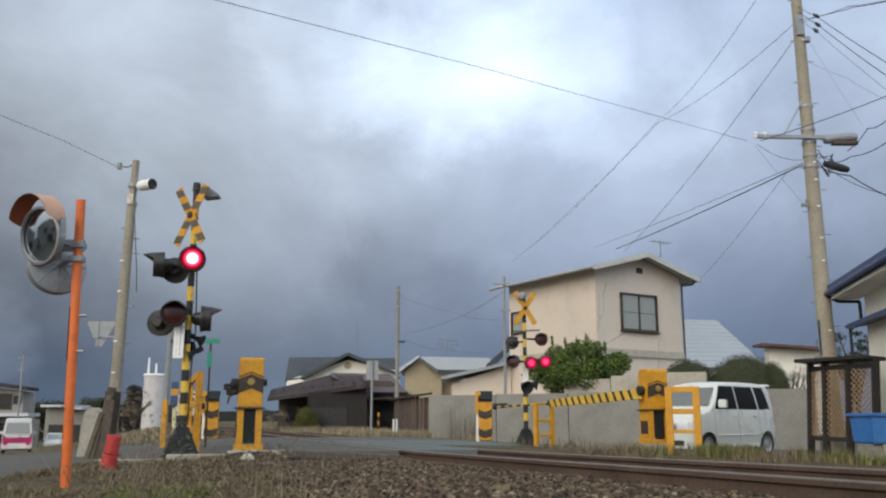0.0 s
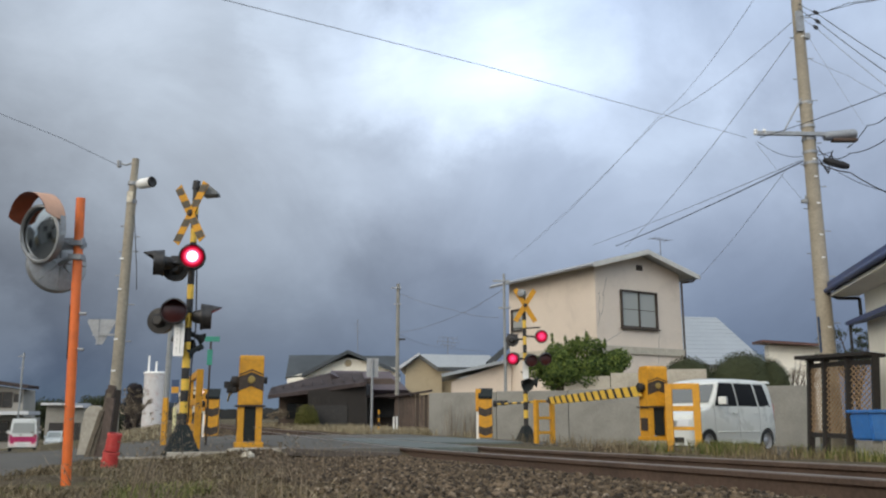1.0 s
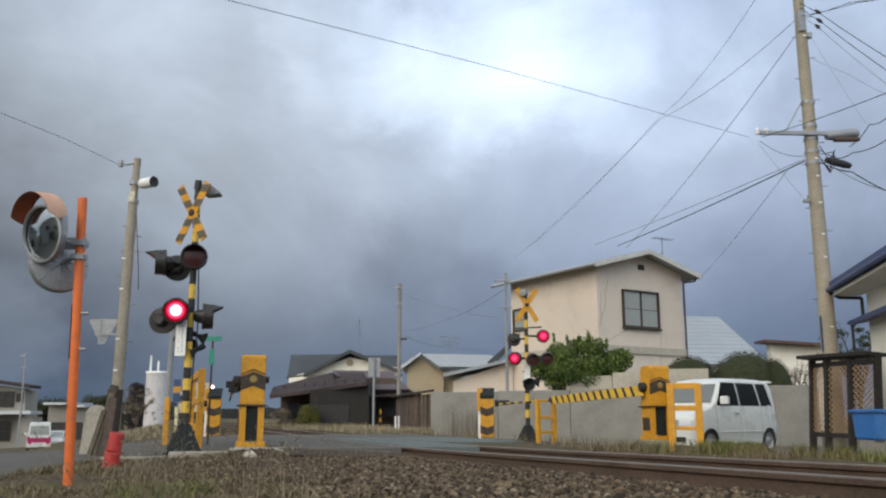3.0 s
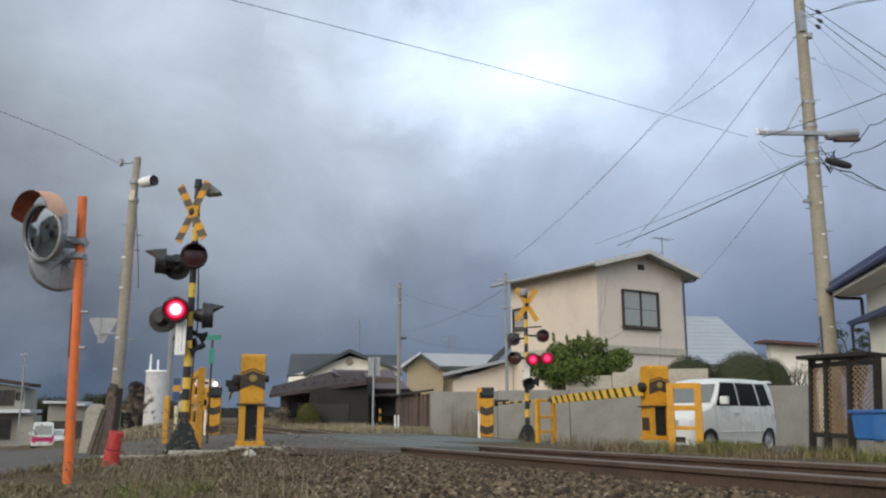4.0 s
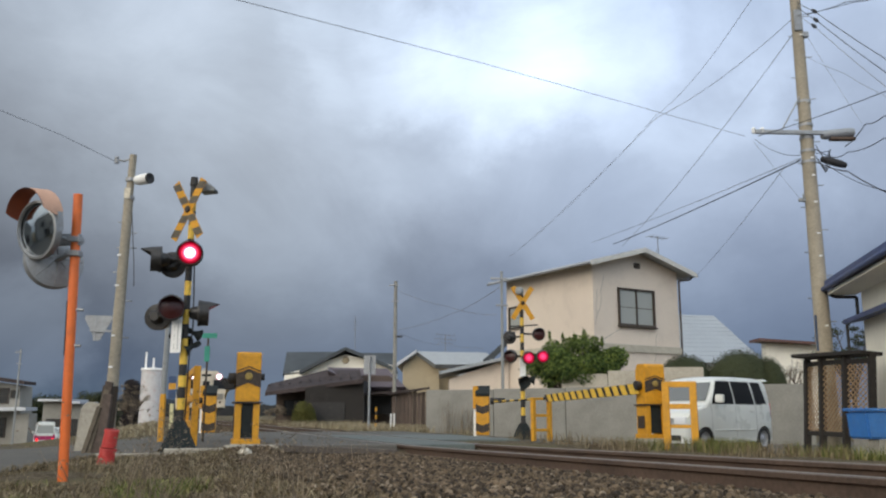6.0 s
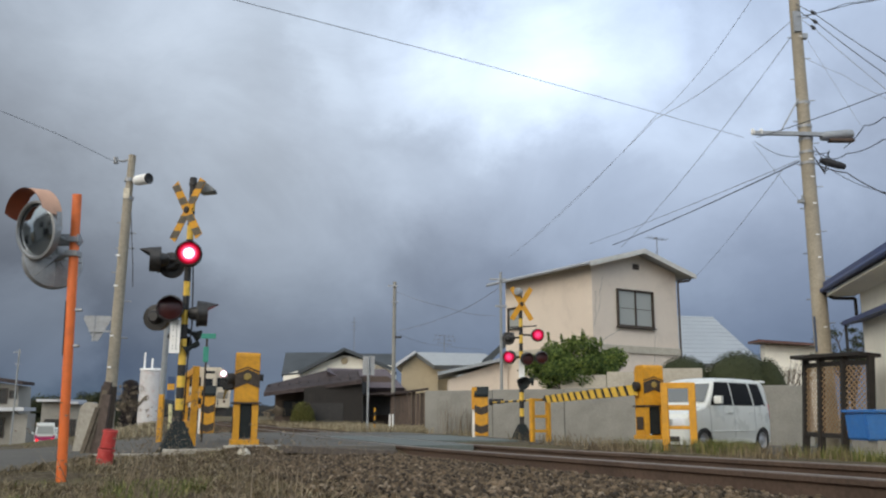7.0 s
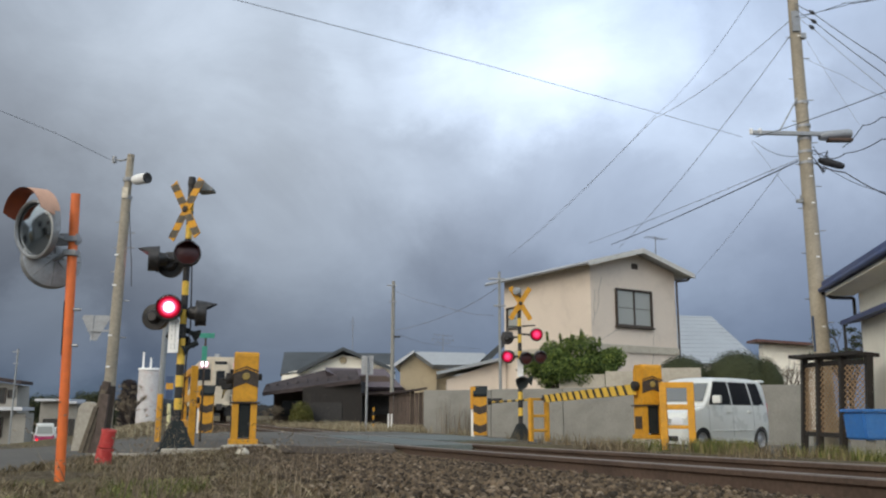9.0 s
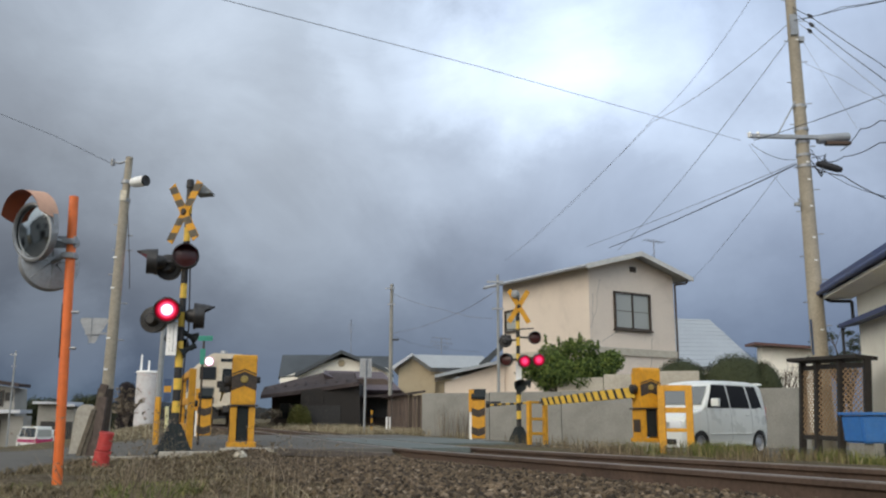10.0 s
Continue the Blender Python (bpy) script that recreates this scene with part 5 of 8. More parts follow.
def make_tan_house():
    h = thing("house", "tan rendered house with a pale blue metal roof", "house")
    y = 60.0
    bm = bm_new()
    xa, xr, xb = -2.64, -1.67, -0.08
    prism(bm, [(xa, -0.5), (xb, -0.5), (xb, 3.92), (xr, 4.63), (xa, 3.84)], y, y + 8)
    part("wall", bm, "tan_wall", h)
    bm = bm_new()
    prism(bm, [(xb - 0.1, -0.5), (4.00, -0.5), (4.00, 3.84), (xb - 0.1, 3.73)], y + 0.6, y + 7)
    part("wing", bm, "tan_wall", h, "tan side wing")
    bm = bm_new()
    prism(bm, [(-3.01, 3.73), (xr, 4.71), (xr, 4.91), (-3.09, 3.96)], y - 0.6, y + 8)
    part("roof_edge", bm, "roof_metal", h, "grey gable edge")
    bm = bm_new()
    v = [(-1.66, 59.40, 4.79), (3.23, 59.40, 4.71), (4.20, 58.80, 3.85), (-0.35, 58.80, 3.85)]
    bm.faces.new([bm.verts.new(q) for q in v])
    got = bmesh.ops.extrude_face_region(bm, geom=list(bm.faces))
    bmesh.ops.translate(bm, verts=[e for e in got["geom"] if isinstance(e, bmesh.types.BMVert)], vec=(0, 0.5, -0.25))
    part("roof", bm, "roof_pale", h, "pale blue metal roof slope")
    bm = bm_new()
    box(bm, (2.04, 59.6, 3.18), (3.6, 1.4, 0.12), pose(0, 0, 0))
    part("lean_to", bm, "roof_metal", h, "grey lean-to roof")
    bm = bm_new()
    rod(bm, (0.35, 61.0, 4.5), (0.35, 61.0, 6.1), 0.03)
    for z, w in ((6.05, 0.65), (5.75, 0.75), (5.5, 0.5)):
        rod(bm, (0.35 - w, 60.8, z + 0.08), (0.35 + w, 61.2, z - 0.04), 0.018, seg=5)
        for k in range(5):
            x = 0.35 + w * (k / 2 - 1)
            rod(bm, (x, 61.0, z - 0.12), (x, 61.0, z + 0.14), 0.012, seg=4)
    part("aerial", bm, "wire", h, "fishbone television aerial")


make_tan_house()


def make_board_fence():
    f = thing("board_fence", "dark upright board fence with a metal capping", "fence")
    n = 9
    x0, x1 = -2.59, -0.57
    w = (x1 - x0) / n
    for k in range(n):
        bm = bm_new()
        box(bm, (x0 + w * (k + 0.5), 46 + 0.04 * (k % 2), 0.55 + 0.04 * (k % 3)), (w - 0.02, 0.04, 2.1), bevel=0.006)
        part("board", bm, "brown_wood", f)
    bm = bm_new()
    prism(bm, [(x0 - 0.3, 1.46), (x1, 1.81), (x1, 1.90), (x0 - 0.3, 1.55)], 45.7, 46.5)
    part("capping", bm, "roof_brown", f, "thin brown capping")


make_board_fence()


def make_barn():
    """Dark timber house with brown roofs, a lower front wing with a black garage panel."""
    b = thing("barn", "dark timber house with low brown roofs", "house")
    Y = 52.0
    bm = bm_new()
    prism(bm, [(-10.13, -0.6), (-2.10, -0.6), (-2.12, 2.10), (-3.22, 2.84), (-6.64, 2.84), (-10.22, 2.10)], Y + 1.5, Y + 9)
    part("wall", bm, "brown_wood", b, "brown board wall")
    bm = bm_new()
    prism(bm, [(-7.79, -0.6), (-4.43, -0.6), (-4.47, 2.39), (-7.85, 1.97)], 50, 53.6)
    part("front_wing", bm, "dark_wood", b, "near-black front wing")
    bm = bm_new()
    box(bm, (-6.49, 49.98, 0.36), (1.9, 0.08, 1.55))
    part("garage_door", bm, "black", b, "flat black garage panel")
    for k in range(16):
        bm = bm_new()
        x = -7.69 + k * 0.213
        box(bm, (x, 49.985, 0.55), (0.19, 0.05, 2.2), bevel=0.006)
        if not 5 < k < 15:
            part("board", bm, "dark_wood", b)
        else:
            bm.free()
    bm = bm_new()
    v = [(-10.39, 51.00, 1.73), (-4.43, 49.40, 2.46), (-5.14, 54.00, 3.22), (-7.44, 56.00, 3.32), (-11.21, 56.00, 2.37)]
    bm.faces.new([bm.verts.new(q) for q in v])
    got = bmesh.ops.extrude_face_region(bm, geom=list(bm.faces))
    bmesh.ops.translate(bm, verts=[e for e in got["geom"] if isinstance(e, bmesh.types.BMVert)], vec=(0, 0, -0.22))
    part("front_roof", bm, "roof_brown", b, "brown sheet roof over the front")
    bm = bm_new()
    v = [(-6.97, 53.00, 3.13), (-7.37, 56.00, 3.47), (-3.48, 56.00, 3.40), (-2.14, 52.50, 2.11), (-4.70, 52.50, 2.11)]
    bm.faces.new([bm.verts.new(q) for q in v])
    got = bmesh.ops.extrude_face_region(bm, geom=list(bm.faces))
    bmesh.ops.translate(bm, verts=[e for e in got["geom"] if isinstance(e, bmesh.types.BMVert)], vec=(0, 0.3, -0.22))
    part("main_roof", bm, "roof_purple", b, "purple-grey sheet main roof")
    bm = bm_new()
    for k in range(10):
        a, c = Vector((-10.24, 51.50, 2.12)), Vector((-4.53, 49.40, 2.56))
        d, e = Vector((-11.06, 56.00, 2.37)), Vector((-5.14, 54.00, 3.18))
        t = k / 9
        rod(bm, a.lerp(c, t) + Vector((0, 0, 0.01)), d.lerp(e, t) + Vector((0, 0, 0.03)), 0.04, seg=5)
    part("roof_batten", bm, "roof_brown", b)
    # black slab paints the shade inside the bay; nothing is open here
    bm = bm_new()
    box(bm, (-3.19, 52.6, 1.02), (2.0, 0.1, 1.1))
    part("dark_bay", bm, "black", b, "flat black panel painting the shade of an open bay")
    bm = bm_new()
    prism(bm, [(-4.66, 1.57), (-2.08, 1.73), (-2.08, 1.87), (-4.66, 1.70)], 50.6, 52.6)
    part("bay_roof", bm, "roof_brown", b)
    window_unit(b, pose(-9.06, 53.45, 0.83), 1.3, 1.0, 2, "dark_wood", "dark framed window", "glass", False)


make_barn()


def make_white_gable():
    h = thing("house", "white gabled house with a dark slate roof", "house")
    Y = 76.0
    bm = bm_new()
    prism(bm, [(-13.82, -0.8), (-4.21, -0.8), (-4.21, 4.76), (-8.46, 5.71), (-12.24, 4.36), (-13.84, 3.96)], Y, Y + 8)
    part("wall", bm, "white_wall", h)
    bm = bm_new()
    for sgn, e in ((0, (-12.39, 75.40, 3.93)), (1, (-4.18, 75.40, 4.33))):
        r = (-8.40, 75.40, 6.01)
        prism(bm, [(e[0], e[2]), (r[0], r[2]), (r[0], r[2] + 0.3), (e[0], e[2] + 0.3)], Y - 0.9, Y + 8)
    part("gable_roof", bm, "roof_dark", h, "dark gable roof")
    bm = bm_new()
    v = [(-14.43, 80.00, 6.20), (-8.91, 80.00, 6.25), (-12.23, 75.90, 4.15), (-13.97, 75.90, 3.96)]
    bm.faces.new([bm.verts.new(q) for q in v])
    got = bmesh.ops.extrude_face_region(bm, geom=list(bm.faces))
    bmesh.ops.translate(bm, verts=[e for e in got["geom"] if isinstance(e, bmesh.types.BMVert)], vec=(0, 0.2, -0.2))
    part("main_roof", bm, "roof_dark", h, "dark slate main roof")
    bm = bm_new()
    v = [(-7.64, 80.00, 6.14), (-4.46, 80.00, 6.14), (-4.21, 76.00, 4.11), (-5.22, 76.00, 4.36)]
    bm.faces.new([bm.verts.new(q) for q in v])
    got = bmesh.ops.extrude_face_region(bm, geom=list(bm.faces))
    bmesh.ops.translate(bm, verts=[e for e in got["geom"] if isinstance(e, bmesh.types.BMVert)], vec=(0, 0.2, -0.2))
    part("side_roof", bm, "roof_dark", h, "dark side roof")
    bm = bm_new()
    lathe(bm, [(0, -0.06), (0.28, -0.06), (0.34, 0.0), (0.34, 0.05)], 6, pose(-8.44, 75.95, 5.20))
    part("gable_vent", bm, "tan_wall", h, "small ornamental gable vent")
    bm = bm_new()
    rod(bm, (-7.69, 77.00, 4.92), (-7.77, 77.00, 9.21), 0.03)
    for y_ in (572, 580, 588):
        rod(bm, (-8.02, 77, 8.74 - (y_ - 572) * 0.04), (-7.51, 77, 8.74 - (y_ - 572) * 0.04), 0.02, seg=5)
    part("aerial", bm, "wire", h, "thin television aerial")


make_white_gable()


def make_blue_roof():
    h = thing("house", "house with a big pale blue sheet roof behind hedges", "house")
    bm = bm_new()
    prism(bm, [(14.15, -0.4), (19.49, -0.4), (19.47, 3.63), (14.15, 3.63)], 52, 58)
    part("wall", bm, "white_wall", h)
    bm = bm_new()
    v = [(15.76, 58.00, 7.27), (18.78, 58.00, 7.19), (19.63, 51.50, 3.60), (13.84, 51.50, 3.60)]
    bm.faces.new([bm.verts.new(q) for q in v])
    got = bmesh.ops.extrude_face_region(bm, geom=list(bm.faces))
    bmesh.ops.translate(bm, verts=[e for e in got["geom"] if isinstance(e, bmesh.types.BMVert)], vec=(0, 0.3, -0.25))
    roof = part("roof", bm, "roof_pale", h, "pale blue sheet roof slope")
    bm = bm_new()
    for k in range(12):
        t = (k + 0.5) / 12
        a, b = Vector(v[0]).lerp(Vector(v[3]), t), Vector(v[1]).lerp(Vector(v[2]), t)
        rod(bm, a, b, 0.035, seg=5)
    part("roof_seam", bm, "roof_pale", roof)
    k = thing("house", "white house with a brown roof edge behind the hedge", "house")
    bm = bm_new()
    prism(bm, [(18.35, -0.4), (21.81, -0.4), (21.86, 4.30), (18.4, 4.47)], 48, 48.7)
    part("wall", bm, "white_wall", k)
    bm = bm_new()
    a, b = (17.75, 47.20, 4.55), (21.82, 47.20, 4.29)
    prism(bm, [(a[0], a[2]), (b[0], b[2]), (b[0], b[2] + 0.13), (a[0], a[2] + 0.13)], 47.2, 48.8)
    part("roof", bm, "red_brown", k, "thin red-brown roof edge")


make_blue_roof()


# ---- house, lattice screen and bin at the roadside ----
def make_side_house():
    """Its eaves run towards the viewer; local x: towards the viewer along the wall, y: away from the road."""
    h = thing("house", "white rendered house with navy roof edges", "house", pose(8.72, 17.4, -0.3, 0, 0, -101.5))
    bm = bm_new()
    box(bm, (3.5, 2.5, 1.6), (7.0, 5.0, 3.8))
    part("wall", bm, "cream_wall", h, "white rendered wall")
    for nm, mat, x0, x1, e, z, rise, t in (("roof", "navy", -0.45, 7.6, -0.62, 3.33, 1.3, 0.22), ("soffit", "white", -0.4, 7.5, -0.56, 3.28, 1.3, 0.05), ("canopy", "navy", -0.15, 3.0, -0.36, 2.60, 0.06, 0.09)):
        bm = bm_new()
        d = 2.6 if nm != "canopy" else 0.37
        o = [(e, z), (e + d + 0.7 * (nm != "canopy"), z + rise), (e + d + 0.7 * (nm != "canopy"), z + rise + t), (e, z + t)]
        prism(bm, o, -x1, -x0, Matrix.Rotation(radians(90), 4, "Z"))
        part(nm, bm, mat, h, {"roof": "navy sheet roof slope", "soffit": "pale boarded soffit", "canopy": "dark lower canopy"}[nm])
    bm = bm_new()
    box(bm, (3.55, -0.295, 3.262), (7.9, 0.58, 0.03))
    part("eave_board", bm, "cream_wall", h, "pale boarded underside of the eaves")
    bm = bm_new()
    rod(bm, (-0.45, -0.66, 3.37), (7.6, -0.66, 3.37), 0.05, seg=10)
    part("gutter", bm, "navy", h, "navy gutter")
    bm = bm_new()
    path_rod(bm, [(-0.3, -0.64, 3.32), (-0.28, -0.45, 3.2), (-0.1, -0.07, 3.16), (-0.1, -0.07, 2.75), (-0.12, -0.3, 2.68)], 0.035)
    rod(bm, (-0.1, -0.3, 2.6), (-0.1, -0.3, 0.0), 0.03)
    part("downpipe", bm, "black", h, "dark bent downpipe")


make_side_house()


def make_lattice():
    f = thing("lattice_screen", "dark brown framed screen with diamond lattice panels", "lattice fence", pose(7.55, 16.5, 0, 0, 4.0, 0) @ pose(-7.55, -16.5, 0))
    posts = [(7.38, 17.40, 0.03), (7.42, 16.80, 0.01), (7.55, 16.10, 0.05), (7.80, 15.60, 0.10)]
    tops = 1.55, 1.56, 1.55, 1.56
    for p, z in zip(posts, tops):
        bm = bm_new()
        box(bm, (p[0], p[1], (z - 0.65) / 2), (0.12, 0.1, z + 0.65), bevel=0.01)
        part("post", bm, "dark_wood", f)
    for (p, z0), (q, z1) in zip(list(zip(posts, tops)), list(zip(posts, tops))[1:]):
        a, b = Vector((p[0], p[1], 0)), Vector((q[0], q[1], 0))
        n = 14
        bm = bm_new()
        lo, hi = 0.12, min(z0, z1) - 0.16
        L = (b - a).length
        m = pose(a.x, a.y, 0, 0, 0, math.degrees(math.atan2(b.y - a.y, b.x - a.x)))
        pitch = 0.105
        for sgn, y in ((1, -0.008), (-1, 0.008)):
            k = -int((hi - lo) / pitch) - 1
            while k * pitch < L + (hi - lo):
                x0 = k * pitch if sgn > 0 else k * pitch
                # slat from (x0, lo) rising sgn*45 degrees, clipped to the panel
                t0, t1 = 0.0, hi - lo
                if sgn > 0:
                    t0, t1 = max(t0, -x0), min(t1, L - x0)
                else:
                    t0, t1 = max(t0, x0 - L), min(t1, x0)
                if t1 - t0 > 0.02:
                    rod(bm, m @ Vector((x0 + sgn * t0, y, lo + t0)), m @ Vector((x0 + sgn * t1, y, lo + t1)), 0.0125, seg=4)
                k += 1
        part("lattice", bm, "lattice", f, "tan diamond lattice panel")
        for z in (lo - 0.04, hi + 0.05):
            bm = bm_new()
            box(bm, (L / 2, 0, z), (L, 0.06, 0.09), m, bevel=0.008)
            part("rail", bm, "dark_wood", f)
    bm = bm_new()
    a, b = Vector((posts[0][0] - 0.12, posts[0][1], tops[0] + 0.02)), Vector((posts[3][0], posts[3][1], tops[3] + 0.04))
    d = (b - a)
    box(bm, (0, 0, 0), (d.length, 0.5, 0.07), Matrix.Translation((a + b) / 2) @ pose(0, 0, 0, 0, 0, math.degrees(math.atan2(d.y, d.x))), bevel=0.01)
    part("top_board", bm, "dark_wood", f, "dark top board")


make_lattice()


def make_bin():
    b = thing("storage_tub", "blue plastic storage tub on blocks", "tub", pose(7.45, 14.6, 0.0, 0, 0, 8))
    bm = bm_new()
    prism(bm, [(-0.42, 0.05), (0.5, 0.05), (0.55, 0.5), (-0.46, 0.5)], -0.28, 0.28)
    bmesh.ops.bevel(bm, geom=list(bm.edges), offset=0.03, segments=2, affect="EDGES")
    part("tub", bm, "blue", b)
    bm = bm_new()
    box(bm, (0.045, 0, 0.53), (1.06, 0.62, 0.05), bevel=0.015)
    part("rim", bm, "blue", b)
    for x in (-0.3, 0.35):
        bm = bm_new()
        box(bm, (x, 0, -0.2), (0.2, 0.4, 0.5), bevel=0.01)
        part("block", bm, "concrete", b)


make_bin()


# ---- parked and moving road vehicles ----
def wheel(parent, x, y, r=0.265, w=0.16, side=1):
    bm = bm_new()
    lathe(bm, [(r * 0.64, -w / 2), (r * 0.9, -w / 2), (r, -w / 2 + 0.03), (r, w / 2 - 0.03), (r * 0.9, w / 2), (r * 0.64, w / 2)], 28, pose(0, 0, 0, 0, 0, 90))
    t = part("tyre", bm, "rubber", parent, at=pose(x, y, r), smooth=True)
    bm = bm_new()
    lathe(bm, [(0, side * w * 0.36), (r * 0.2, side * w * 0.38), (r * 0.3, side * w * 0.26), (r * 0.52, side * w * 0.30), (r * 0.6, side * w * 0.46), (r * 0.68, side * w * 0.48), (r * 0.66, 0)], 24, pose(0, 0, 0, 0, 0, -90))
    part("rim", bm, "alloy", t, "silver wheel rim", smooth=True)


def wheel_arch(cx, r, z0, n=9):
    return [(cx - r * math.cos(math.pi * k / n), z0 + r * math.sin(math.pi * k / n)) for k in range(n + 1)]


def smooth_line(knots, v):
    """A value read off a line of knots."""
    for (a, p), (b, q) in zip(knots, knots[1:]):
        if v <= b:
            return p + (q - p) * max(0.0, (v - a) / (b - a))
    return knots[-1][1]


def make_wagon(name, label, at):
    """A small tall wagon drawn out of cross-sections; its nose points along -y."""
    v = thing(name, label, "car", at)
    L, W, H, belt = 3.395, 1.475, 1.655, 1.05
    f, r = -L / 2, L / 2
    ax_f, ax_r = -1.16, 1.24
    top_line = [(f, 0.58), (f + 0.02, 0.74), (f + 0.08, 0.86), (f + 0.3, 0.95), (f + 0.62, 1.01), (f + 0.70, 1.06), (f + 1.16, 1.53), (f + 1.30, 1.60),
                (f + 1.6, 1.645), (0.5, H), (r - 0.45, 1.645), (r - 0.16, 1.61), (r - 0.07, 1.56), (r, 1.50)]
    plan = [(f, 0.80), (f + 0.06, 0.90), (f + 0.2, 0.965), (f + 0.5, 1.0), (r - 0.4, 1.0), (r - 0.12, 0.97), (r - 0.03, 0.93), (r, 0.90)]

    def half(y, z):
        side = smooth_line([(0.2, 0.945), (0.36, 0.985), (0.62, 1.0), (0.85, 0.99), (belt, 0.965), (1.30, 0.90), (1.53, 0.825), (1.62, 0.77)], z)
        return W / 2 * side * smooth_line(plan, y)

    def sill(y):
        z = 0.23
        for c in (ax_f, ax_r):
            d = abs(y - c)
            if d < 0.325:
                z = max(z, 0.25 + math.sqrt(0.325 ** 2 - d * d))
        return z

    ys = sorted({round(f + 0.025 * k, 4) for k in range(int(L / 0.025) + 1)} | {f, f + 0.01, r - 0.01, r} | {c + e for c in (ax_f, ax_r) for e in (-0.325, 0.325)})
    bm = bm_new()
    rings = []
    for y in ys:
        top, lo = smooth_line(top_line, y), sill(y)
        zs = [lo + (max(lo + 0.02, min(top - 0.05, belt)) - lo) * k / 6 for k in range(7)]
        if top - 0.05 > belt:
            zs += [belt + (top - 0.06 - belt) * k / 4 for k in range(1, 5)]
        else:
            zs += [zs[-1] + 0.002 * k for k in range(1, 5)]
        line = [(half(y, z), z) for z in zs]
        w, z = line[-1]
        line += [(w - 0.025, min(top, z + 0.035)), (w - 0.09, top - 0.004), (w * 0.5, top + 0.008), (0, top + 0.012)]
        rings.append([bm.verts.new((x, y, z)) for x, z in line] + [bm.verts.new((-x, y, z)) for x, z in line[-2::-1]])
    for p, q in zip(rings, rings[1:]):
        for k in range(len(p) - 1):
            bm.faces.new((p[k], p[k + 1], q[k + 1], q[k]))
    bm.faces.new(rings[0])
    bm.faces.new(rings[-1][::-1])
    body = part("body", bm, "car_white", v, "white painted body", smooth=True)

    def pane(nm, outline, mat="car_glass", proud=0.004):
        for sx in (-1, 1):
            bm = bm_new()
            lo, hi = min(z for y, z in outline), max(z for y, z in outline)
            n = 5
            rows = []
            bottom = sorted((y for y, z in outline if z < (lo + hi) / 2))
            upper = sorted((y for y, z in outline if z > (lo + hi) / 2))
            for k in range(n + 1):
                t = k / n
                z = lo + (hi - lo) * t
                a, b = bottom[0] + (upper[0] - bottom[0]) * t, bottom[-1] + (upper[-1] - bottom[-1]) * t
                rows.append([bm.verts.new((sx * (half(y, z) + proud), y, z)) for y in (a, (a + b) / 2, b)])
            for p, q in zip(rows, rows[1:]):
                for m in range(2):
                    bm.faces.new((p[m], p[m + 1], q[m + 1], q[m]))
            part(nm, bm, mat, v, "dark side window glass" if mat == "car_glass" else "", smooth=True)

    z0, z1 = belt + 0.02, 1.53
    doors = (("door_window", f + 0.86, f + 1.72, f + 1.22, f + 1.72), ("rear_door_window", f + 1.81, f + 2.58, f + 1.81, f + 2.53), ("quarter_window", f + 2.68, f + 3.14, f + 2.64, f + 3.02))
    for nm, a, b, c, d in doors:
        pane(nm + "_seal", [(a - 0.025, z0 - 0.025), (b + 0.025, z0 - 0.025), (c - 0.02, z1 + 0.02), (d + 0.025, z1 + 0.02)], "rubber", 0.002)
        pane(nm, [(a, z0), (b, z0), (c, z1), (d, z1)], "car_glass", 0.006)

    bm = bm_new()
    rows = []
    for k in range(6):
        y = f + 0.735 + (1.12 - 0.735) * k / 5
        z = smooth_line(top_line, y)
        w = half(y, z) - 0.07
        rows.append([bm.verts.new((x, y - 0.012, z + 0.024)) for x in (-w, -w / 2, 0, w / 2, w)])
    for p, q in zip(rows, rows[1:]):
        for m in range(4):
            bm.faces.new((p[m], p[m + 1], q[m + 1], q[m]))
    part("windscreen", bm, "car_screen", v, "grey reflecting windscreen", smooth=True)
    bm = bm_new()
    box(bm, (0, r + 0.004, 1.29), (1.06, 0.008, 0.40), bevel=0.003)
    part("tailgate_glass", bm, "car_glass", v)
    bm = bm_new()
    prism(bm, [(-0.60, 1.585), (0.60, 1.585), (0.55, 1.635), (-0.55, 1.635)], r - 0.12, r + 0.06)
    bmesh.ops.bevel(bm, geom=list(bm.edges), offset=0.012, segments=2, affect="EDGES")
    part("roof_spoiler", bm, "car_white", v, "white roof spoiler", smooth=True)
    for y, sx in [(y, sx) for y in (f + 0.80, f + 1.765, f + 2.63) for sx in (-1, 1)]:
        bm = bm_new()
        path_rod(bm, [(sx * (half(y, z) + 0.0005), y, z) for z in (0.36, 0.55, 0.75, 0.9, belt - 0.01)], 0.004, 4)
        part("door_gap", bm, "grey_paint", v)
    for sx in (-1, 1):
        bm = bm_new()
        path_rod(bm, [(sx * (half(y, 0.50) + 0.004), y, 0.50) for y in (-0.80, -0.3, 0.3, 0.88)], 0.014, 6)
        part("side_moulding", bm, "car_white", v)
        bm = bm_new()
        box(bm, (sx * (half(0, 0.28) + 0.004), 0.04, 0.275), (0.03, 1.72, 0.07), bevel=0.01)
        part("sill_skirt", bm, "car_white", v)
    for sx in (-1, 1):
        for y in (f + 1.60, f + 2.46):
            bm = bm_new()
            box(bm, (sx * (half(y, 0.90) + 0.012), y, 0.90), (0.03, 0.16, 0.03), bevel=0.01)
            part("door_handle", bm, "car_white", v)
        bm = bm_new()
        box(bm, (sx * (W / 2 + 0.09), f + 0.98, belt + 0.11), (0.19, 0.09, 0.17), bevel=0.035)
        part("wing_mirror", bm, "car_white", v, "white wing mirror", smooth=True)
        bm = bm_new()
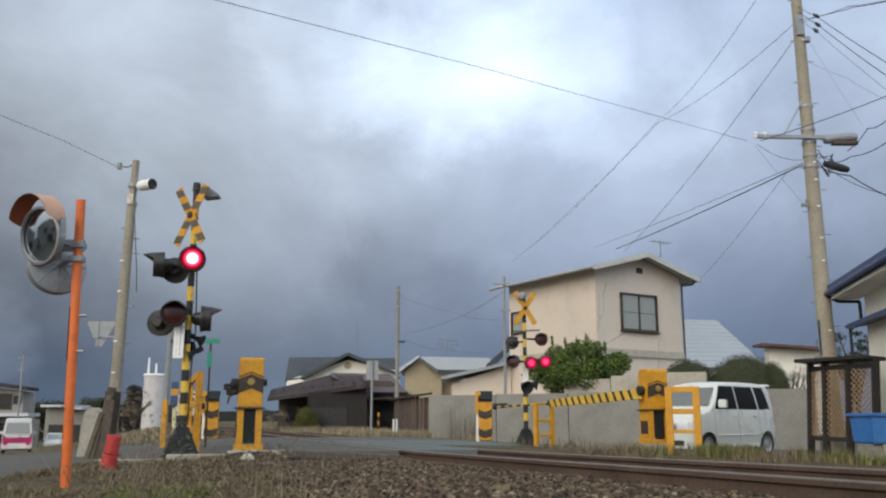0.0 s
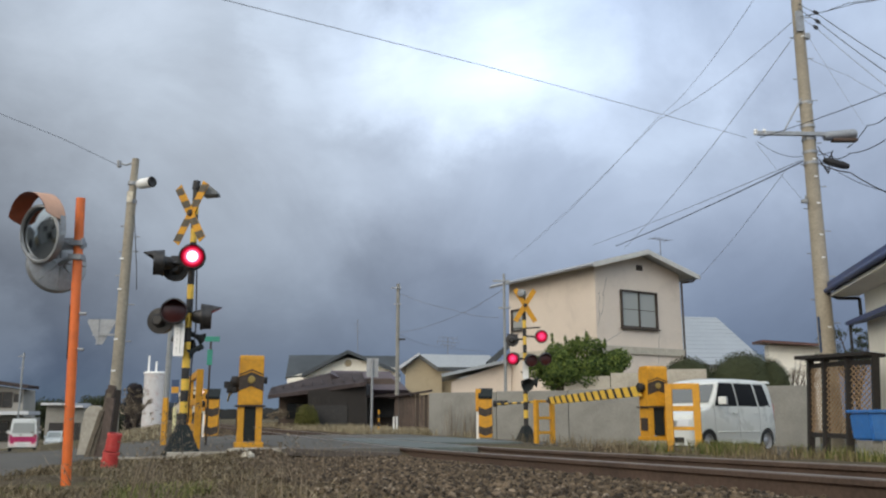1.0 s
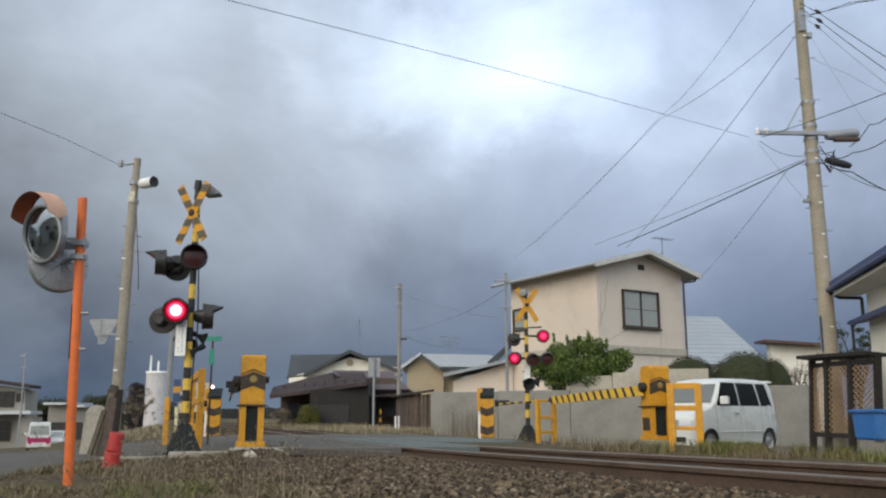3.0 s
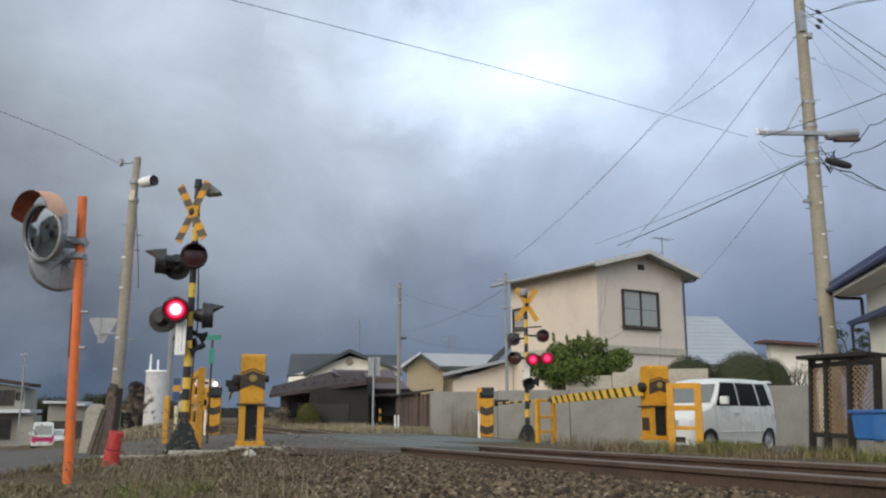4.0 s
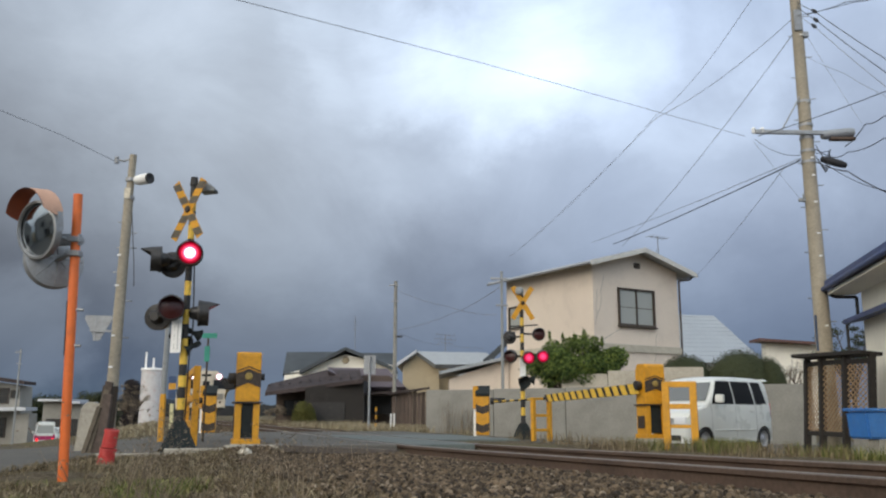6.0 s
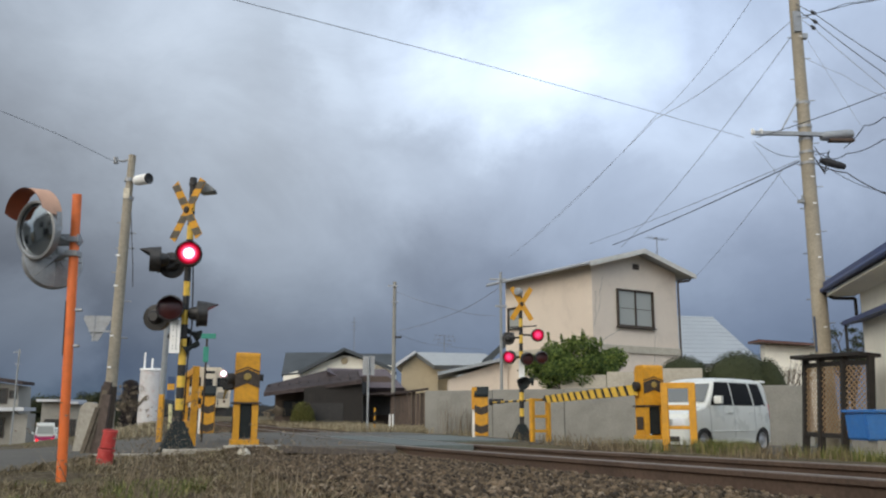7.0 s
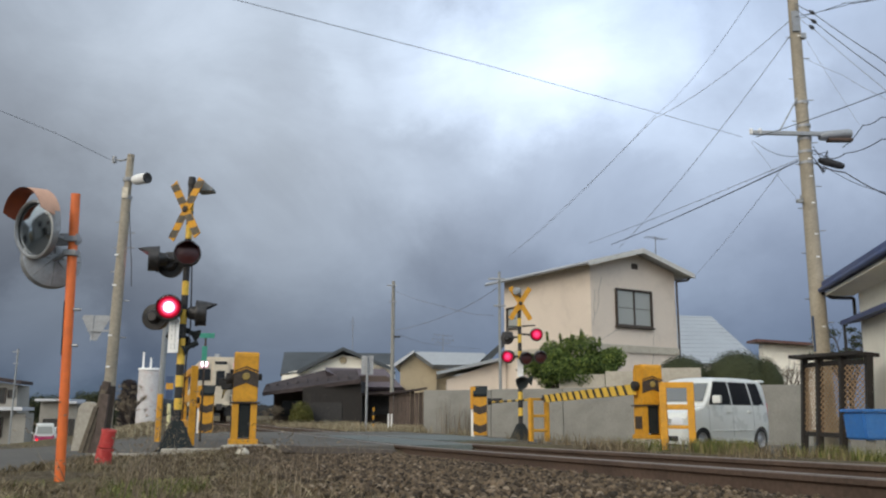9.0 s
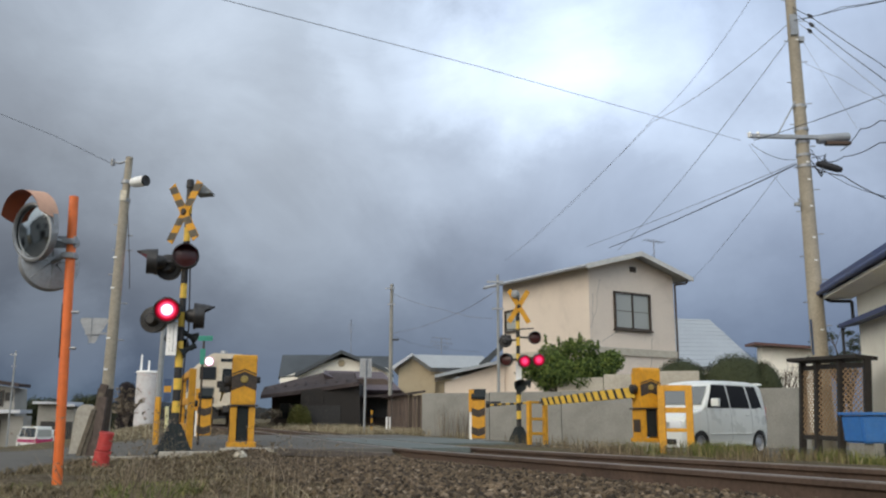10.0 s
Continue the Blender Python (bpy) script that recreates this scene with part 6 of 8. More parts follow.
        box(bm, (sx * (W / 2 - 0.27), f + 0.05, 0.70), (0.28, 0.12, 0.15), bevel=0.03)
        part("headlight", bm, "headlamp", v, "clear bright headlight", smooth=True)
        bm = bm_new()
        box(bm, (sx * (W / 2 - 0.13), r + 0.002, 0.92), (0.10, 0.05, 0.34), bevel=0.02)
        part("tail_light", bm, "red", v, "red tail light")
    bm = bm_new()
    for k in range(3):
        box(bm, (0, f - 0.002, 0.63 + k * 0.05), (0.62, 0.03, 0.026), bevel=0.006)
    part("grille", bm, "alloy", v, "bright barred grille")
    bm = bm_new()
    box(bm, (0, f + 0.01, 0.345), (0.95, 0.05, 0.11), bevel=0.02)
    part("lower_grille", bm, "black", v)
    bm = bm_new()
    box(bm, (0, f - 0.01, 0.48), (0.33, 0.012, 0.165), bevel=0.004)
    plate = part("number_plate", bm, "pale_yellow", v, "plain number plate")
    bm = bm_new()
    box(bm, (0, f - 0.018, 0.47), (0.22, 0.004, 0.07))
    part("plate_bar", bm, "grey_paint", plate)
    bm = bm_new()
    box(bm, (0, 0, 0.40), (W - 0.40, L - 0.34, 0.42))
    part("underside", bm, "black", v)
    for y in (ax_f, ax_r):
        for sx in (-1, 1):
            wheel(v, sx * (W / 2 - 0.10), y, 0.285, side=sx)
    return v


def make_kei_wagon(name, label, at, L=3.4, W=1.475, H=1.66, wheelbase=2.36, tail_van=False):
    """A small tall wagon; its nose points along -y, its length lies in y."""
    v = thing(name, label, "car", at)
    f, r = -L / 2, L / 2
    ax_f, ax_r = -wheelbase / 2 - 0.02, wheelbase / 2 - 0.02
    turn = Matrix.Rotation(radians(90), 4, "Z")
    belt = 1.06 if not tail_van else 1.0
    nose = 0.50 if not tail_van else 0.12
    # lower body: outline in (y, z) with wheel arches, drawn out across the width
    o = [(f + 0.03, 0.24)] + wheel_arch(ax_f, 0.34, 0.24) + wheel_arch(ax_r, 0.34, 0.24) + [(r - 0.03, 0.24), (r, 0.45), (r - 0.02, belt), (f + nose + 0.18, belt), (f + nose, belt - 0.05), (f + 0.12, 0.90), (f + 0.03, 0.78), (f, 0.45)]
    bm = bm_new()
    prism(bm, o, -W / 2, W / 2, Matrix.Rotation(radians(90), 4, "Z") @ Matrix.Scale(-1, 4, (0, 1, 0)))
    bmesh.ops.bevel(bm, geom=[e for e in bm.edges if abs(abs(e.verts[0].co.x) - W / 2) < 1e-4 and abs(abs(e.verts[1].co.x) - W / 2) < 1e-4], offset=0.045, segments=3, affect="EDGES")
    body = part("body", bm, "car_white", v, "white painted body", smooth=True)
    # greenhouse, narrowing towards the roof
    g = [(f + nose + 0.06, belt - 0.02), (r - 0.03, belt - 0.02), (r - 0.10, H - 0.05), (r - 0.2, H), (f + nose + 0.95, H), (f + nose + 0.72, H - 0.05)]
    if tail_van:
        g = [(f + nose + 0.02, belt - 0.02), (r - 0.03, belt - 0.02), (r - 0.08, H - 0.05), (r - 0.2, H), (f + nose + 0.7, H), (f + nose + 0.5, H - 0.05)]
    bm = bm_new()
    prism(bm, g, -W / 2 + 0.02, W / 2 - 0.02, Matrix.Rotation(radians(90), 4, "Z") @ Matrix.Scale(-1, 4, (0, 1, 0)))
    tuck = 0.10

    def inset(z):
        return 0.02 + tuck * max(0, (z - belt) / (H - belt))
    for q in bm.verts:
        q.co.x = math.copysign(W / 2 - inset(q.co.z), q.co.x)
    bmesh.ops.bevel(bm, geom=list(bm.edges), offset=0.03, segments=2, affect="EDGES")
    part("cabin", bm, "car_white", v, "white cabin and roof", smooth=True)

    def side_glass(outline, nm, mat="glass"):
        for sx in (-1, 1):
            bm = bm_new()
            vs = [bm.verts.new((sx * (W / 2 - inset(z) + 0.004), y, z)) for y, z in outline]
            bm.faces.new(vs)
            got = bmesh.ops.extrude_face_region(bm, geom=list(bm.faces))
            bmesh.ops.translate(bm, verts=[e for e in got["geom"] if isinstance(e, bmesh.types.BMVert)], vec=(-sx * 0.012, 0, 0))
            part(nm, bm, mat, v, "dark side window glass")
    top = H - 0.11
    a0 = f + nose + 0.28
    if not tail_van:
        side_glass([(a0, belt + 0.03), (a0 + 0.86, belt + 0.03), (a0 + 0.86, top), (a0 + 0.50, top), (a0 + 0.36, top - 0.05)], "door_window")
        side_glass([(a0 + 0.95, belt + 0.03), (a0 + 1.72, belt + 0.03), (a0 + 1.70, top), (a0 + 0.95, top)], "rear_door_window")
        side_glass([(a0 + 1.84, belt + 0.05), (r - 0.2, belt + 0.06), (r - 0.24, top), (a0 + 1.82, top)], "quarter_window")
    else:
        side_glass([(a0, belt + 0.03), (a0 + 0.8, belt + 0.03), (a0 + 0.8, top), (a0 + 0.3, top)], "door_window")
        side_glass([(a0 + 0.9, belt + 0.03), (r - 0.2, belt + 0.03), (r - 0.22, top), (a0 + 0.9, top)], "rear_window")
    # windscreen and tailgate glass
    bm = bm_new()
    (y0, z0), (y1, z1) = (g[0][0], belt + 0.04), (g[5][0], H - 0.1)
    y0 = g[0][0] + (g[5][0] - g[0][0]) * (z0 - belt + 0.02) / (g[5][1] - belt + 0.02)
    y1 = g[0][0] + (g[5][0] - g[0][0]) * (z1 - belt + 0.02) / (g[5][1] - belt + 0.02)
    vs = [bm.verts.new(q) for q in ((-W / 2 + 0.12, y0 - 0.008, z0), (W / 2 - 0.12, y0 - 0.008, z0), (W / 2 - 0.2, y1 - 0.008, z1), (-W / 2 + 0.2, y1 - 0.008, z1))]
    bm.faces.new(vs)
    part("windscreen", bm, "pane" if not tail_van else "glass", v, "grey windscreen")
    bm = bm_new()
    t = 0.07 / (H - 0.05 - belt)
    vs = [bm.verts.new(q) for q in ((-W / 2 + 0.14, r - 0.03 + 0.006, belt + 0.06), (W / 2 - 0.14, r - 0.03 + 0.006, belt + 0.06), (W / 2 - 0.2, r - 0.075, H - 0.16), (-W / 2 + 0.2, r - 0.075, H - 0.16))]
    bm.faces.new(vs)
    # the van's pale pane puts a whitish reflection into the glass colour
    part("tailgate_glass", bm, "pane" if tail_van else "glass", v)
    for y in (a0 + 0.0, a0 + 0.90, a0 + 1.78):
        bm = bm_new()
        for sx in (-1, 1):
            box(bm, (sx * (W / 2 - 0.0005), y, 0.62), (0.004, 0.009, 0.6))
        part("door_gap", bm, "grey_paint", v)
    bm = bm_new()
    for sx in (-1, 1):
        box(bm, (sx * (W / 2 + 0.006), (ax_f + ax_r) / 2, 0.33), (0.012, wheelbase - 0.68, 0.012))
        box(bm, (sx * (W / 2 + 0.004), (f + r) / 2 + 0.2, 0.60), (0.006, 2.2, 0.01))
    part("side_moulding", bm, "grey_paint", v)
    for sx in (-1, 1):
        for y in (a0 + 0.72, a0 + 1.60):
            bm = bm_new()
            box(bm, (sx * (W / 2 + 0.012), y, 0.84), (0.03, 0.17, 0.035), bevel=0.01)
            part("door_handle", bm, "car_white", v)
        bm = bm_new()
        box(bm, (sx * (W / 2 + 0.10), a0 + 0.16, belt + 0.08), (0.17, 0.09, 0.17), bevel=0.03)
        part("wing_mirror", bm, "car_white", v, "white wing mirror", smooth=True)
        bm = bm_new()
        box(bm, (sx * (W / 2 - 0.19), f + 0.035, 0.63), (0.30, 0.10, 0.17), bevel=0.03)
        part("headlight", bm, "alloy", v, "clear headlight", smooth=True)
        bm = bm_new()
        box(bm, (sx * (W / 2 - 0.10), r - 0.02, 0.80), (0.13, 0.06, 0.34), bevel=0.02)
        part("tail_light", bm, "red" if not tail_van else "magenta", v, "red tail light")
    bm = bm_new()
    for k in range(4):
        box(bm, (0, f + 0.035, 0.58 + k * 0.045), (0.72, 0.05, 0.022), bevel=0.006)
    part("grille", bm, "alloy", v, "bright barred grille")
    bm = bm_new()
    box(bm, (0, f + 0.01, 0.33), (1.0, 0.06, 0.12), bevel=0.02)
    part("lower_grille", bm, "black", v)
    bm = bm_new()
    box(bm, (0, f - 0.012, 0.47), (0.33, 0.012, 0.165), bevel=0.004)
    plate = part("number_plate", bm, "white" if tail_van else "pale_yellow", v, "plain number plate")
    bm = bm_new()
    box(bm, (0, f - 0.02, 0.46), (0.22, 0.004, 0.07))
    part("plate_bar", bm, "grey_paint", plate)
    bm = bm_new()
    box(bm, (0, 0, 0.30), (W - 0.36, L - 0.3, 0.2))
    part("underside", bm, "black", v)
    for y in (ax_f, ax_r):
        for sx in (-1, 1):
            wheel(v, sx * (W / 2 - 0.09), y, side=sx)
    if tail_van:
        bm = bm_new()
        box(bm, (0, r + 0.004, 0.72), (W - 0.1, 0.01, 0.3))
        part("tail_band", bm, "magenta", v, "broad magenta band across the tail")
        bm = bm_new()
        for sx in (-1, 1):
            box(bm, (sx * (W / 2 + 0.004), 0.1, 0.72), (0.008, L - 0.3, 0.26))
        part("side_band", bm, "magenta", v, "broad magenta side band")
        bm = bm_new()
        box(bm, (0, r + 0.03, 0.38), (W - 0.06, 0.08, 0.2), bevel=0.02)
        part("rear_bumper", bm, "car_white", v)
    return v


make_wagon("white_car", "small white tall wagon waiting at the lowered gate", pose(5.95, 19.4, -0.375, 0, 0, -49.0))
DELIVERY = make_kei_wagon("delivery_van", "small white van with a magenta band driving off", pose(-25, 50, -1.4), H=1.88, wheelbase=2.2, tail_van=True)


# ---- poles and wires ----
def wire(bm, pts, r, sag=0.0, steps=10):
    """One continuous tube through the points, hanging a little between them."""
    pts = [Vector(p) for p in pts]
    line = [pts[0]]
    for a, b in zip(pts, pts[1:]):
        line += [a.lerp(b, k / steps) - Vector((0, 0, sag * 4 * (k / steps) * (1 - k / steps))) for k in range(1, steps + 1)]
    side = (line[-1] - line[0]).cross(Vector((0, 0, 1))).normalized()
    rings = [[bm.verts.new(q + side * r * math.cos(a) + Vector((0, 0, r * math.sin(a)))) for a in (0, 1.257, 2.513, 3.77, 5.027)] for q in line]
    for p, q in zip(rings, rings[1:]):
        for i in range(5):
            bm.faces.new((p[i], p[(i + 1) % 5], q[(i + 1) % 5], q[i]))


def make_wire(pts, r=0.01, sag=0.0, mat="wire", label="thin overhead wire strung from pole to pole"):
    bm = bm_new()
    wire(bm, pts, r * 0.75, sag)
    return solid("overhead_wire", bm, mat, label, "overhead wire", group="overhead wires")


def make_main_pole():
    p = thing("utility_pole", "tall tapered concrete utility pole with a steel crossarm", "utility pole", pose(8.14, 18.0, -0.3), group="utility poles")
    bm = bm_new()
    rod(bm, (0, 0, -0.2), (-0.02, 0, 11.6), 0.185, 0.105, 24)
    part("shaft", bm, "pole", p, "tapered concrete shaft", smooth=True)
    rnd = random.Random(2)
    for k in range(17):
        bm = bm_new()
        z = 2.2 + k * 0.5
        s = 1 if k % 2 else -1
        r = 0.18 - 0.0069 * z
        rod(bm, (s * r * 0.8, 0, z), (s * (r + 0.13), -0.03, z), 0.011, seg=6)
        part("step_peg", bm, "galv", p)
    for k, z in enumerate((2.6, 3.4, 4.1, 4.6, 5.3, 5.9, 6.3, 7.6, 9.2)):
        bm = bm_new()
        box(bm, (0.01, -0.185 + 0.0069 * z, z), (0.07, 0.012, 0.03))
        part("tag", bm, "white", p, "small pale tag")
    bm = bm_new()
    box(bm, (-0.165, -0.07, 2.45), (0.06, 0.012, 0.75), pose(0, 0, 0), bevel=0.005)
    part("blue_plate", bm, "blue_sign", p, "narrow blue plate")
    for z in (6.45, 6.75, 7.05, 7.6, 6.2):
        bm = bm_new()
        rod(bm, (-0.01, 0, z), (-0.01, 0, z + 0.06), 0.19 - 0.0069 * z + 0.012, seg=20)
        part("band", bm, "galv", p)
    bm = bm_new()
    box(bm, (-0.42, -0.16, 6.86), (1.75, 0.08, 0.085), pose(0, 0, 0, 0, 0.8, 0), bevel=0.008)
    arm = part("crossarm", bm, "galv", p, "grey steel crossarm")
    for x in (-1.24, -1.05):
        bm = bm_new()
        lathe(bm, [(0, -0.07), (0.035, -0.06), (0.05, -0.02), (0.035, 0.0), (0.05, 0.03), (0.03, 0.07), (0, 0.07)], 12, pose(x, -0.16, 6.9, 90, 0, 0))
        part("insulator", bm, "white", arm, "white pin insulator", smooth=True)
    bm = bm_new()
    rod(bm, (-0.62, -0.12, 6.9), (-0.05, -0.05, 7.85), 0.016)
    part("brace", bm, "galv", p)
    bm = bm_new()
    lathe(bm, [(0, 0.36), (0.09, 0.34), (0.105, 0.25), (0.105, -0.3), (0.085, -0.36), (0, -0.37)], 20, pose(0.62, -0.12, 6.85, -5, 0, 88))
    part("lamp_body", bm, "galv", p, "grey tubular street lamp", smooth=True)
    bm = bm_new()
    box(bm, (0.72, -0.12, 6.73), (0.55, 0.15, 0.07), bevel=0.02)
    part("lamp_glass", bm, "rail", p, "rusty lamp underside")
    bm = bm_new()
    rod(bm, (0.05, -0.1, 6.9), (0.3, -0.12, 6.86), 0.03)
    part("lamp_arm", bm, "galv", p)
    bm = bm_new()
    lathe(bm, [(0, 0.3), (0.06, 0.27), (0.085, 0.15), (0.085, -0.15), (0.06, -0.27), (0, -0.3)], 14, pose(0.52, -0.05, 6.22, 17, 0, 86))
    part("cable_splice", bm, "cable", p, "black cable splice case", smooth=True)
    bm = bm_new()
    for k in range(3):
        pts = [(0.12, -0.1, 6.6 - 0.1 * k), (0.3 + 0.05 * k, -0.12, 6.25 + 0.1 * k), (0.45, -0.1, 6.5 - 0.15 * k), (0.3, -0.1, 6.05 - 0.04 * k), (0.1, -0.1, 6.35)]
        path_rod(bm, pts, 0.009, 5)
    part("cable_loop", bm, "cable", p, "tangle of cable loops")
    bm = bm_new()
    box(bm, (-0.27, -0.1, 5.34), (0.14, 0.08, 0.07), bevel=0.02)
    rod(bm, (-0.22, -0.08, 5.30), (-0.22, -0.08, 5.48), 0.022)
    rod(bm, (-0.3, -0.05, 5.38), (-0.05, 0, 5.42), 0.018)
    part("clamp", bm, "grey_paint", p, "grey service clamp")
    bm = bm_new()
    box(bm, (-0.05, -0.13, 9.55), (0.16, 0.06, 0.5), bevel=0.01)
    box(bm, (0.1, -0.1, 9.2), (0.12, 0.12, 0.12), bevel=0.01)
    part("top_hardware", bm, "galv", p)
    return p


make_main_pole()


def make_distant_poles():
    for px_, h, r, y, z0, lab in ((-2.51, 7.79, 0.12, 47.0, -0.4, "grey concrete pole beside the dark house"), (2.04, 5.15, 0.055, 28.0, -0.3, "thin grey steel pole by the beige house"), (-32.46, 5.36, 0.08, 66.0, -2.0, "thin pole beside the downhill lane")):
        p = thing("utility_pole", lab, "utility pole", pose(px_, y, z0), group="utility poles")
        bm = bm_new()
        rod(bm, (0, 0, -0.2), (0, 0, h - z0), r, r * 0.8, 14)
        part("shaft", bm, "concrete" if r > 0.1 else "grey_paint", p, smooth=True)
        for k, w in enumerate((0.55, 0.4)):
            bm = bm_new()
            box(bm, (-0.1 + 0.1 * k, -r, h - z0 - 0.25 - 0.9 * k), (w, 0.06, 0.06))
            part("crossarm", bm, "galv", p)
        bm = bm_new()
        box(bm, (0.25, -r, (h - z0) * 0.62), (0.35, 0.1, 0.1), bevel=0.02)
        part("fitting", bm, "cable", p)


make_distant_poles()


def make_board_sign():
    s = thing("road_sign", "grey back of a road sign on a pole by the verge", "road sign", pose(-2.48, 30, -0.15))
    bm = bm_new()
    rod(bm, (0, 0, -0.1), (0, 0, 2.6), 0.04)
    part("pole", bm, "galv", s, smooth=True)
    for x in (-0.11, 0.11):
        bm = bm_new()
        box(bm, (x, 0.05, 2.3), (0.2, 0.02, 0.66), bevel=0.006)
        part("plate", bm, "galv", s, "grey sign plate")
    for x, h, mat in ((0.22, 0.72, "yellow"), (0.75, 0.62, "white"), (0.86, 0.62, "white")):
        m = thing("marker_post", "slim marker post in the verge grass", "marker post", pose(-2.48 + x, 30.4, -0.15))
        bm = bm_new()
        if mat == "yellow":
            for k in range(6):
                bm2 = bm_new()
                rod(bm2, (0, 0, k * 0.14), (0, 0, k * 0.14 + 0.14), 0.035)
                part("band", bm2, "yellow" if k % 2 else "black", m)
            bm.free()
        else:
            rod(bm, (0, 0, -0.05), (0, 0, h), 0.03)
            part("post", bm, mat, m)


make_board_sign()

make_wire([(6.76, 18.00, 6.53), (0.67, 12.50, 5.84), (-2.59, 9.30, 5.29), (-4.54, 7.00, 4.71)], 0.0065)
make_wire([(-4.53, 11.50, 3.89), (-4.89, 10.40, 3.94), (-5.43, 8.80, 3.92)], 0.005)
make_wire([(8.05, 18.00, 9.02), (7.59, 34.80, 7.38)], 0.011, 0.25)
make_wire([(8.05, 18.00, 9.36), (6.95, 26.00, 9.86), (4.76, 58.00, 11.22)], 0.01, 0.2)
make_wire([(6.56, 16.00, 9.12), (8.02, 30.00, 11.42), (5.96, 60.00, 12.42)], 0.008, 0.3)
make_wire([(7.95, 18.00, 5.98), (7.18, 34.50, 7.42)], 0.02, 0.06, "cable", "thick black service cable to the house roof")
make_wire([(7.95, 18.00, 6.02), (6.69, 37.00, 7.98)], 0.011, 0.05)
make_wire([(7.05, 18.00, 6.53), (8.02, 14.50, 6.19), (8.27, 13.00, 6.01)], 0.012, 0.03, "cable")
make_wire([(6.98, 18.00, 6.45), (7.91, 17.90, 6.06)], 0.009, 0.12, "cable")
make_wire([(8.58, 18.00, 6.06), (8.77, 17.50, 6.01), (8.48, 15.50, 5.65), (8.16, 13.00, 5.11)], 0.014, 0.06, "cable")
make_wire([(8.97, 18.00, 6.30), (8.94, 17.00, 6.47), (8.80, 16.00, 6.28), (8.19, 13.00, 5.35)], 0.014, 0.05, "cable")
make_wire([(8.20, 18.00, 6.00), (8.68, 17.40, 5.55), (8.64, 15.40, 4.45)], 0.02, 0.05, "cable", "thick black cable running off the pole")
make_wire([(8.56, 17.80, 5.72), (8.65, 15.40, 4.54)], 0.01, 0.1, "cable")
make_wire([(8.14, 18.00, 9.78), (7.84, 16.50, 8.77), (7.52, 13.50, 6.41), (7.55, 12.50, 5.51)], 0.012, 0.02, "cable")
make_wire([(8.13, 18.00, 9.67), (7.86, 16.50, 8.57), (7.50, 13.50, 6.17), (7.52, 12.50, 5.25)], 0.012, 0.02, "cable")
make_wire([(8.12, 18.00, 9.50), (7.95, 16.80, 8.58), (7.47, 13.50, 5.92), (7.49, 12.50, 4.97)], 0.009, 0.02, "wire")
make_wire([(8.11, 18.00, 9.42), (7.88, 15.00, 8.20), (7.66, 13.00, 7.35)], 0.01, 0.02, "cable")
make_wire([(8.14, 18.00, 8.49), (7.85, 15.50, 6.96), (7.45, 13.50, 5.74), (7.50, 12.50, 5.00)], 0.006, 0.02, "wire")


def make_strain_insulators():
    """Small black strain insulators where the wires leave the pole."""
    for a, b in (((7.84, 16.50, 8.77), (7.52, 13.50, 6.41)), ((7.86, 16.50, 8.57), (7.50, 13.50, 6.17)), ((7.95, 16.80, 8.58), (7.47, 13.50, 5.92))):
        a, b = Vector(a), Vector(b)
        d = (b - a).normalized()
        g = thing("strain_insulator", "small black strain insulator on an overhead wire", "insulator", group="strain insulators")
        bm = bm_new()
        rod(bm, a - d * 0.16, a + d * 0.12, 0.028, 0.02, 10)
        part("body", bm, "cable", g, smooth=True)
        bm = bm_new()
        rod(bm, a - d * 0.03, a + d * 0.05, 0.04, 0.036, 12)
        part("shed", bm, "cable", g, smooth=True)


make_strain_insulators()
make_wire([(8.34, 18.00, 8.90), (8.86, 17.00, 6.49)], 0.009, 0.02)
make_wire([(8.39, 18.00, 9.46), (8.27, 16.00, 8.73), (7.67, 13.00, 7.35)], 0.011, 0.02, "cable")
make_wire([(-2.56, 47.00, 7.31), (0.44, 41.00, 5.59), (2.36, 36.00, 4.62)], 0.014, 0.1)
make_wire([(-2.54, 47.00, 5.03), (0.43, 40.00, 5.09), (2.12, 28.10, 4.73)], 0.014, 0.1)
make_wire([(-2.51, 47.00, 4.97), (-0.83, 52.00, 4.76), (2.93, 58.00, 4.88)], 0.014, 0.05)
make_wire([(11.35, 37.00, 6.55), (7.62, 18.10, 5.83)], 0.008, 0.1)
make_wire([(6.93, 18.00, 6.43), (7.83, 17.95, 5.12)], 0.007, 0.02)


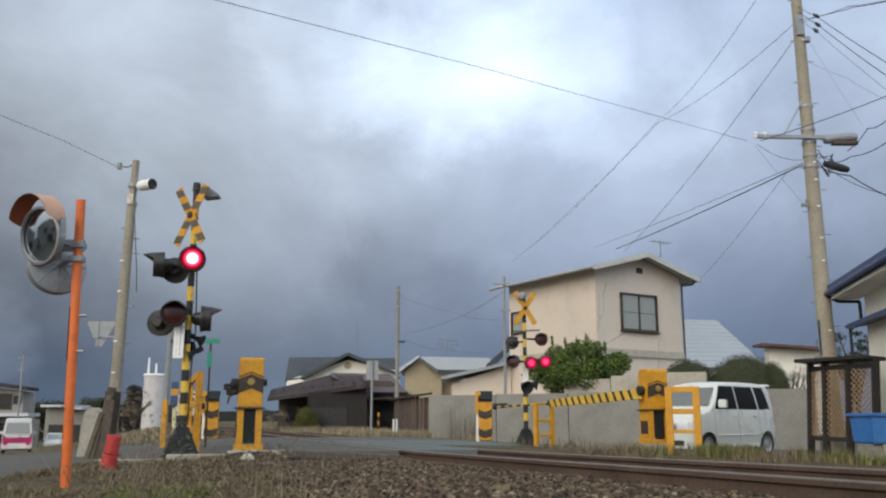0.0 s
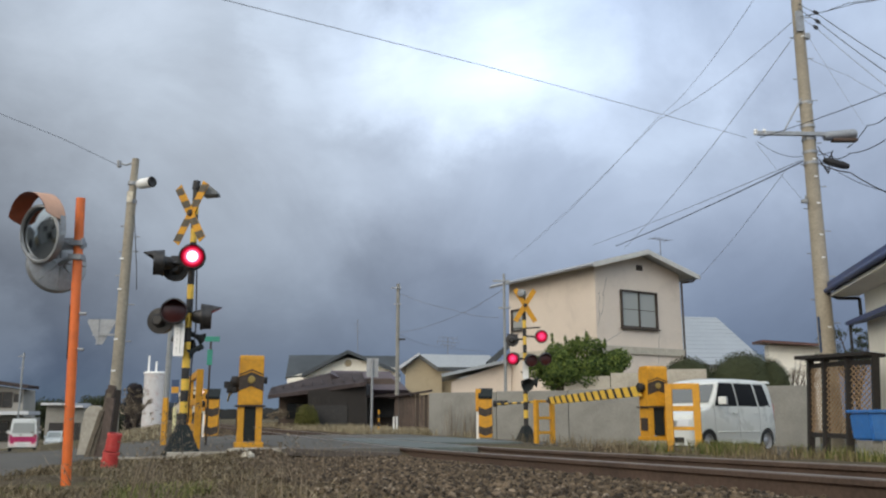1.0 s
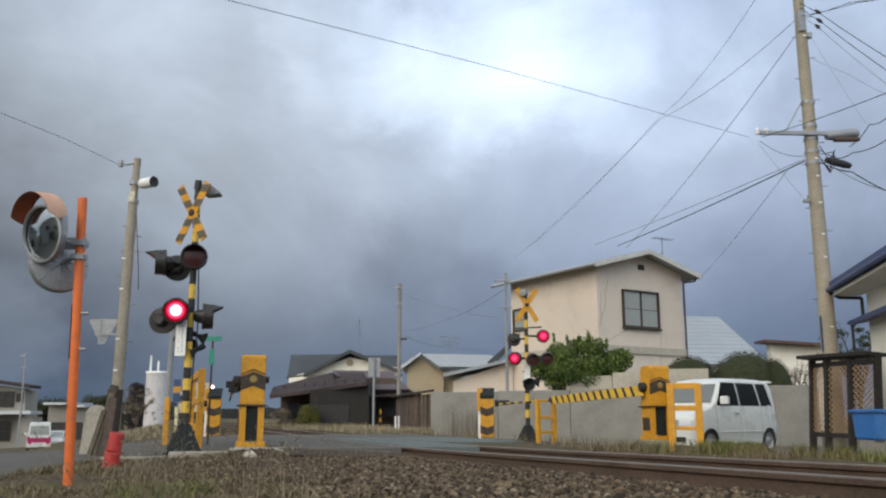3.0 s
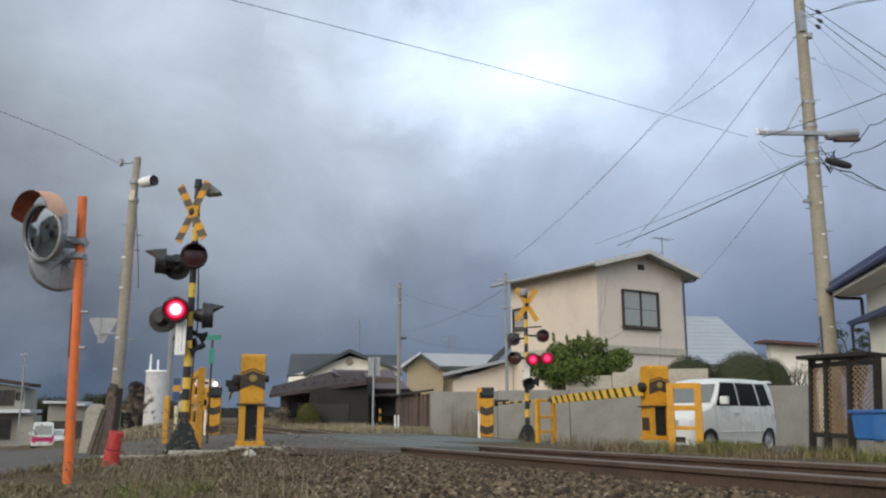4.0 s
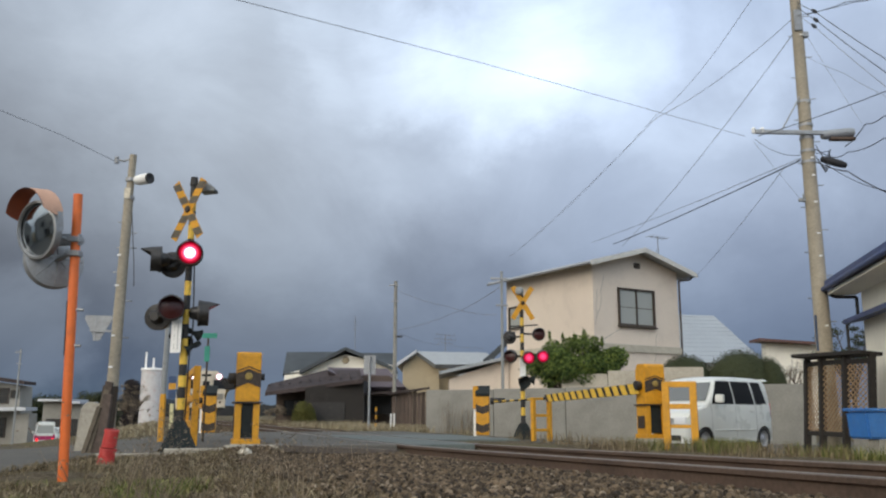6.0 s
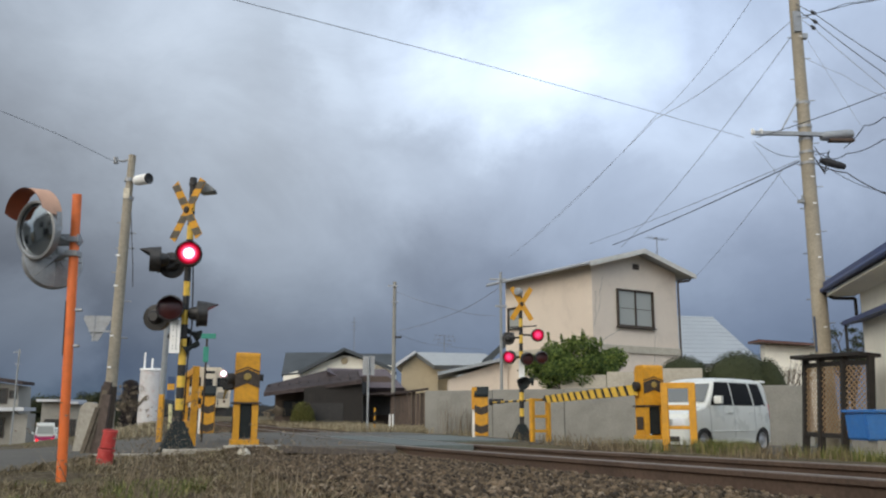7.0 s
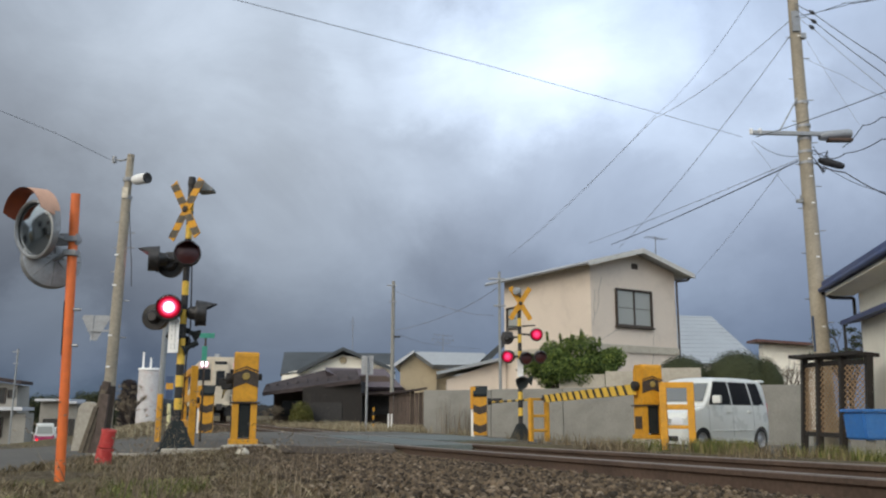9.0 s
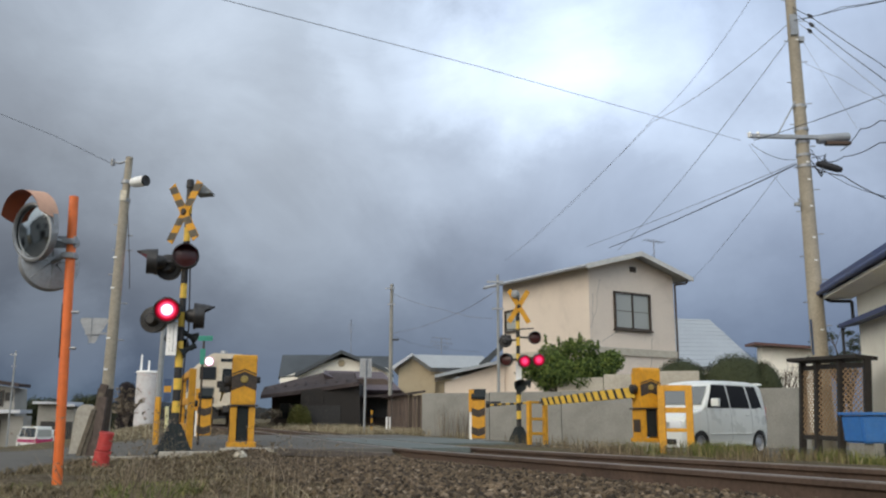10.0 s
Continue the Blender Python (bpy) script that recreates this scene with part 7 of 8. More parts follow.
# ---- the downhill lane's far side ----
def make_lane_buildings():
    Y = 82.0
    h = thing("house", "weathered two-storey house beside the downhill lane", "house", pose(-1.7, 0, 0))
    bm = bm_new()
    prism(bm, [(-44.96, -3), (-37.93, -3), (-38.39, 3.07), (-45.63, 4.03)], Y, Y + 2.5)
    part("wall", bm, "drab_wall", h)
    bm = bm_new()
    a, b = (-45.11, 81.00, 4.19), (-37.53, 81.00, 3.14)
    prism(bm, [(a[0], a[2]), (b[0], b[2]), (b[0], b[2] + 0.3), (a[0], a[2] + 0.3)], Y - 1.0, Y + 1.4)
    part("roof", bm, "roof_brown", h, "low brown roof")
    window_unit(h, pose(-40.27, 81.98, 2.11), 1.9, 1.5, 2, "brown_black", "brown framed window", "glass", False)
    window_unit(h, pose(-38.82, 81.98, 2.27), 0.7, 0.8, 1, "brown_black", "small dark window", "glass", False)
    window_unit(h, pose(-41.72, 81.98, 2.11), 1.2, 1.5, 1, "brown_black", "brown framed window", "glass", False)
    bm = bm_new()
    prism(bm, [(-43.13, 0.68), (-36.53, 0.73), (-36.53, 1.04), (-43.13, 0.99)], Y - 2.4, Y)
    part("porch_roof", bm, "roof_metal", h, "grey porch roof")
    bm = bm_new()
    box(bm, (-37.20, 81.2, -1.02), (1.4, 1.6, 3.0))
    part("porch_wall", bm, "drab_wall", h)
    window_unit(h, pose(-40.67, 81.97, -0.84), 2.6, 1.9, 2, "brown_black", "wide dark shopfront window", "glass", False)
    g = thing("garage", "pale lane-side garages with openings painted black", "garage")
    Y2 = 96.0
    for x0, x1, y0, mat in ((84, 132, 718, "drab_wall"), (128, 150, 722, "concrete")):
        bm = bm_new()
        xa, xb = (x0 - 784) / 1500 * Y2 * 0.985, (x1 - 784) / 1500 * Y2 * 0.985
        zt = 0.42 + (740 - y0) / 1500 * Y2
        box(bm, ((xa + xb) / 2, Y2 + 2, (zt - 3.4) / 2), (xb - xa, 4, zt + 3.4))
        part("wall", bm, mat, g)
        bm = bm_new()
        box(bm, ((xa + xb) / 2, Y2 + 1.6, zt + 0.1), (xb - xa + 0.5, 5, 0.25))
        part("roof", bm, "roof_metal", g)
        # black panel on the solid wall paints the dark of an opening
        bm = bm_new()
        box(bm, ((xa + xb) / 2, Y2 - 0.02, -1.4), ((xb - xa) * 0.7, 0.1, 2.6))
        part("opening", bm, "black", g, "flat black panel painting the shade of a garage opening")


make_lane_buildings()
make_kei_wagon("parked_car", "small pale car parked by the lane-side garages", pose(-37.54, 84.0, -2.5, 0, 0, 20))


def make_tank():
    t = thing("storage_tank", "white stained storage tank with pipes on top", "tank", pose(-15.04, 45.0, -1.0))
    r = 0.62
    bm = bm_new()
    rod(bm, (0, 0, -0.4), (0, 0, 2.69 + 1.0), r, r, 24)
    part("shell", bm, TANK, t, "white shell with rust stains", smooth=True)
    bm = bm_new()
    z = 2.69 + 1.0
    rod(bm, (0, 0, z), (0, 0, z + 0.1), r + 0.05, r + 0.02, 24)
    part("rim", bm, "white", t, smooth=True)
    for x, h in ((-0.45, 0.95), (-0.05, 0.65)):
        bm = bm_new()
        rod(bm, (x, 0, z), (x, 0, z + h), 0.06, 0.05)
        part("pipe", bm, "white", t, "white vent pipe", smooth=True)


TANK = material("stained_white_steel", (0.50, 0.49, 0.49), 0.6, vary=0.1, grain=5, blotch=1.6, bump=0.05, dirt=(0.42, 0.24, 0.22), dirt_amount=0.6)
make_tank()


# ---- the railcar ----
def make_railcar():
    """Diesel railcar; its face looks along -y, y runs back over 20 m. z=0 is the rail head."""
    t = thing("railcar", "cream diesel railcar with lit headlights on the track", "train")
    W, H = 2.86, 3.62
    sec = [(-W / 2, 0.95), (W / 2, 0.95), (W / 2 + 0.02, 2.0), (W / 2 - 0.06, 3.0), (W / 2 - 0.32, 3.38), (0.7, H), (-0.7, H), (-W / 2 + 0.32, 3.38), (-W / 2 + 0.06, 3.0), (-W / 2 - 0.02, 2.0)]
    bm = bm_new()
    prism(bm, sec, 0.1, 20.0)
    part("body", bm, "train_cream", t, "cream car body")
    bm = bm_new()
    prism(bm, [(x * 0.985, z - (0.02 if z > 3 else 0)) for x, z in sec], 0.0, 0.12)
    part("face", bm, "train_cream", t, "flat cream cab face")
    bm = bm_new()
    box(bm, (0, -0.05, 2.0), (0.86, 0.14, 2.3), bevel=0.02)
    door = part("gangway_door", bm, "train_cream", t, "cream gangway door")
    bm = bm_new()
    box(bm, (0, -0.13, 2.42), (0.46, 0.03, 0.86), bevel=0.01)
    part("door_window", bm, "glass", door)
    bm = bm_new()
    box(bm, (0, -0.06, 3.28), (0.86, 0.1, 0.26), bevel=0.02)
    part("destination_box", bm, "train_cream", t)
    bm = bm_new()
    box(bm, (0, -0.115, 3.28), (0.66, 0.02, 0.16))
    part("destination_blind", bm, "glass", t, "dark destination blind")
    for s in (-1, 1):
        bm = bm_new()
        box(bm, (s * 0.92, -0.01, 2.62), (0.78, 0.06, 0.64), bevel=0.04)
        part("cab_window", bm, "glass", t, "dark cab window")
        bm = bm_new()
        box(bm, (s * 0.92, -0.01, 1.75), (0.7, 0.05, 0.42), bevel=0.03)
        part("panel", bm, "train_grey", t, "grey lower panel")
        bm = bm_new()
        lathe(bm, [(0.2, 0.0), (0.2, -0.08), (0.17, -0.1), (0.17, -0.03), (0.0, -0.02)], 20, pose(s * 0.9, 0.0, 3.2))
        lamp = part("headlight", bm, "galv", t, "round headlight", smooth=True)
        # glass drawn wider than its rim; the pink edge paints in bloom
        bm = bm_new()
        lathe(bm, [(0.23, -0.10), (0.2, -0.12), (0.1, -0.14), (0, -0.15)], 20)
        part("headlight_glass", bm, "lit_head", lamp, "bright headlight glass with its bloom painted in", at=pose(s * 0.9, 0, 3.2))
        bm = bm_new()
        lathe(bm, [(0, -0.05), (0.07, -0.05), (0.09, 0.0)], 14, pose(s * 1.05, 0, 1.35))
        part("tail_lamp", bm, "dead_lens", t)
        bm = bm_new()
        box(bm, (s * 0.75, -0.02, 0.62), (0.9, 0.08, 0.5), bevel=0.02)
        part("snow_skirt", bm, "train_dark", t)
        bm = bm_new()
        path_rod(bm, [(s * 0.6, -0.05, 1.45), (s * 0.62, -0.2, 1.0), (s * 0.4, -0.25, 0.75), (s * 0.2, -0.2, 0.9)], 0.035, 8)
        part("hose", bm, "cable", t, "black brake hose")
        for k in range(9):
            bm = bm_new()
            box(bm, (s * (W / 2 - 0.01), 2.6 + k * 1.9, 2.3), (0.06, 1.3, 0.85), bevel=0.03)
            part("side_window", bm, "glass", t)
    bm = bm_new()
    box(bm, (0, -0.12, 1.02), (2.5, 0.2, 0.16), bevel=0.03)
    part("buffer_beam", bm, "train_cream", t, "cream buffer beam")
    bm = bm_new()
    box(bm, (0, -0.3, 0.86), (0.3, 0.5, 0.34), bevel=0.04)
    part("coupler", bm, "train_dark", t, "dark coupler")
    bm = bm_new()
    box(bm, (0, 10, 0.8), (2.5, 19, 0.5))
    part("underframe", bm, "train_dark", t)
    bm = bm_new()
    rod(bm, (-0.1, 1.2, H), (-0.1, 1.2, H + 0.22), 0.2, 0.17)
    part("roof_vent", bm, "galv", t, "grey roof ventilator", smooth=True)
    for y in (2.4, 4.5, 15.5, 17.6):
        for s in (-1, 1):
            bm = bm_new()
            lathe(bm, [(0, -0.06), (0.43, -0.06), (0.43, 0.05), (0.46, 0.065), (0, 0.07)], 24, pose(s * 0.57, y, 0.43, 0, 0, 90))
            part("wheel", bm, "rail", t, smooth=True)
    return t


RAILCAR = make_railcar()
TRAIN_ROWS = [(0.0, 88.0, 0.7), (2.5, 74.0, 0.6), (5.5, 56.9, 0.32), (7.0, 48.4, 0.18), (8.5, 40.4, 0.12), (10.0, 33.0, 0.12)]
BRAKES = []
for _s in (-1, 1):
    _b = bm_new()
    box(_b, (0, 0.01, 0), (0.17, 0.004, 0.2))
    _me = mesh_of(_b, "brake_lamp", M["lit_brake"])
    _me.materials.append(M["magenta"])
    _b = bmesh.new()
    _b.from_mesh(_me)
    box(_b, (0, -0.01, 0), (0.18, 0.03, 0.21), bevel=0.004)
    for _f in _b.faces:
        if _f.calc_center_median().y < 0.0065:
            _f.material_index = 1
    _b.to_mesh(_me)
    _b.free()
    _o = new("brake_lamp", _me)
    _o.parent = DELIVERY
    _o.matrix_basis = pose(_s * 0.54, 1.87, 0.58)
    tagged(_o, "red brake lamp")
    BRAKES.append(_o)


# ---- far hills and the moving cloud cover ----
def make_hills():
    rnd = random.Random(4)
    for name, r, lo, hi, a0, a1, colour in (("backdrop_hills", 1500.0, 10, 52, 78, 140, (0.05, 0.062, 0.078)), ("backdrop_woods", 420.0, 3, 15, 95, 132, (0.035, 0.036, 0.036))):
        bm = bm_new()
        n = 260
        base, top = [], []
        for k in range(n + 1):
            a = radians(a0 + (a1 - a0) * k / n)
            x, y = r * math.cos(a), r * math.sin(a)
            h = lo + (hi - lo) * (0.5 + 0.5 * noise.noise(Vector((k * 0.035, r, 0)))) * (0.65 + 0.35 * step(100, 118, math.degrees(a))) + (hi * 0.12) * noise.noise(Vector((k * 0.6, 2 * r, 0)))
            base.append(bm.verts.new((x, y, -30)))
            top.append((bm.verts.new((x, y, h - r * 0.006)), bm.verts.new((x * 1.1, y * 1.1, h * 0.6 - r * 0.006))))
        for k in range(n):
            bm.faces.new((base[k], base[k + 1], top[k + 1][0], top[k][0]))
            bm.faces.new((top[k][0], top[k + 1][0], top[k + 1][1], top[k][1]))
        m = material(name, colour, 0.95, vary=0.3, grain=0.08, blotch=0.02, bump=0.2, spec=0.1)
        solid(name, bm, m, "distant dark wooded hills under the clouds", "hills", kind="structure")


make_hills()


def make_cloud_cover():
    """A vast glowing shell of cloud before the viewer that drifts slowly."""
    bm = bm_new()
    R, na, ne = 4200.0, 48, 20
    rows = []
    for j in range(ne + 1):
        e = radians(-4 + 79 * j / ne)
        rows.append([bm.verts.new((R * math.cos(e) * math.cos(a), R * math.cos(e) * math.sin(a), R * math.sin(e))) for a in [radians(22 + 136 * i / na) for i in range(na + 1)]])
    for p, q in zip(rows, rows[1:]):
        for i in range(na):
            bm.faces.new((p[i], q[i], q[i + 1], p[i + 1]))
    m = bpy.data.materials.new("cloud_cover")
    nt = nodes_of(m)
    nrm = nt.nodes.new("ShaderNodeVectorMath")
    nrm.operation = "NORMALIZE"
    nt.links.new(nt.nodes.new("ShaderNodeTexCoord").outputs["Object"], nrm.inputs[0])
    e = nd(nt, "ShaderNodeEmission", Strength=1.0)
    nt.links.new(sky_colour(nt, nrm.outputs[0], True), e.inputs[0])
    nt.links.new(e.outputs[0], nt.nodes.new("ShaderNodeOutputMaterial").inputs[0])
    me = bpy.data.meshes.new("backdrop_clouds")
    bm.to_mesh(me)
    bm.free()
    me.materials.append(m)
    me.shade_smooth()
    return tagged(new("backdrop_clouds", me), "broken grey rain clouds with a pale gap", "sky", kind="structure")


CLOUDS = make_cloud_cover()


# ---- plants ----
def blades(name, label, category, mat, spots, h0, h1, w0, w1, lean=0.35, seed=1, tuft=1):
    """Bent blades, two segments each, joined as one stuff."""
    rnd = random.Random(seed)
    verts, faces = [], []
    for x, y in spots:
        for _ in range(tuft):
            bx, by = x + rnd.gauss(0, 0.03), y + rnd.gauss(0, 0.03)
            z = ground_z(bx, by) - 0.01
            h, w, a = rnd.uniform(h0, h1), rnd.uniform(w0, w1), rnd.uniform(0, 6.283)
            l = rnd.uniform(0.1, 1.0) * lean * h
            dx, dy = math.cos(a) * l, math.sin(a) * l
            px, py = -math.sin(a + rnd.uniform(-1, 1)) * w / 2, math.cos(a + rnd.uniform(-1, 1)) * w / 2
            k = len(verts)
            verts += [(bx - px, by - py, z), (bx + px, by + py, z), (bx + dx * 0.35 - px * 0.8, by + dy * 0.35 - py * 0.8, z + h * 0.6),
                      (bx + dx * 0.35 + px * 0.8, by + dy * 0.35 + py * 0.8, z + h * 0.6), (bx + dx, by + dy, z + h)]
            faces += [(k, k + 1, k + 3, k + 2), (k + 2, k + 3, k + 4)]
    me = bpy.data.meshes.new(name)
    me.from_pydata(verts, [], faces)
    me.materials.append(M[mat])
    return tagged(new(name, me), label, category, kind="stuff")


def patch(rnd, n, x0, x1, y0, y1, clump=0.55, scale=1.2, keep=None):
    out = []
    while len(out) < n:
        x, y = rnd.uniform(x0, x1), rnd.uniform(y0, y1)
        if noise.noise(Vector((x * scale, y * scale, 7.7))) + clump < rnd.random():
            continue
        if keep and not keep(x, y):
            continue
        out.append((x, y))
    return out


_r = random.Random(21)


def clear_of_ruts(x, y):
    """The bare wheel rut that leads in beside the parked wagon."""
    return not 0.365 < x / y < 0.402


def near_verge(x, y):
    u, s = to_us(x, y)
    return -4.2 - 0.24 * max(0, 1.6 - u) < s < -2.7 and not (u > 0.4 and s > -9 and u < 11) and y > 2.2


blades("dry_turf", "short dead straw-coloured turf on the verge", "grass", "straw", patch(_r, 9000, -4.8, 0.6, 3.2, 12.2, 0.5, 1.1, near_verge), 0.015, 0.085, 0.004, 0.009, 2.0, 1, 3)
blades("green_turf", "sparse green grass at the foot of the verge", "grass", "grass", patch(_r, 2400, -3.1, -1.6, 4.6, 6.5, 0.3, 1.4, near_verge), 0.03, 0.09, 0.005, 0.011, 1.0, 2, 3)
blades("roadside_grass", "tufts of yellow-green grass beside the track", "grass", "grass",
       patch(_r, 520, 4.2, 5.6, 13.2, 15.0, 0.30, 1.7, clear_of_ruts) + patch(_r, 1300, 5.6, 9.2, 12.0, 14.6, 0.35, 1.5, clear_of_ruts) + patch(_r, 120, 3.0, 4.6, 13.8, 15.2, 0.35, 1.7), 0.05, 0.27, 0.006, 0.014, 0.7, 3, 4)
blades("roadside_straw", "dead straw mixed through the roadside grass", "grass", "straw",
       patch(_r, 420, 4.1, 9.2, 12.2, 15.0, 0.4, 1.3, clear_of_ruts) + patch(_r, 900, 1.0, 5.5, 11.6, 15.5, 0.25, 1.5, lambda x, y: to_us(x, y)[1] > 2.0 and to_us(x, y)[0] < 2.5), 0.05, 0.26, 0.005, 0.011, 0.8, 4, 3)
blades("wall_straw", "long pale dead grass along the foot of the wall", "grass", "pale_straw",
       patch(_r, 1200, -3.6, 1.4, 27.5, 30.0, 0.4, 1.0) + patch(_r, 1300, -6.5, -0.5, 34.0, 44.0, 0.4, 0.7), 0.08, 0.32, 0.008, 0.02, 0.9, 5, 3)
blades("reed_straw", "tall dead reeds against the wall", "reeds", "stalk", patch(_r, 60, -0.2, 1.6, 28.0, 28.6, 0.9, 1.0), 0.7, 1.25, 0.012, 0.02, 0.35, 6, 2)
blades("verge_straw", "pale dead grass beyond the striped signal", "grass", "pale_straw", patch(_r, 1400, -12.5, -7.2, 22.0, 38.0, 0.5, 0.6, lambda x, y: -0.385 * y < x < -0.325 * y), 0.12, 0.36, 0.01, 0.025, 0.9, 7, 3)
blades("bank_straw", "dead grass along the far side of the track", "grass", "pale_straw", patch(_r, 1500, -16, -1, 34, 70, 0.5, 0.5, lambda x, y: 2.6 < to_us(x, y)[1] < 8), 0.1, 0.4, 0.012, 0.03, 0.7, 8, 2)


def make_weeds():
    """Dead branching weed stalks close to the eye and on the verge."""
    rnd = random.Random(31)
    verts, faces = [], []

    def stem(p, d, length, r, depth):
        d = d.normalized()
        n = 3
        side = d.orthogonal().normalized()
        q = p
        for k in range(n):
            nd_ = (d + Vector((rnd.uniform(-0.22, 0.22), rnd.uniform(-0.22, 0.22), rnd.uniform(-0.05, 0.1)))).normalized()
            e = q + nd_ * length / n
            other = nd_.cross(side).normalized()
            i = len(verts)
            r0, r1 = r * (1 - 0.28 * k), r * (1 - 0.28 * (k + 1))
            for c, rr in ((q, r0), (e, r1)):
                for a in (side, (side * -0.5 + other * 0.87), (side * -0.5 - other * 0.87)):
                    verts.append(tuple(c + a * rr))
            faces.extend(((i, i + 1, i + 4, i + 3), (i + 1, i + 2, i + 5, i + 4), (i + 2, i, i + 3, i + 5)))
            if depth and k:
                for _ in range(rnd.choice((1, 2, 2))):
                    b = (nd_ + Vector((rnd.uniform(-0.9, 0.9), rnd.uniform(-0.9, 0.9), rnd.uniform(0.0, 0.4)))).normalized()
                    stem(e, b, length * rnd.uniform(0.3, 0.5), r1 * 0.7, depth - 1)
            elif not depth and k == n - 1:
                for _ in range(3):
                    b = e + Vector((rnd.uniform(-1, 1), rnd.uniform(-1, 1), rnd.uniform(-0.6, 1))) * 0.011
                    j = len(verts)
                    verts.extend((tuple(e), tuple(b + side * 0.004), tuple(b - side * 0.004)))
                    faces.append((j, j + 1, j + 2))
            q, d = e, nd_

    for n, x0, x1, y0, y1, h0, h1 in ((26, -1.34, -1.10, 3.3, 3.9, 0.24, 0.44), (20, -1.0, -0.60, 3.6, 4.5, 0.16, 0.32), (12, -2.4, -0.7, 5.0, 8.0, 0.08, 0.2), (46, -2.9, -0.7, 8.0, 10.8, 0.10, 0.30), (5, -5.4, -4.6, 12.2, 13.2, 0.2, 0.45), (7, -7.4, -6.4, 15.5, 18, 0.3, 0.75)):
        for _ in range(n):
            x, y = rnd.uniform(x0, x1), rnd.uniform(y0, y1)
            stem(Vector((x, y, ground_z(x, y) - 0.02)), Vector((rnd.uniform(-0.3, 0.3), rnd.uniform(-0.3, 0.3), 1)), rnd.uniform(h0, h1), 0.0055 if y < 5 else 0.004, 2)
    me = bpy.data.meshes.new("dead_weeds")
    me.from_pydata(verts, [], faces)
    me.materials.append(M["stalk"])
    tagged(new("dead_weeds", me), "dead branching weed stalks on the verge", "weeds", kind="stuff")


make_weeds()


def leaf_cloud(parent, blobs, n, size, mat, name, label, seed, shell=0.35, flat=1.0):
    """Small folded leaves spread through overlapping lumps, thicker near their skins."""
    rnd = random.Random(seed)
    verts, faces = [], []
    weights = [b[3] * b[4] for b in blobs]
    for _ in range(n):
        cx, cy, cz, rx, rz = rnd.choices(blobs, weights)[0]
        d = Vector((rnd.gauss(0, 1), rnd.gauss(0, 1), rnd.gauss(0, 1))).normalized()
        k = 1 - shell * rnd.random() ** 1.6 + rnd.gauss(0, 0.045)
        c = Vector((cx + d.x * rx * k, cy + d.y * rx * k, cz + d.z * rz * k))
        a = (d * 0.7 + Vector((rnd.gauss(0, 1), rnd.gauss(0, 1), rnd.gauss(0, 1))) * 0.55 * flat).normalized()
        s = a.orthogonal().normalized()
        s.rotate(Matrix.Rotation(rnd.uniform(0, 6.28), 3, a))
        t = a.cross(s)
        l, w = size * rnd.uniform(0.6, 1.35), size * rnd.uniform(0.3, 0.55)
        i = len(verts)
        verts += [tuple(c - s * l), tuple(c + t * w + a * w * 0.3), tuple(c + s * l), tuple(c - t * w + a * w * 0.3)]
        faces += [(i, i + 1, i + 2), (i, i + 2, i + 3)]
    me = bpy.data.meshes.new(name)
    me.from_pydata(verts, [], faces)
    me.materials.append(M[mat])
    ob = new(name, me)
    ob.parent = parent
    return tagged(ob, label, kind="stuff")


def make_bush():
    b = thing("garden_bush", "clipped evergreen bush on two trunks behind the wall", "bush")
    rnd = random.Random(14)
    y = 27.9
    for x in (3.78, 4.74):
        bm = bm_new()
        rod(bm, (x, y, 0.0), (x + 0.05, y, 1.1), 0.14, 0.11, 10)
        for k in range(6):
            rod(bm, (x + 0.05, y, 0.9 + 0.05 * k), (x + rnd.uniform(-0.8, 0.8), y + rnd.uniform(-0.4, 0.4), rnd.uniform(1.6, 2.4)), 0.05, 0.02, 6)
        part("trunk", bm, "bark", b, "dark trunk with limbs")
    blobs = []
    for k in range(30):
        t = rnd.random()
        x = 3.06 + t * 2.7
        r = rnd.uniform(0.3, 0.5)
        top = 2.55 + 0.22 * math.sin(t * 3.1) - (0.25 if t > 0.85 else 0)
        blobs.append((x, y + rnd.uniform(-0.5, 0.5), rnd.uniform(1.55, top), r, r * 0.85))
    leaf_cloud(b, blobs, 24000, 0.055, "leaf", "crown", "dense evergreen leaves", 41, 0.5)
    spikes = [(3.16 + rnd.uniform(0.3, 2.6), y + rnd.uniform(-0.3, 0.3), 2.85 + rnd.uniform(-0.1, 0.2), 0.05, 0.2) for _ in range(9)]
    leaf_cloud(b, spikes, 500, 0.05, "leaf", "shoot", "upright leafy shoots", 42, 0.9)


make_bush()


def make_topiary(x0, x1, zb, zt, y, seed):
    t = thing("clipped_shrub", "dark dome-clipped evergreen shrub behind the wall", "shrub", group="clipped shrubs")
    cx, r = (x0 + x1) / 2, (x1 - x0) / 2
    bm = bm_new()
    rod(bm, (cx, y, 0.0), (cx, y, zb + 0.2), 0.12, 0.08, 8)
    part("trunk", bm, "bark", t)
    bm = bm_new()
    bmesh.ops.create_icosphere(bm, subdivisions=3, radius=1.0, matrix=pose(cx, y, zb) @ Matrix.Diagonal((r * 0.93, r * 0.85, (zt - zb) * 0.93, 1)))
    part("inner_mass", bm, "topiary", t, "shaded inner foliage")
    leaf_cloud(t, [(cx, y, zb, r, zt - zb)], int(9000 * r), 0.032, "topiary", "crown", "tight clipped foliage", seed, 0.08, 0.7)


make_topiary(7.36, 9.27, 1.45, 2.44, 29.0, 51)
make_topiary(8.84, 11.35, 1.3, 2.58, 28.6, 52)
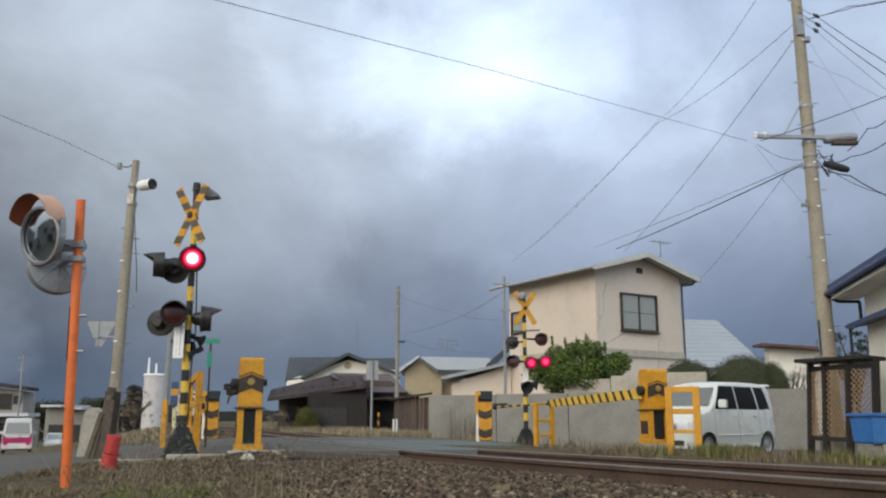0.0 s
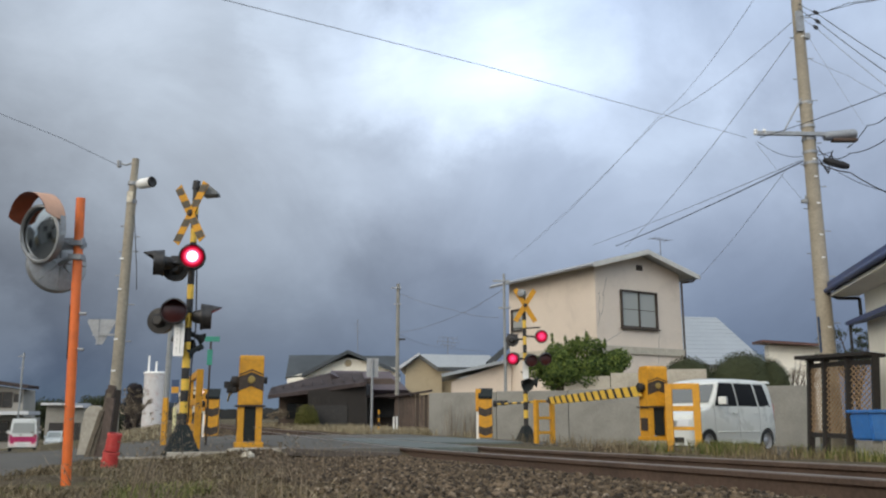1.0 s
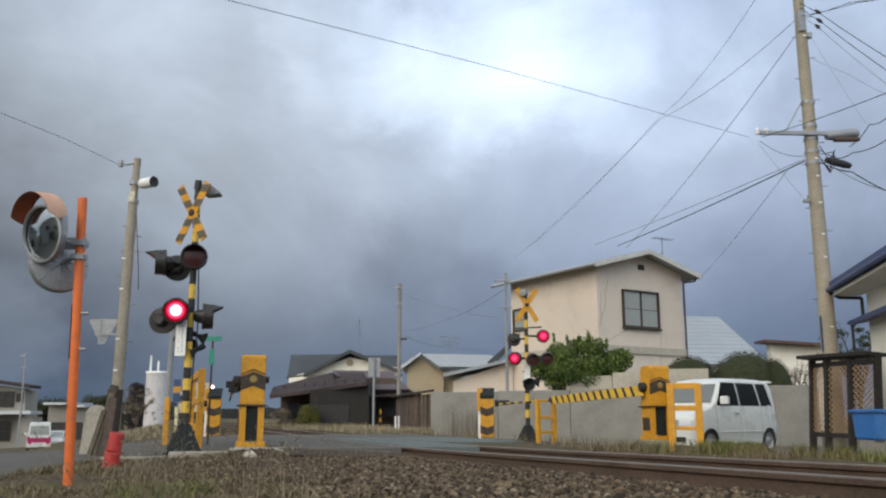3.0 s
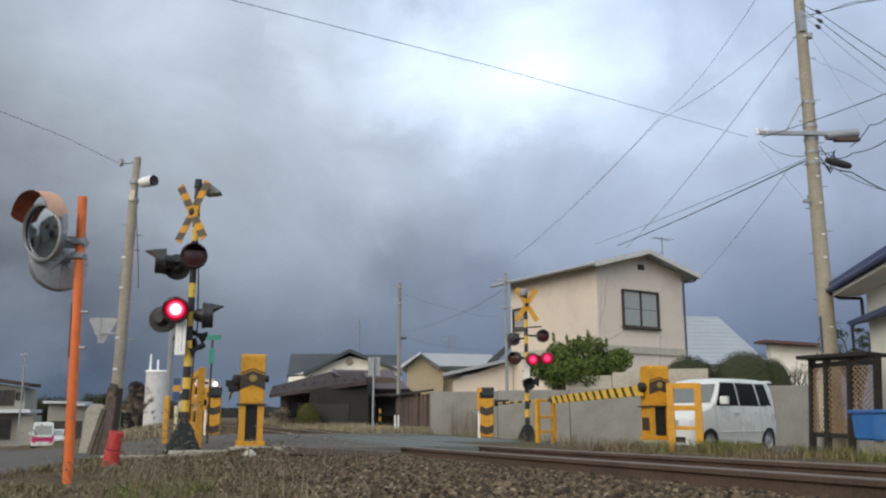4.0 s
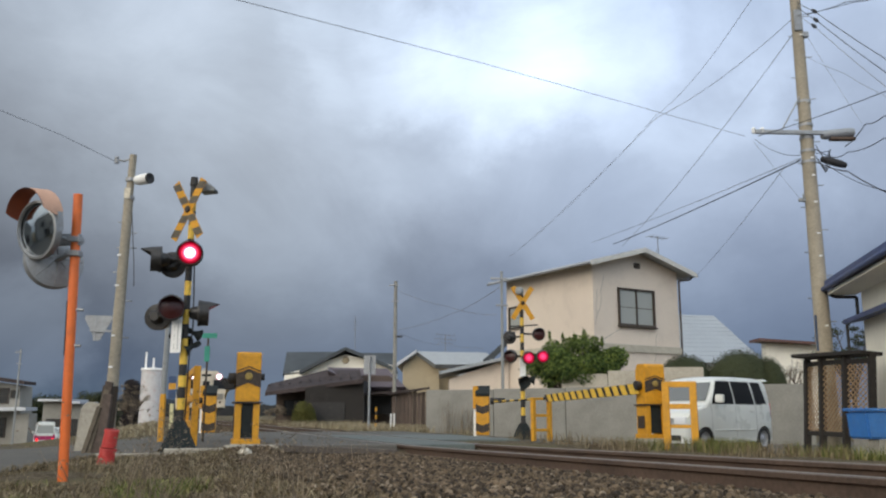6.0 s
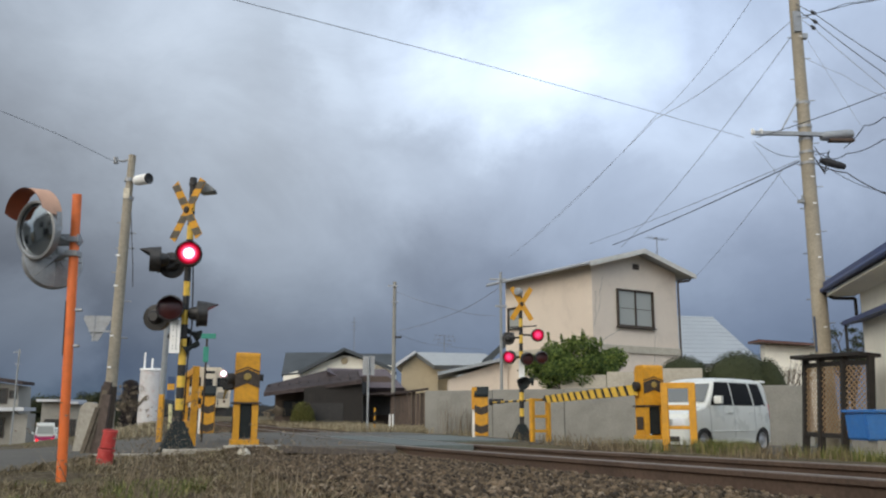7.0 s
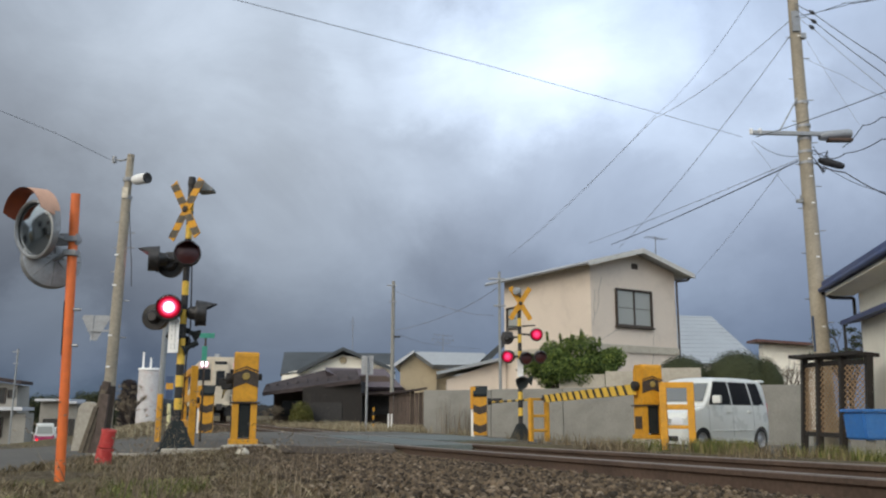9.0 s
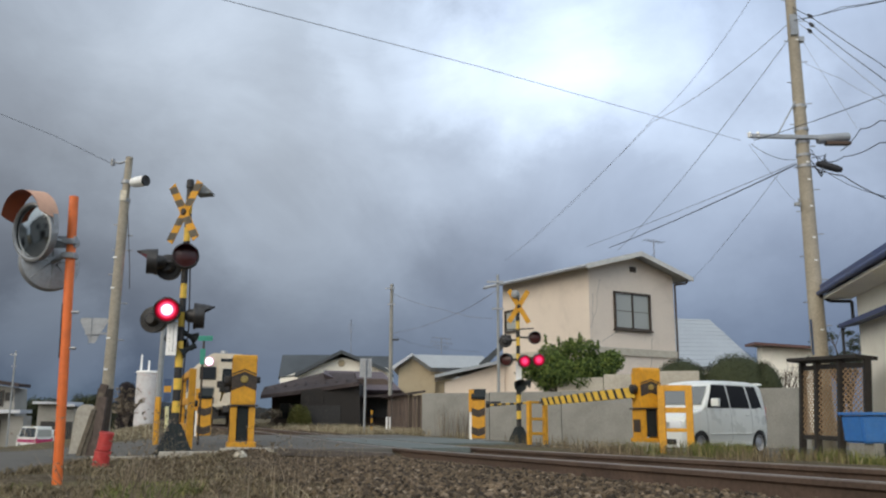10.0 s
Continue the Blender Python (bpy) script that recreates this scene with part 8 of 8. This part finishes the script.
make_topiary(10.19, 11.39, 1.0, 2.31, 28.0, 53)


def make_small_tree(x, y, z0, h, spread, mat, label, seed, n_leaf, size, bare=False):
    t = thing("small_tree", label, "tree", pose(x, y, z0))
    rnd = random.Random(seed)
    bm = bm_new()
    rod(bm, (0, 0, -0.2), (0.05, 0, h * 0.5), 0.05 * h / 2, 0.03 * h / 2, 8)
    tips = []
    for k in range(12):
        a = rnd.uniform(0, 6.28)
        z = h * rnd.uniform(0.3, 0.5)
        e = Vector((math.cos(a) * spread * rnd.uniform(0.3, 1), math.sin(a) * spread * rnd.uniform(0.3, 1), h * rnd.uniform(0.55, 1.0)))
        rod(bm, (0.03, 0, z), e, 0.018 * h / 2, 0.008, 6)
        tips.append(e)
        for _ in range(5):
            f = e + Vector((rnd.uniform(-1, 1), rnd.uniform(-1, 1), rnd.uniform(-0.3, 1))) * spread * 0.35
            rod(bm, e.lerp(Vector((0.03, 0, z)), rnd.uniform(0, 0.5)), f, 0.008, 0.003, 5)
            tips.append(f)
    part("trunk", bm, "bark", t, "thin trunk and branches")
    if n_leaf:
        leaf_cloud(t, [(p.x, p.y, p.z, spread * 0.2, spread * 0.12) for p in tips], n_leaf, size, mat, "crown", "sparse tufts of foliage", seed + 1, 0.9)
    return t


make_small_tree(10.58, 22.0, -0.3, 2.93 + 0.35, 0.75, "topiary", "sparse dark pine behind the lattice screen", 61, 2600, 0.04)
make_small_tree(12.21, 30.0, 0.0, 2.3, 0.7, "stalk", "bare brown shrub beside the clipped bushes", 62, 500, 0.02)
make_small_tree(12.28, 29.0, 0.0, 2.2, 0.6, "stalk", "bare brown shrub beside the wall", 63, 400, 0.02)
_t = make_small_tree(-7.72, 49.0, -0.4, 1.5, 0.5, "shrub", "olive shrub in front of the dark house", 64, 0, 0.07)
leaf_cloud(_t, [(0, 0, 0.85, 0.62, 0.72), (-0.25, 0, 0.6, 0.45, 0.5), (0.25, 0, 0.65, 0.45, 0.5)], 5200, 0.06, "shrub", "crown", "dense olive leaves", 68, 0.5)
make_small_tree(-9.59, 50.0, -0.4, 1.2, 0.6, "stalk", "bare shrub by the dark house", 65, 900, 0.05)
make_small_tree(-14.3, 40.0, -1.0, 2.9, 0.8, "stalk", "bare brown thicket on the verge", 66, 2600, 0.03)
_t = thing("cedar", "tall narrow dark brown cedar beside the tank", "tree", pose(-20.7, 58.0, -2.2))
_b = bm_new()
rod(_b, (0, 0, -0.3), (0, 0, 2.67 + 2.1), 0.16, 0.07, 8)
part("trunk", _b, "bark", _t)
_q = random.Random(77)
leaf_cloud(_t, [(_q.uniform(-0.2, 0.2), _q.uniform(-0.2, 0.2), 0.5 + 0.27 * _k * (2.74 + 1.6) / 4.3, 0.58 - 0.006 * _k, 0.36) for _k in range(16)], 17000, 0.075, "cedar", "crown", "dense dark winter foliage", 78, 0.5)
for _k, (_x, _d, _h, _w) in enumerate(((-62, 138, 7.4, 3.4), (-57.5, 140, 7.4, 3.4), (-54.0, 134, 8.0, 3.0), (-51, 130, 8.2, 3.0), (-66, 135, 6.6, 3.2))):
    _t = thing("tree", "distant dark evergreen tree", "tree", pose(_x, _d, -4.5), group="distant trees")
    _b = bm_new()
    rod(_b, (0, 0, -0.5), (0, 0, _h * 0.8), 0.25, 0.08, 8)
    part("trunk", _b, "bark", _t)
    _q = random.Random(70 + _k)
    leaf_cloud(_t, [(_q.uniform(-_w, _w) * 0.6, _q.uniform(-_w, _w) * 0.6, _h * _q.uniform(0.25, 0.9), _w * 0.4, _w * 0.45) for _ in range(26)], 7000, 0.22, "topiary", "crown", "dark ragged crown", 80 + _k, 0.6)


# ---- small things on the ground ----
def make_kerb():
    k = thing("kerb", "pale concrete edging strip by the signal", "kerb", kind="structure")
    rnd = random.Random(12)
    for u0, s in ((0.35, -4.05), (0.35, -3.25), (0.35, -2.5)):
        bm = bm_new()
        box(bm, (0, 0, 0.0), (0.76, 0.14, 0.1), bevel=0.02)
        x, y = us(u0, s)
        part("kerb_stone", bm, "concrete_pale", k, at=pose(x, y, ground_z(x, y) + 0.0 + rnd.uniform(-0.01, 0.01), 0, 0, TRACK_TURN + rnd.uniform(-2, 2)))


make_kerb()


def make_lone_stones():
    rnd = random.Random(17)
    for x, y, r in ((-2.40, 10.7, 0.085), (6.5, 13.9, 0.06)):
        bm = bm_new()
        bmesh.ops.create_icosphere(bm, subdivisions=2, radius=r)
        for v in bm.verts:
            v.co *= rnd.uniform(0.85, 1.12)
            v.co.z *= 0.8
        solid("pale_stone", bm, "straw_stone", "pale rough stone lying on the verge", "stone", pose(x, y, ground_z(x, y) + r * 0.55, 0, 0, rnd.uniform(0, 90)), group="loose stones")
    bm = bm_new()
    box(bm, (0, 0, 0.04), (1.5, 0.14, 0.09), bevel=0.015)
    x, y = us(-0.4, -1.5)
    solid("timber_edge", bm, "sleeper", "weathered timber edging at the crossing", "timber", pose(x, y, ground_z(x, y) + 0.02, 0, 3, TRACK_TURN + 4))


make_lone_stones()


# ---- what moves ----
def flip_rows(times, lit_first, at):
    """A lens turns its lit or dark side to the front at each time given."""
    ang = 0 if lit_first else 180
    rows = [(0.0, pose(*at, 0, 0, ang))]
    for t in times:
        if t + 0.1 >= 10.0:
            break
        rows += [(t - 0.03, pose(*at, 0, 0, ang)), (t, pose(*at, 0, 0, ang)), (t + 0.014, pose(*at, 0, 0, ang + 60)), (t + 0.028, pose(*at, 0, 0, ang + 120)), (t + 0.042, pose(*at, 0, 0, ang + 180)), (t + 0.072, pose(*at, 0, 0, ang + 180))]
        ang += 180
    rows.append((10.0, pose(*at, 0, 0, ang)))
    return rows


def motions():
    near = [0.14 + 0.6 * k if k < 9 else 4.94 + 0.6125 * (k - 8) for k in range(17)]
    far = [0.40, 1.02, 1.65, 2.30, 2.92, 3.5, 4.1, 4.68, 5.28, 5.9, 6.5, 7.05, 7.66, 8.3, 8.93, 9.62]
    for bank, times, lit in (("near_upper", near, True), ("near_lower", near, False), ("far_first", far, True), ("far_second", far, False)):
        for disc in LENSES[bank]:
            walk(disc, flip_rows(times, lit, (0, -0.05, 0)))
    walk(RAILCAR, [(t, pose(*us(u, s), rail_z(u) - 0.05, 0, 0, TRACK_TURN)) for t, u, s in TRAIN_ROWS])
    rows = []
    for t, x, y, turn in ((0.0, -23.5, 48.0, 205.5), (1.0, -24.9, 51.5, 205.5), (2.0, -26.1, 55.0, 205.5), (3.0, -27.6, 59.0, 205.5), (4.0, -29.0, 62.6, 205.5), (5.0, -29.9, 65.2, 205.5),
                          (6.0, -30.6, 67.2, 205.5), (7.0, -31.2, 68.8, 205.5), (8.0, -31.7, 70.2, 205.5), (9.0, -32.4, 71.6, 206), (9.5, -32.9, 72.4, 212), (10.0, -33.6, 73.0, 230)):
        rows.append((t, pose(x, y, ground_z(x, y) + 0.03, 0, 0, turn)))
    walk(DELIVERY, rows)
    for lamp in BRAKES:
        at = tuple(lamp.location)
        walk(lamp, flip_rows([4.7, 9.2], False, at))
    walk(CLOUDS, [(0.0, pose(0, 0, 0, 0, 0, 2.9)), (5.0, pose(0, 0, 0, 0, 0, 0)), (10.0, pose(0, 0, 0, 0, 0, -2.9))])


motions()
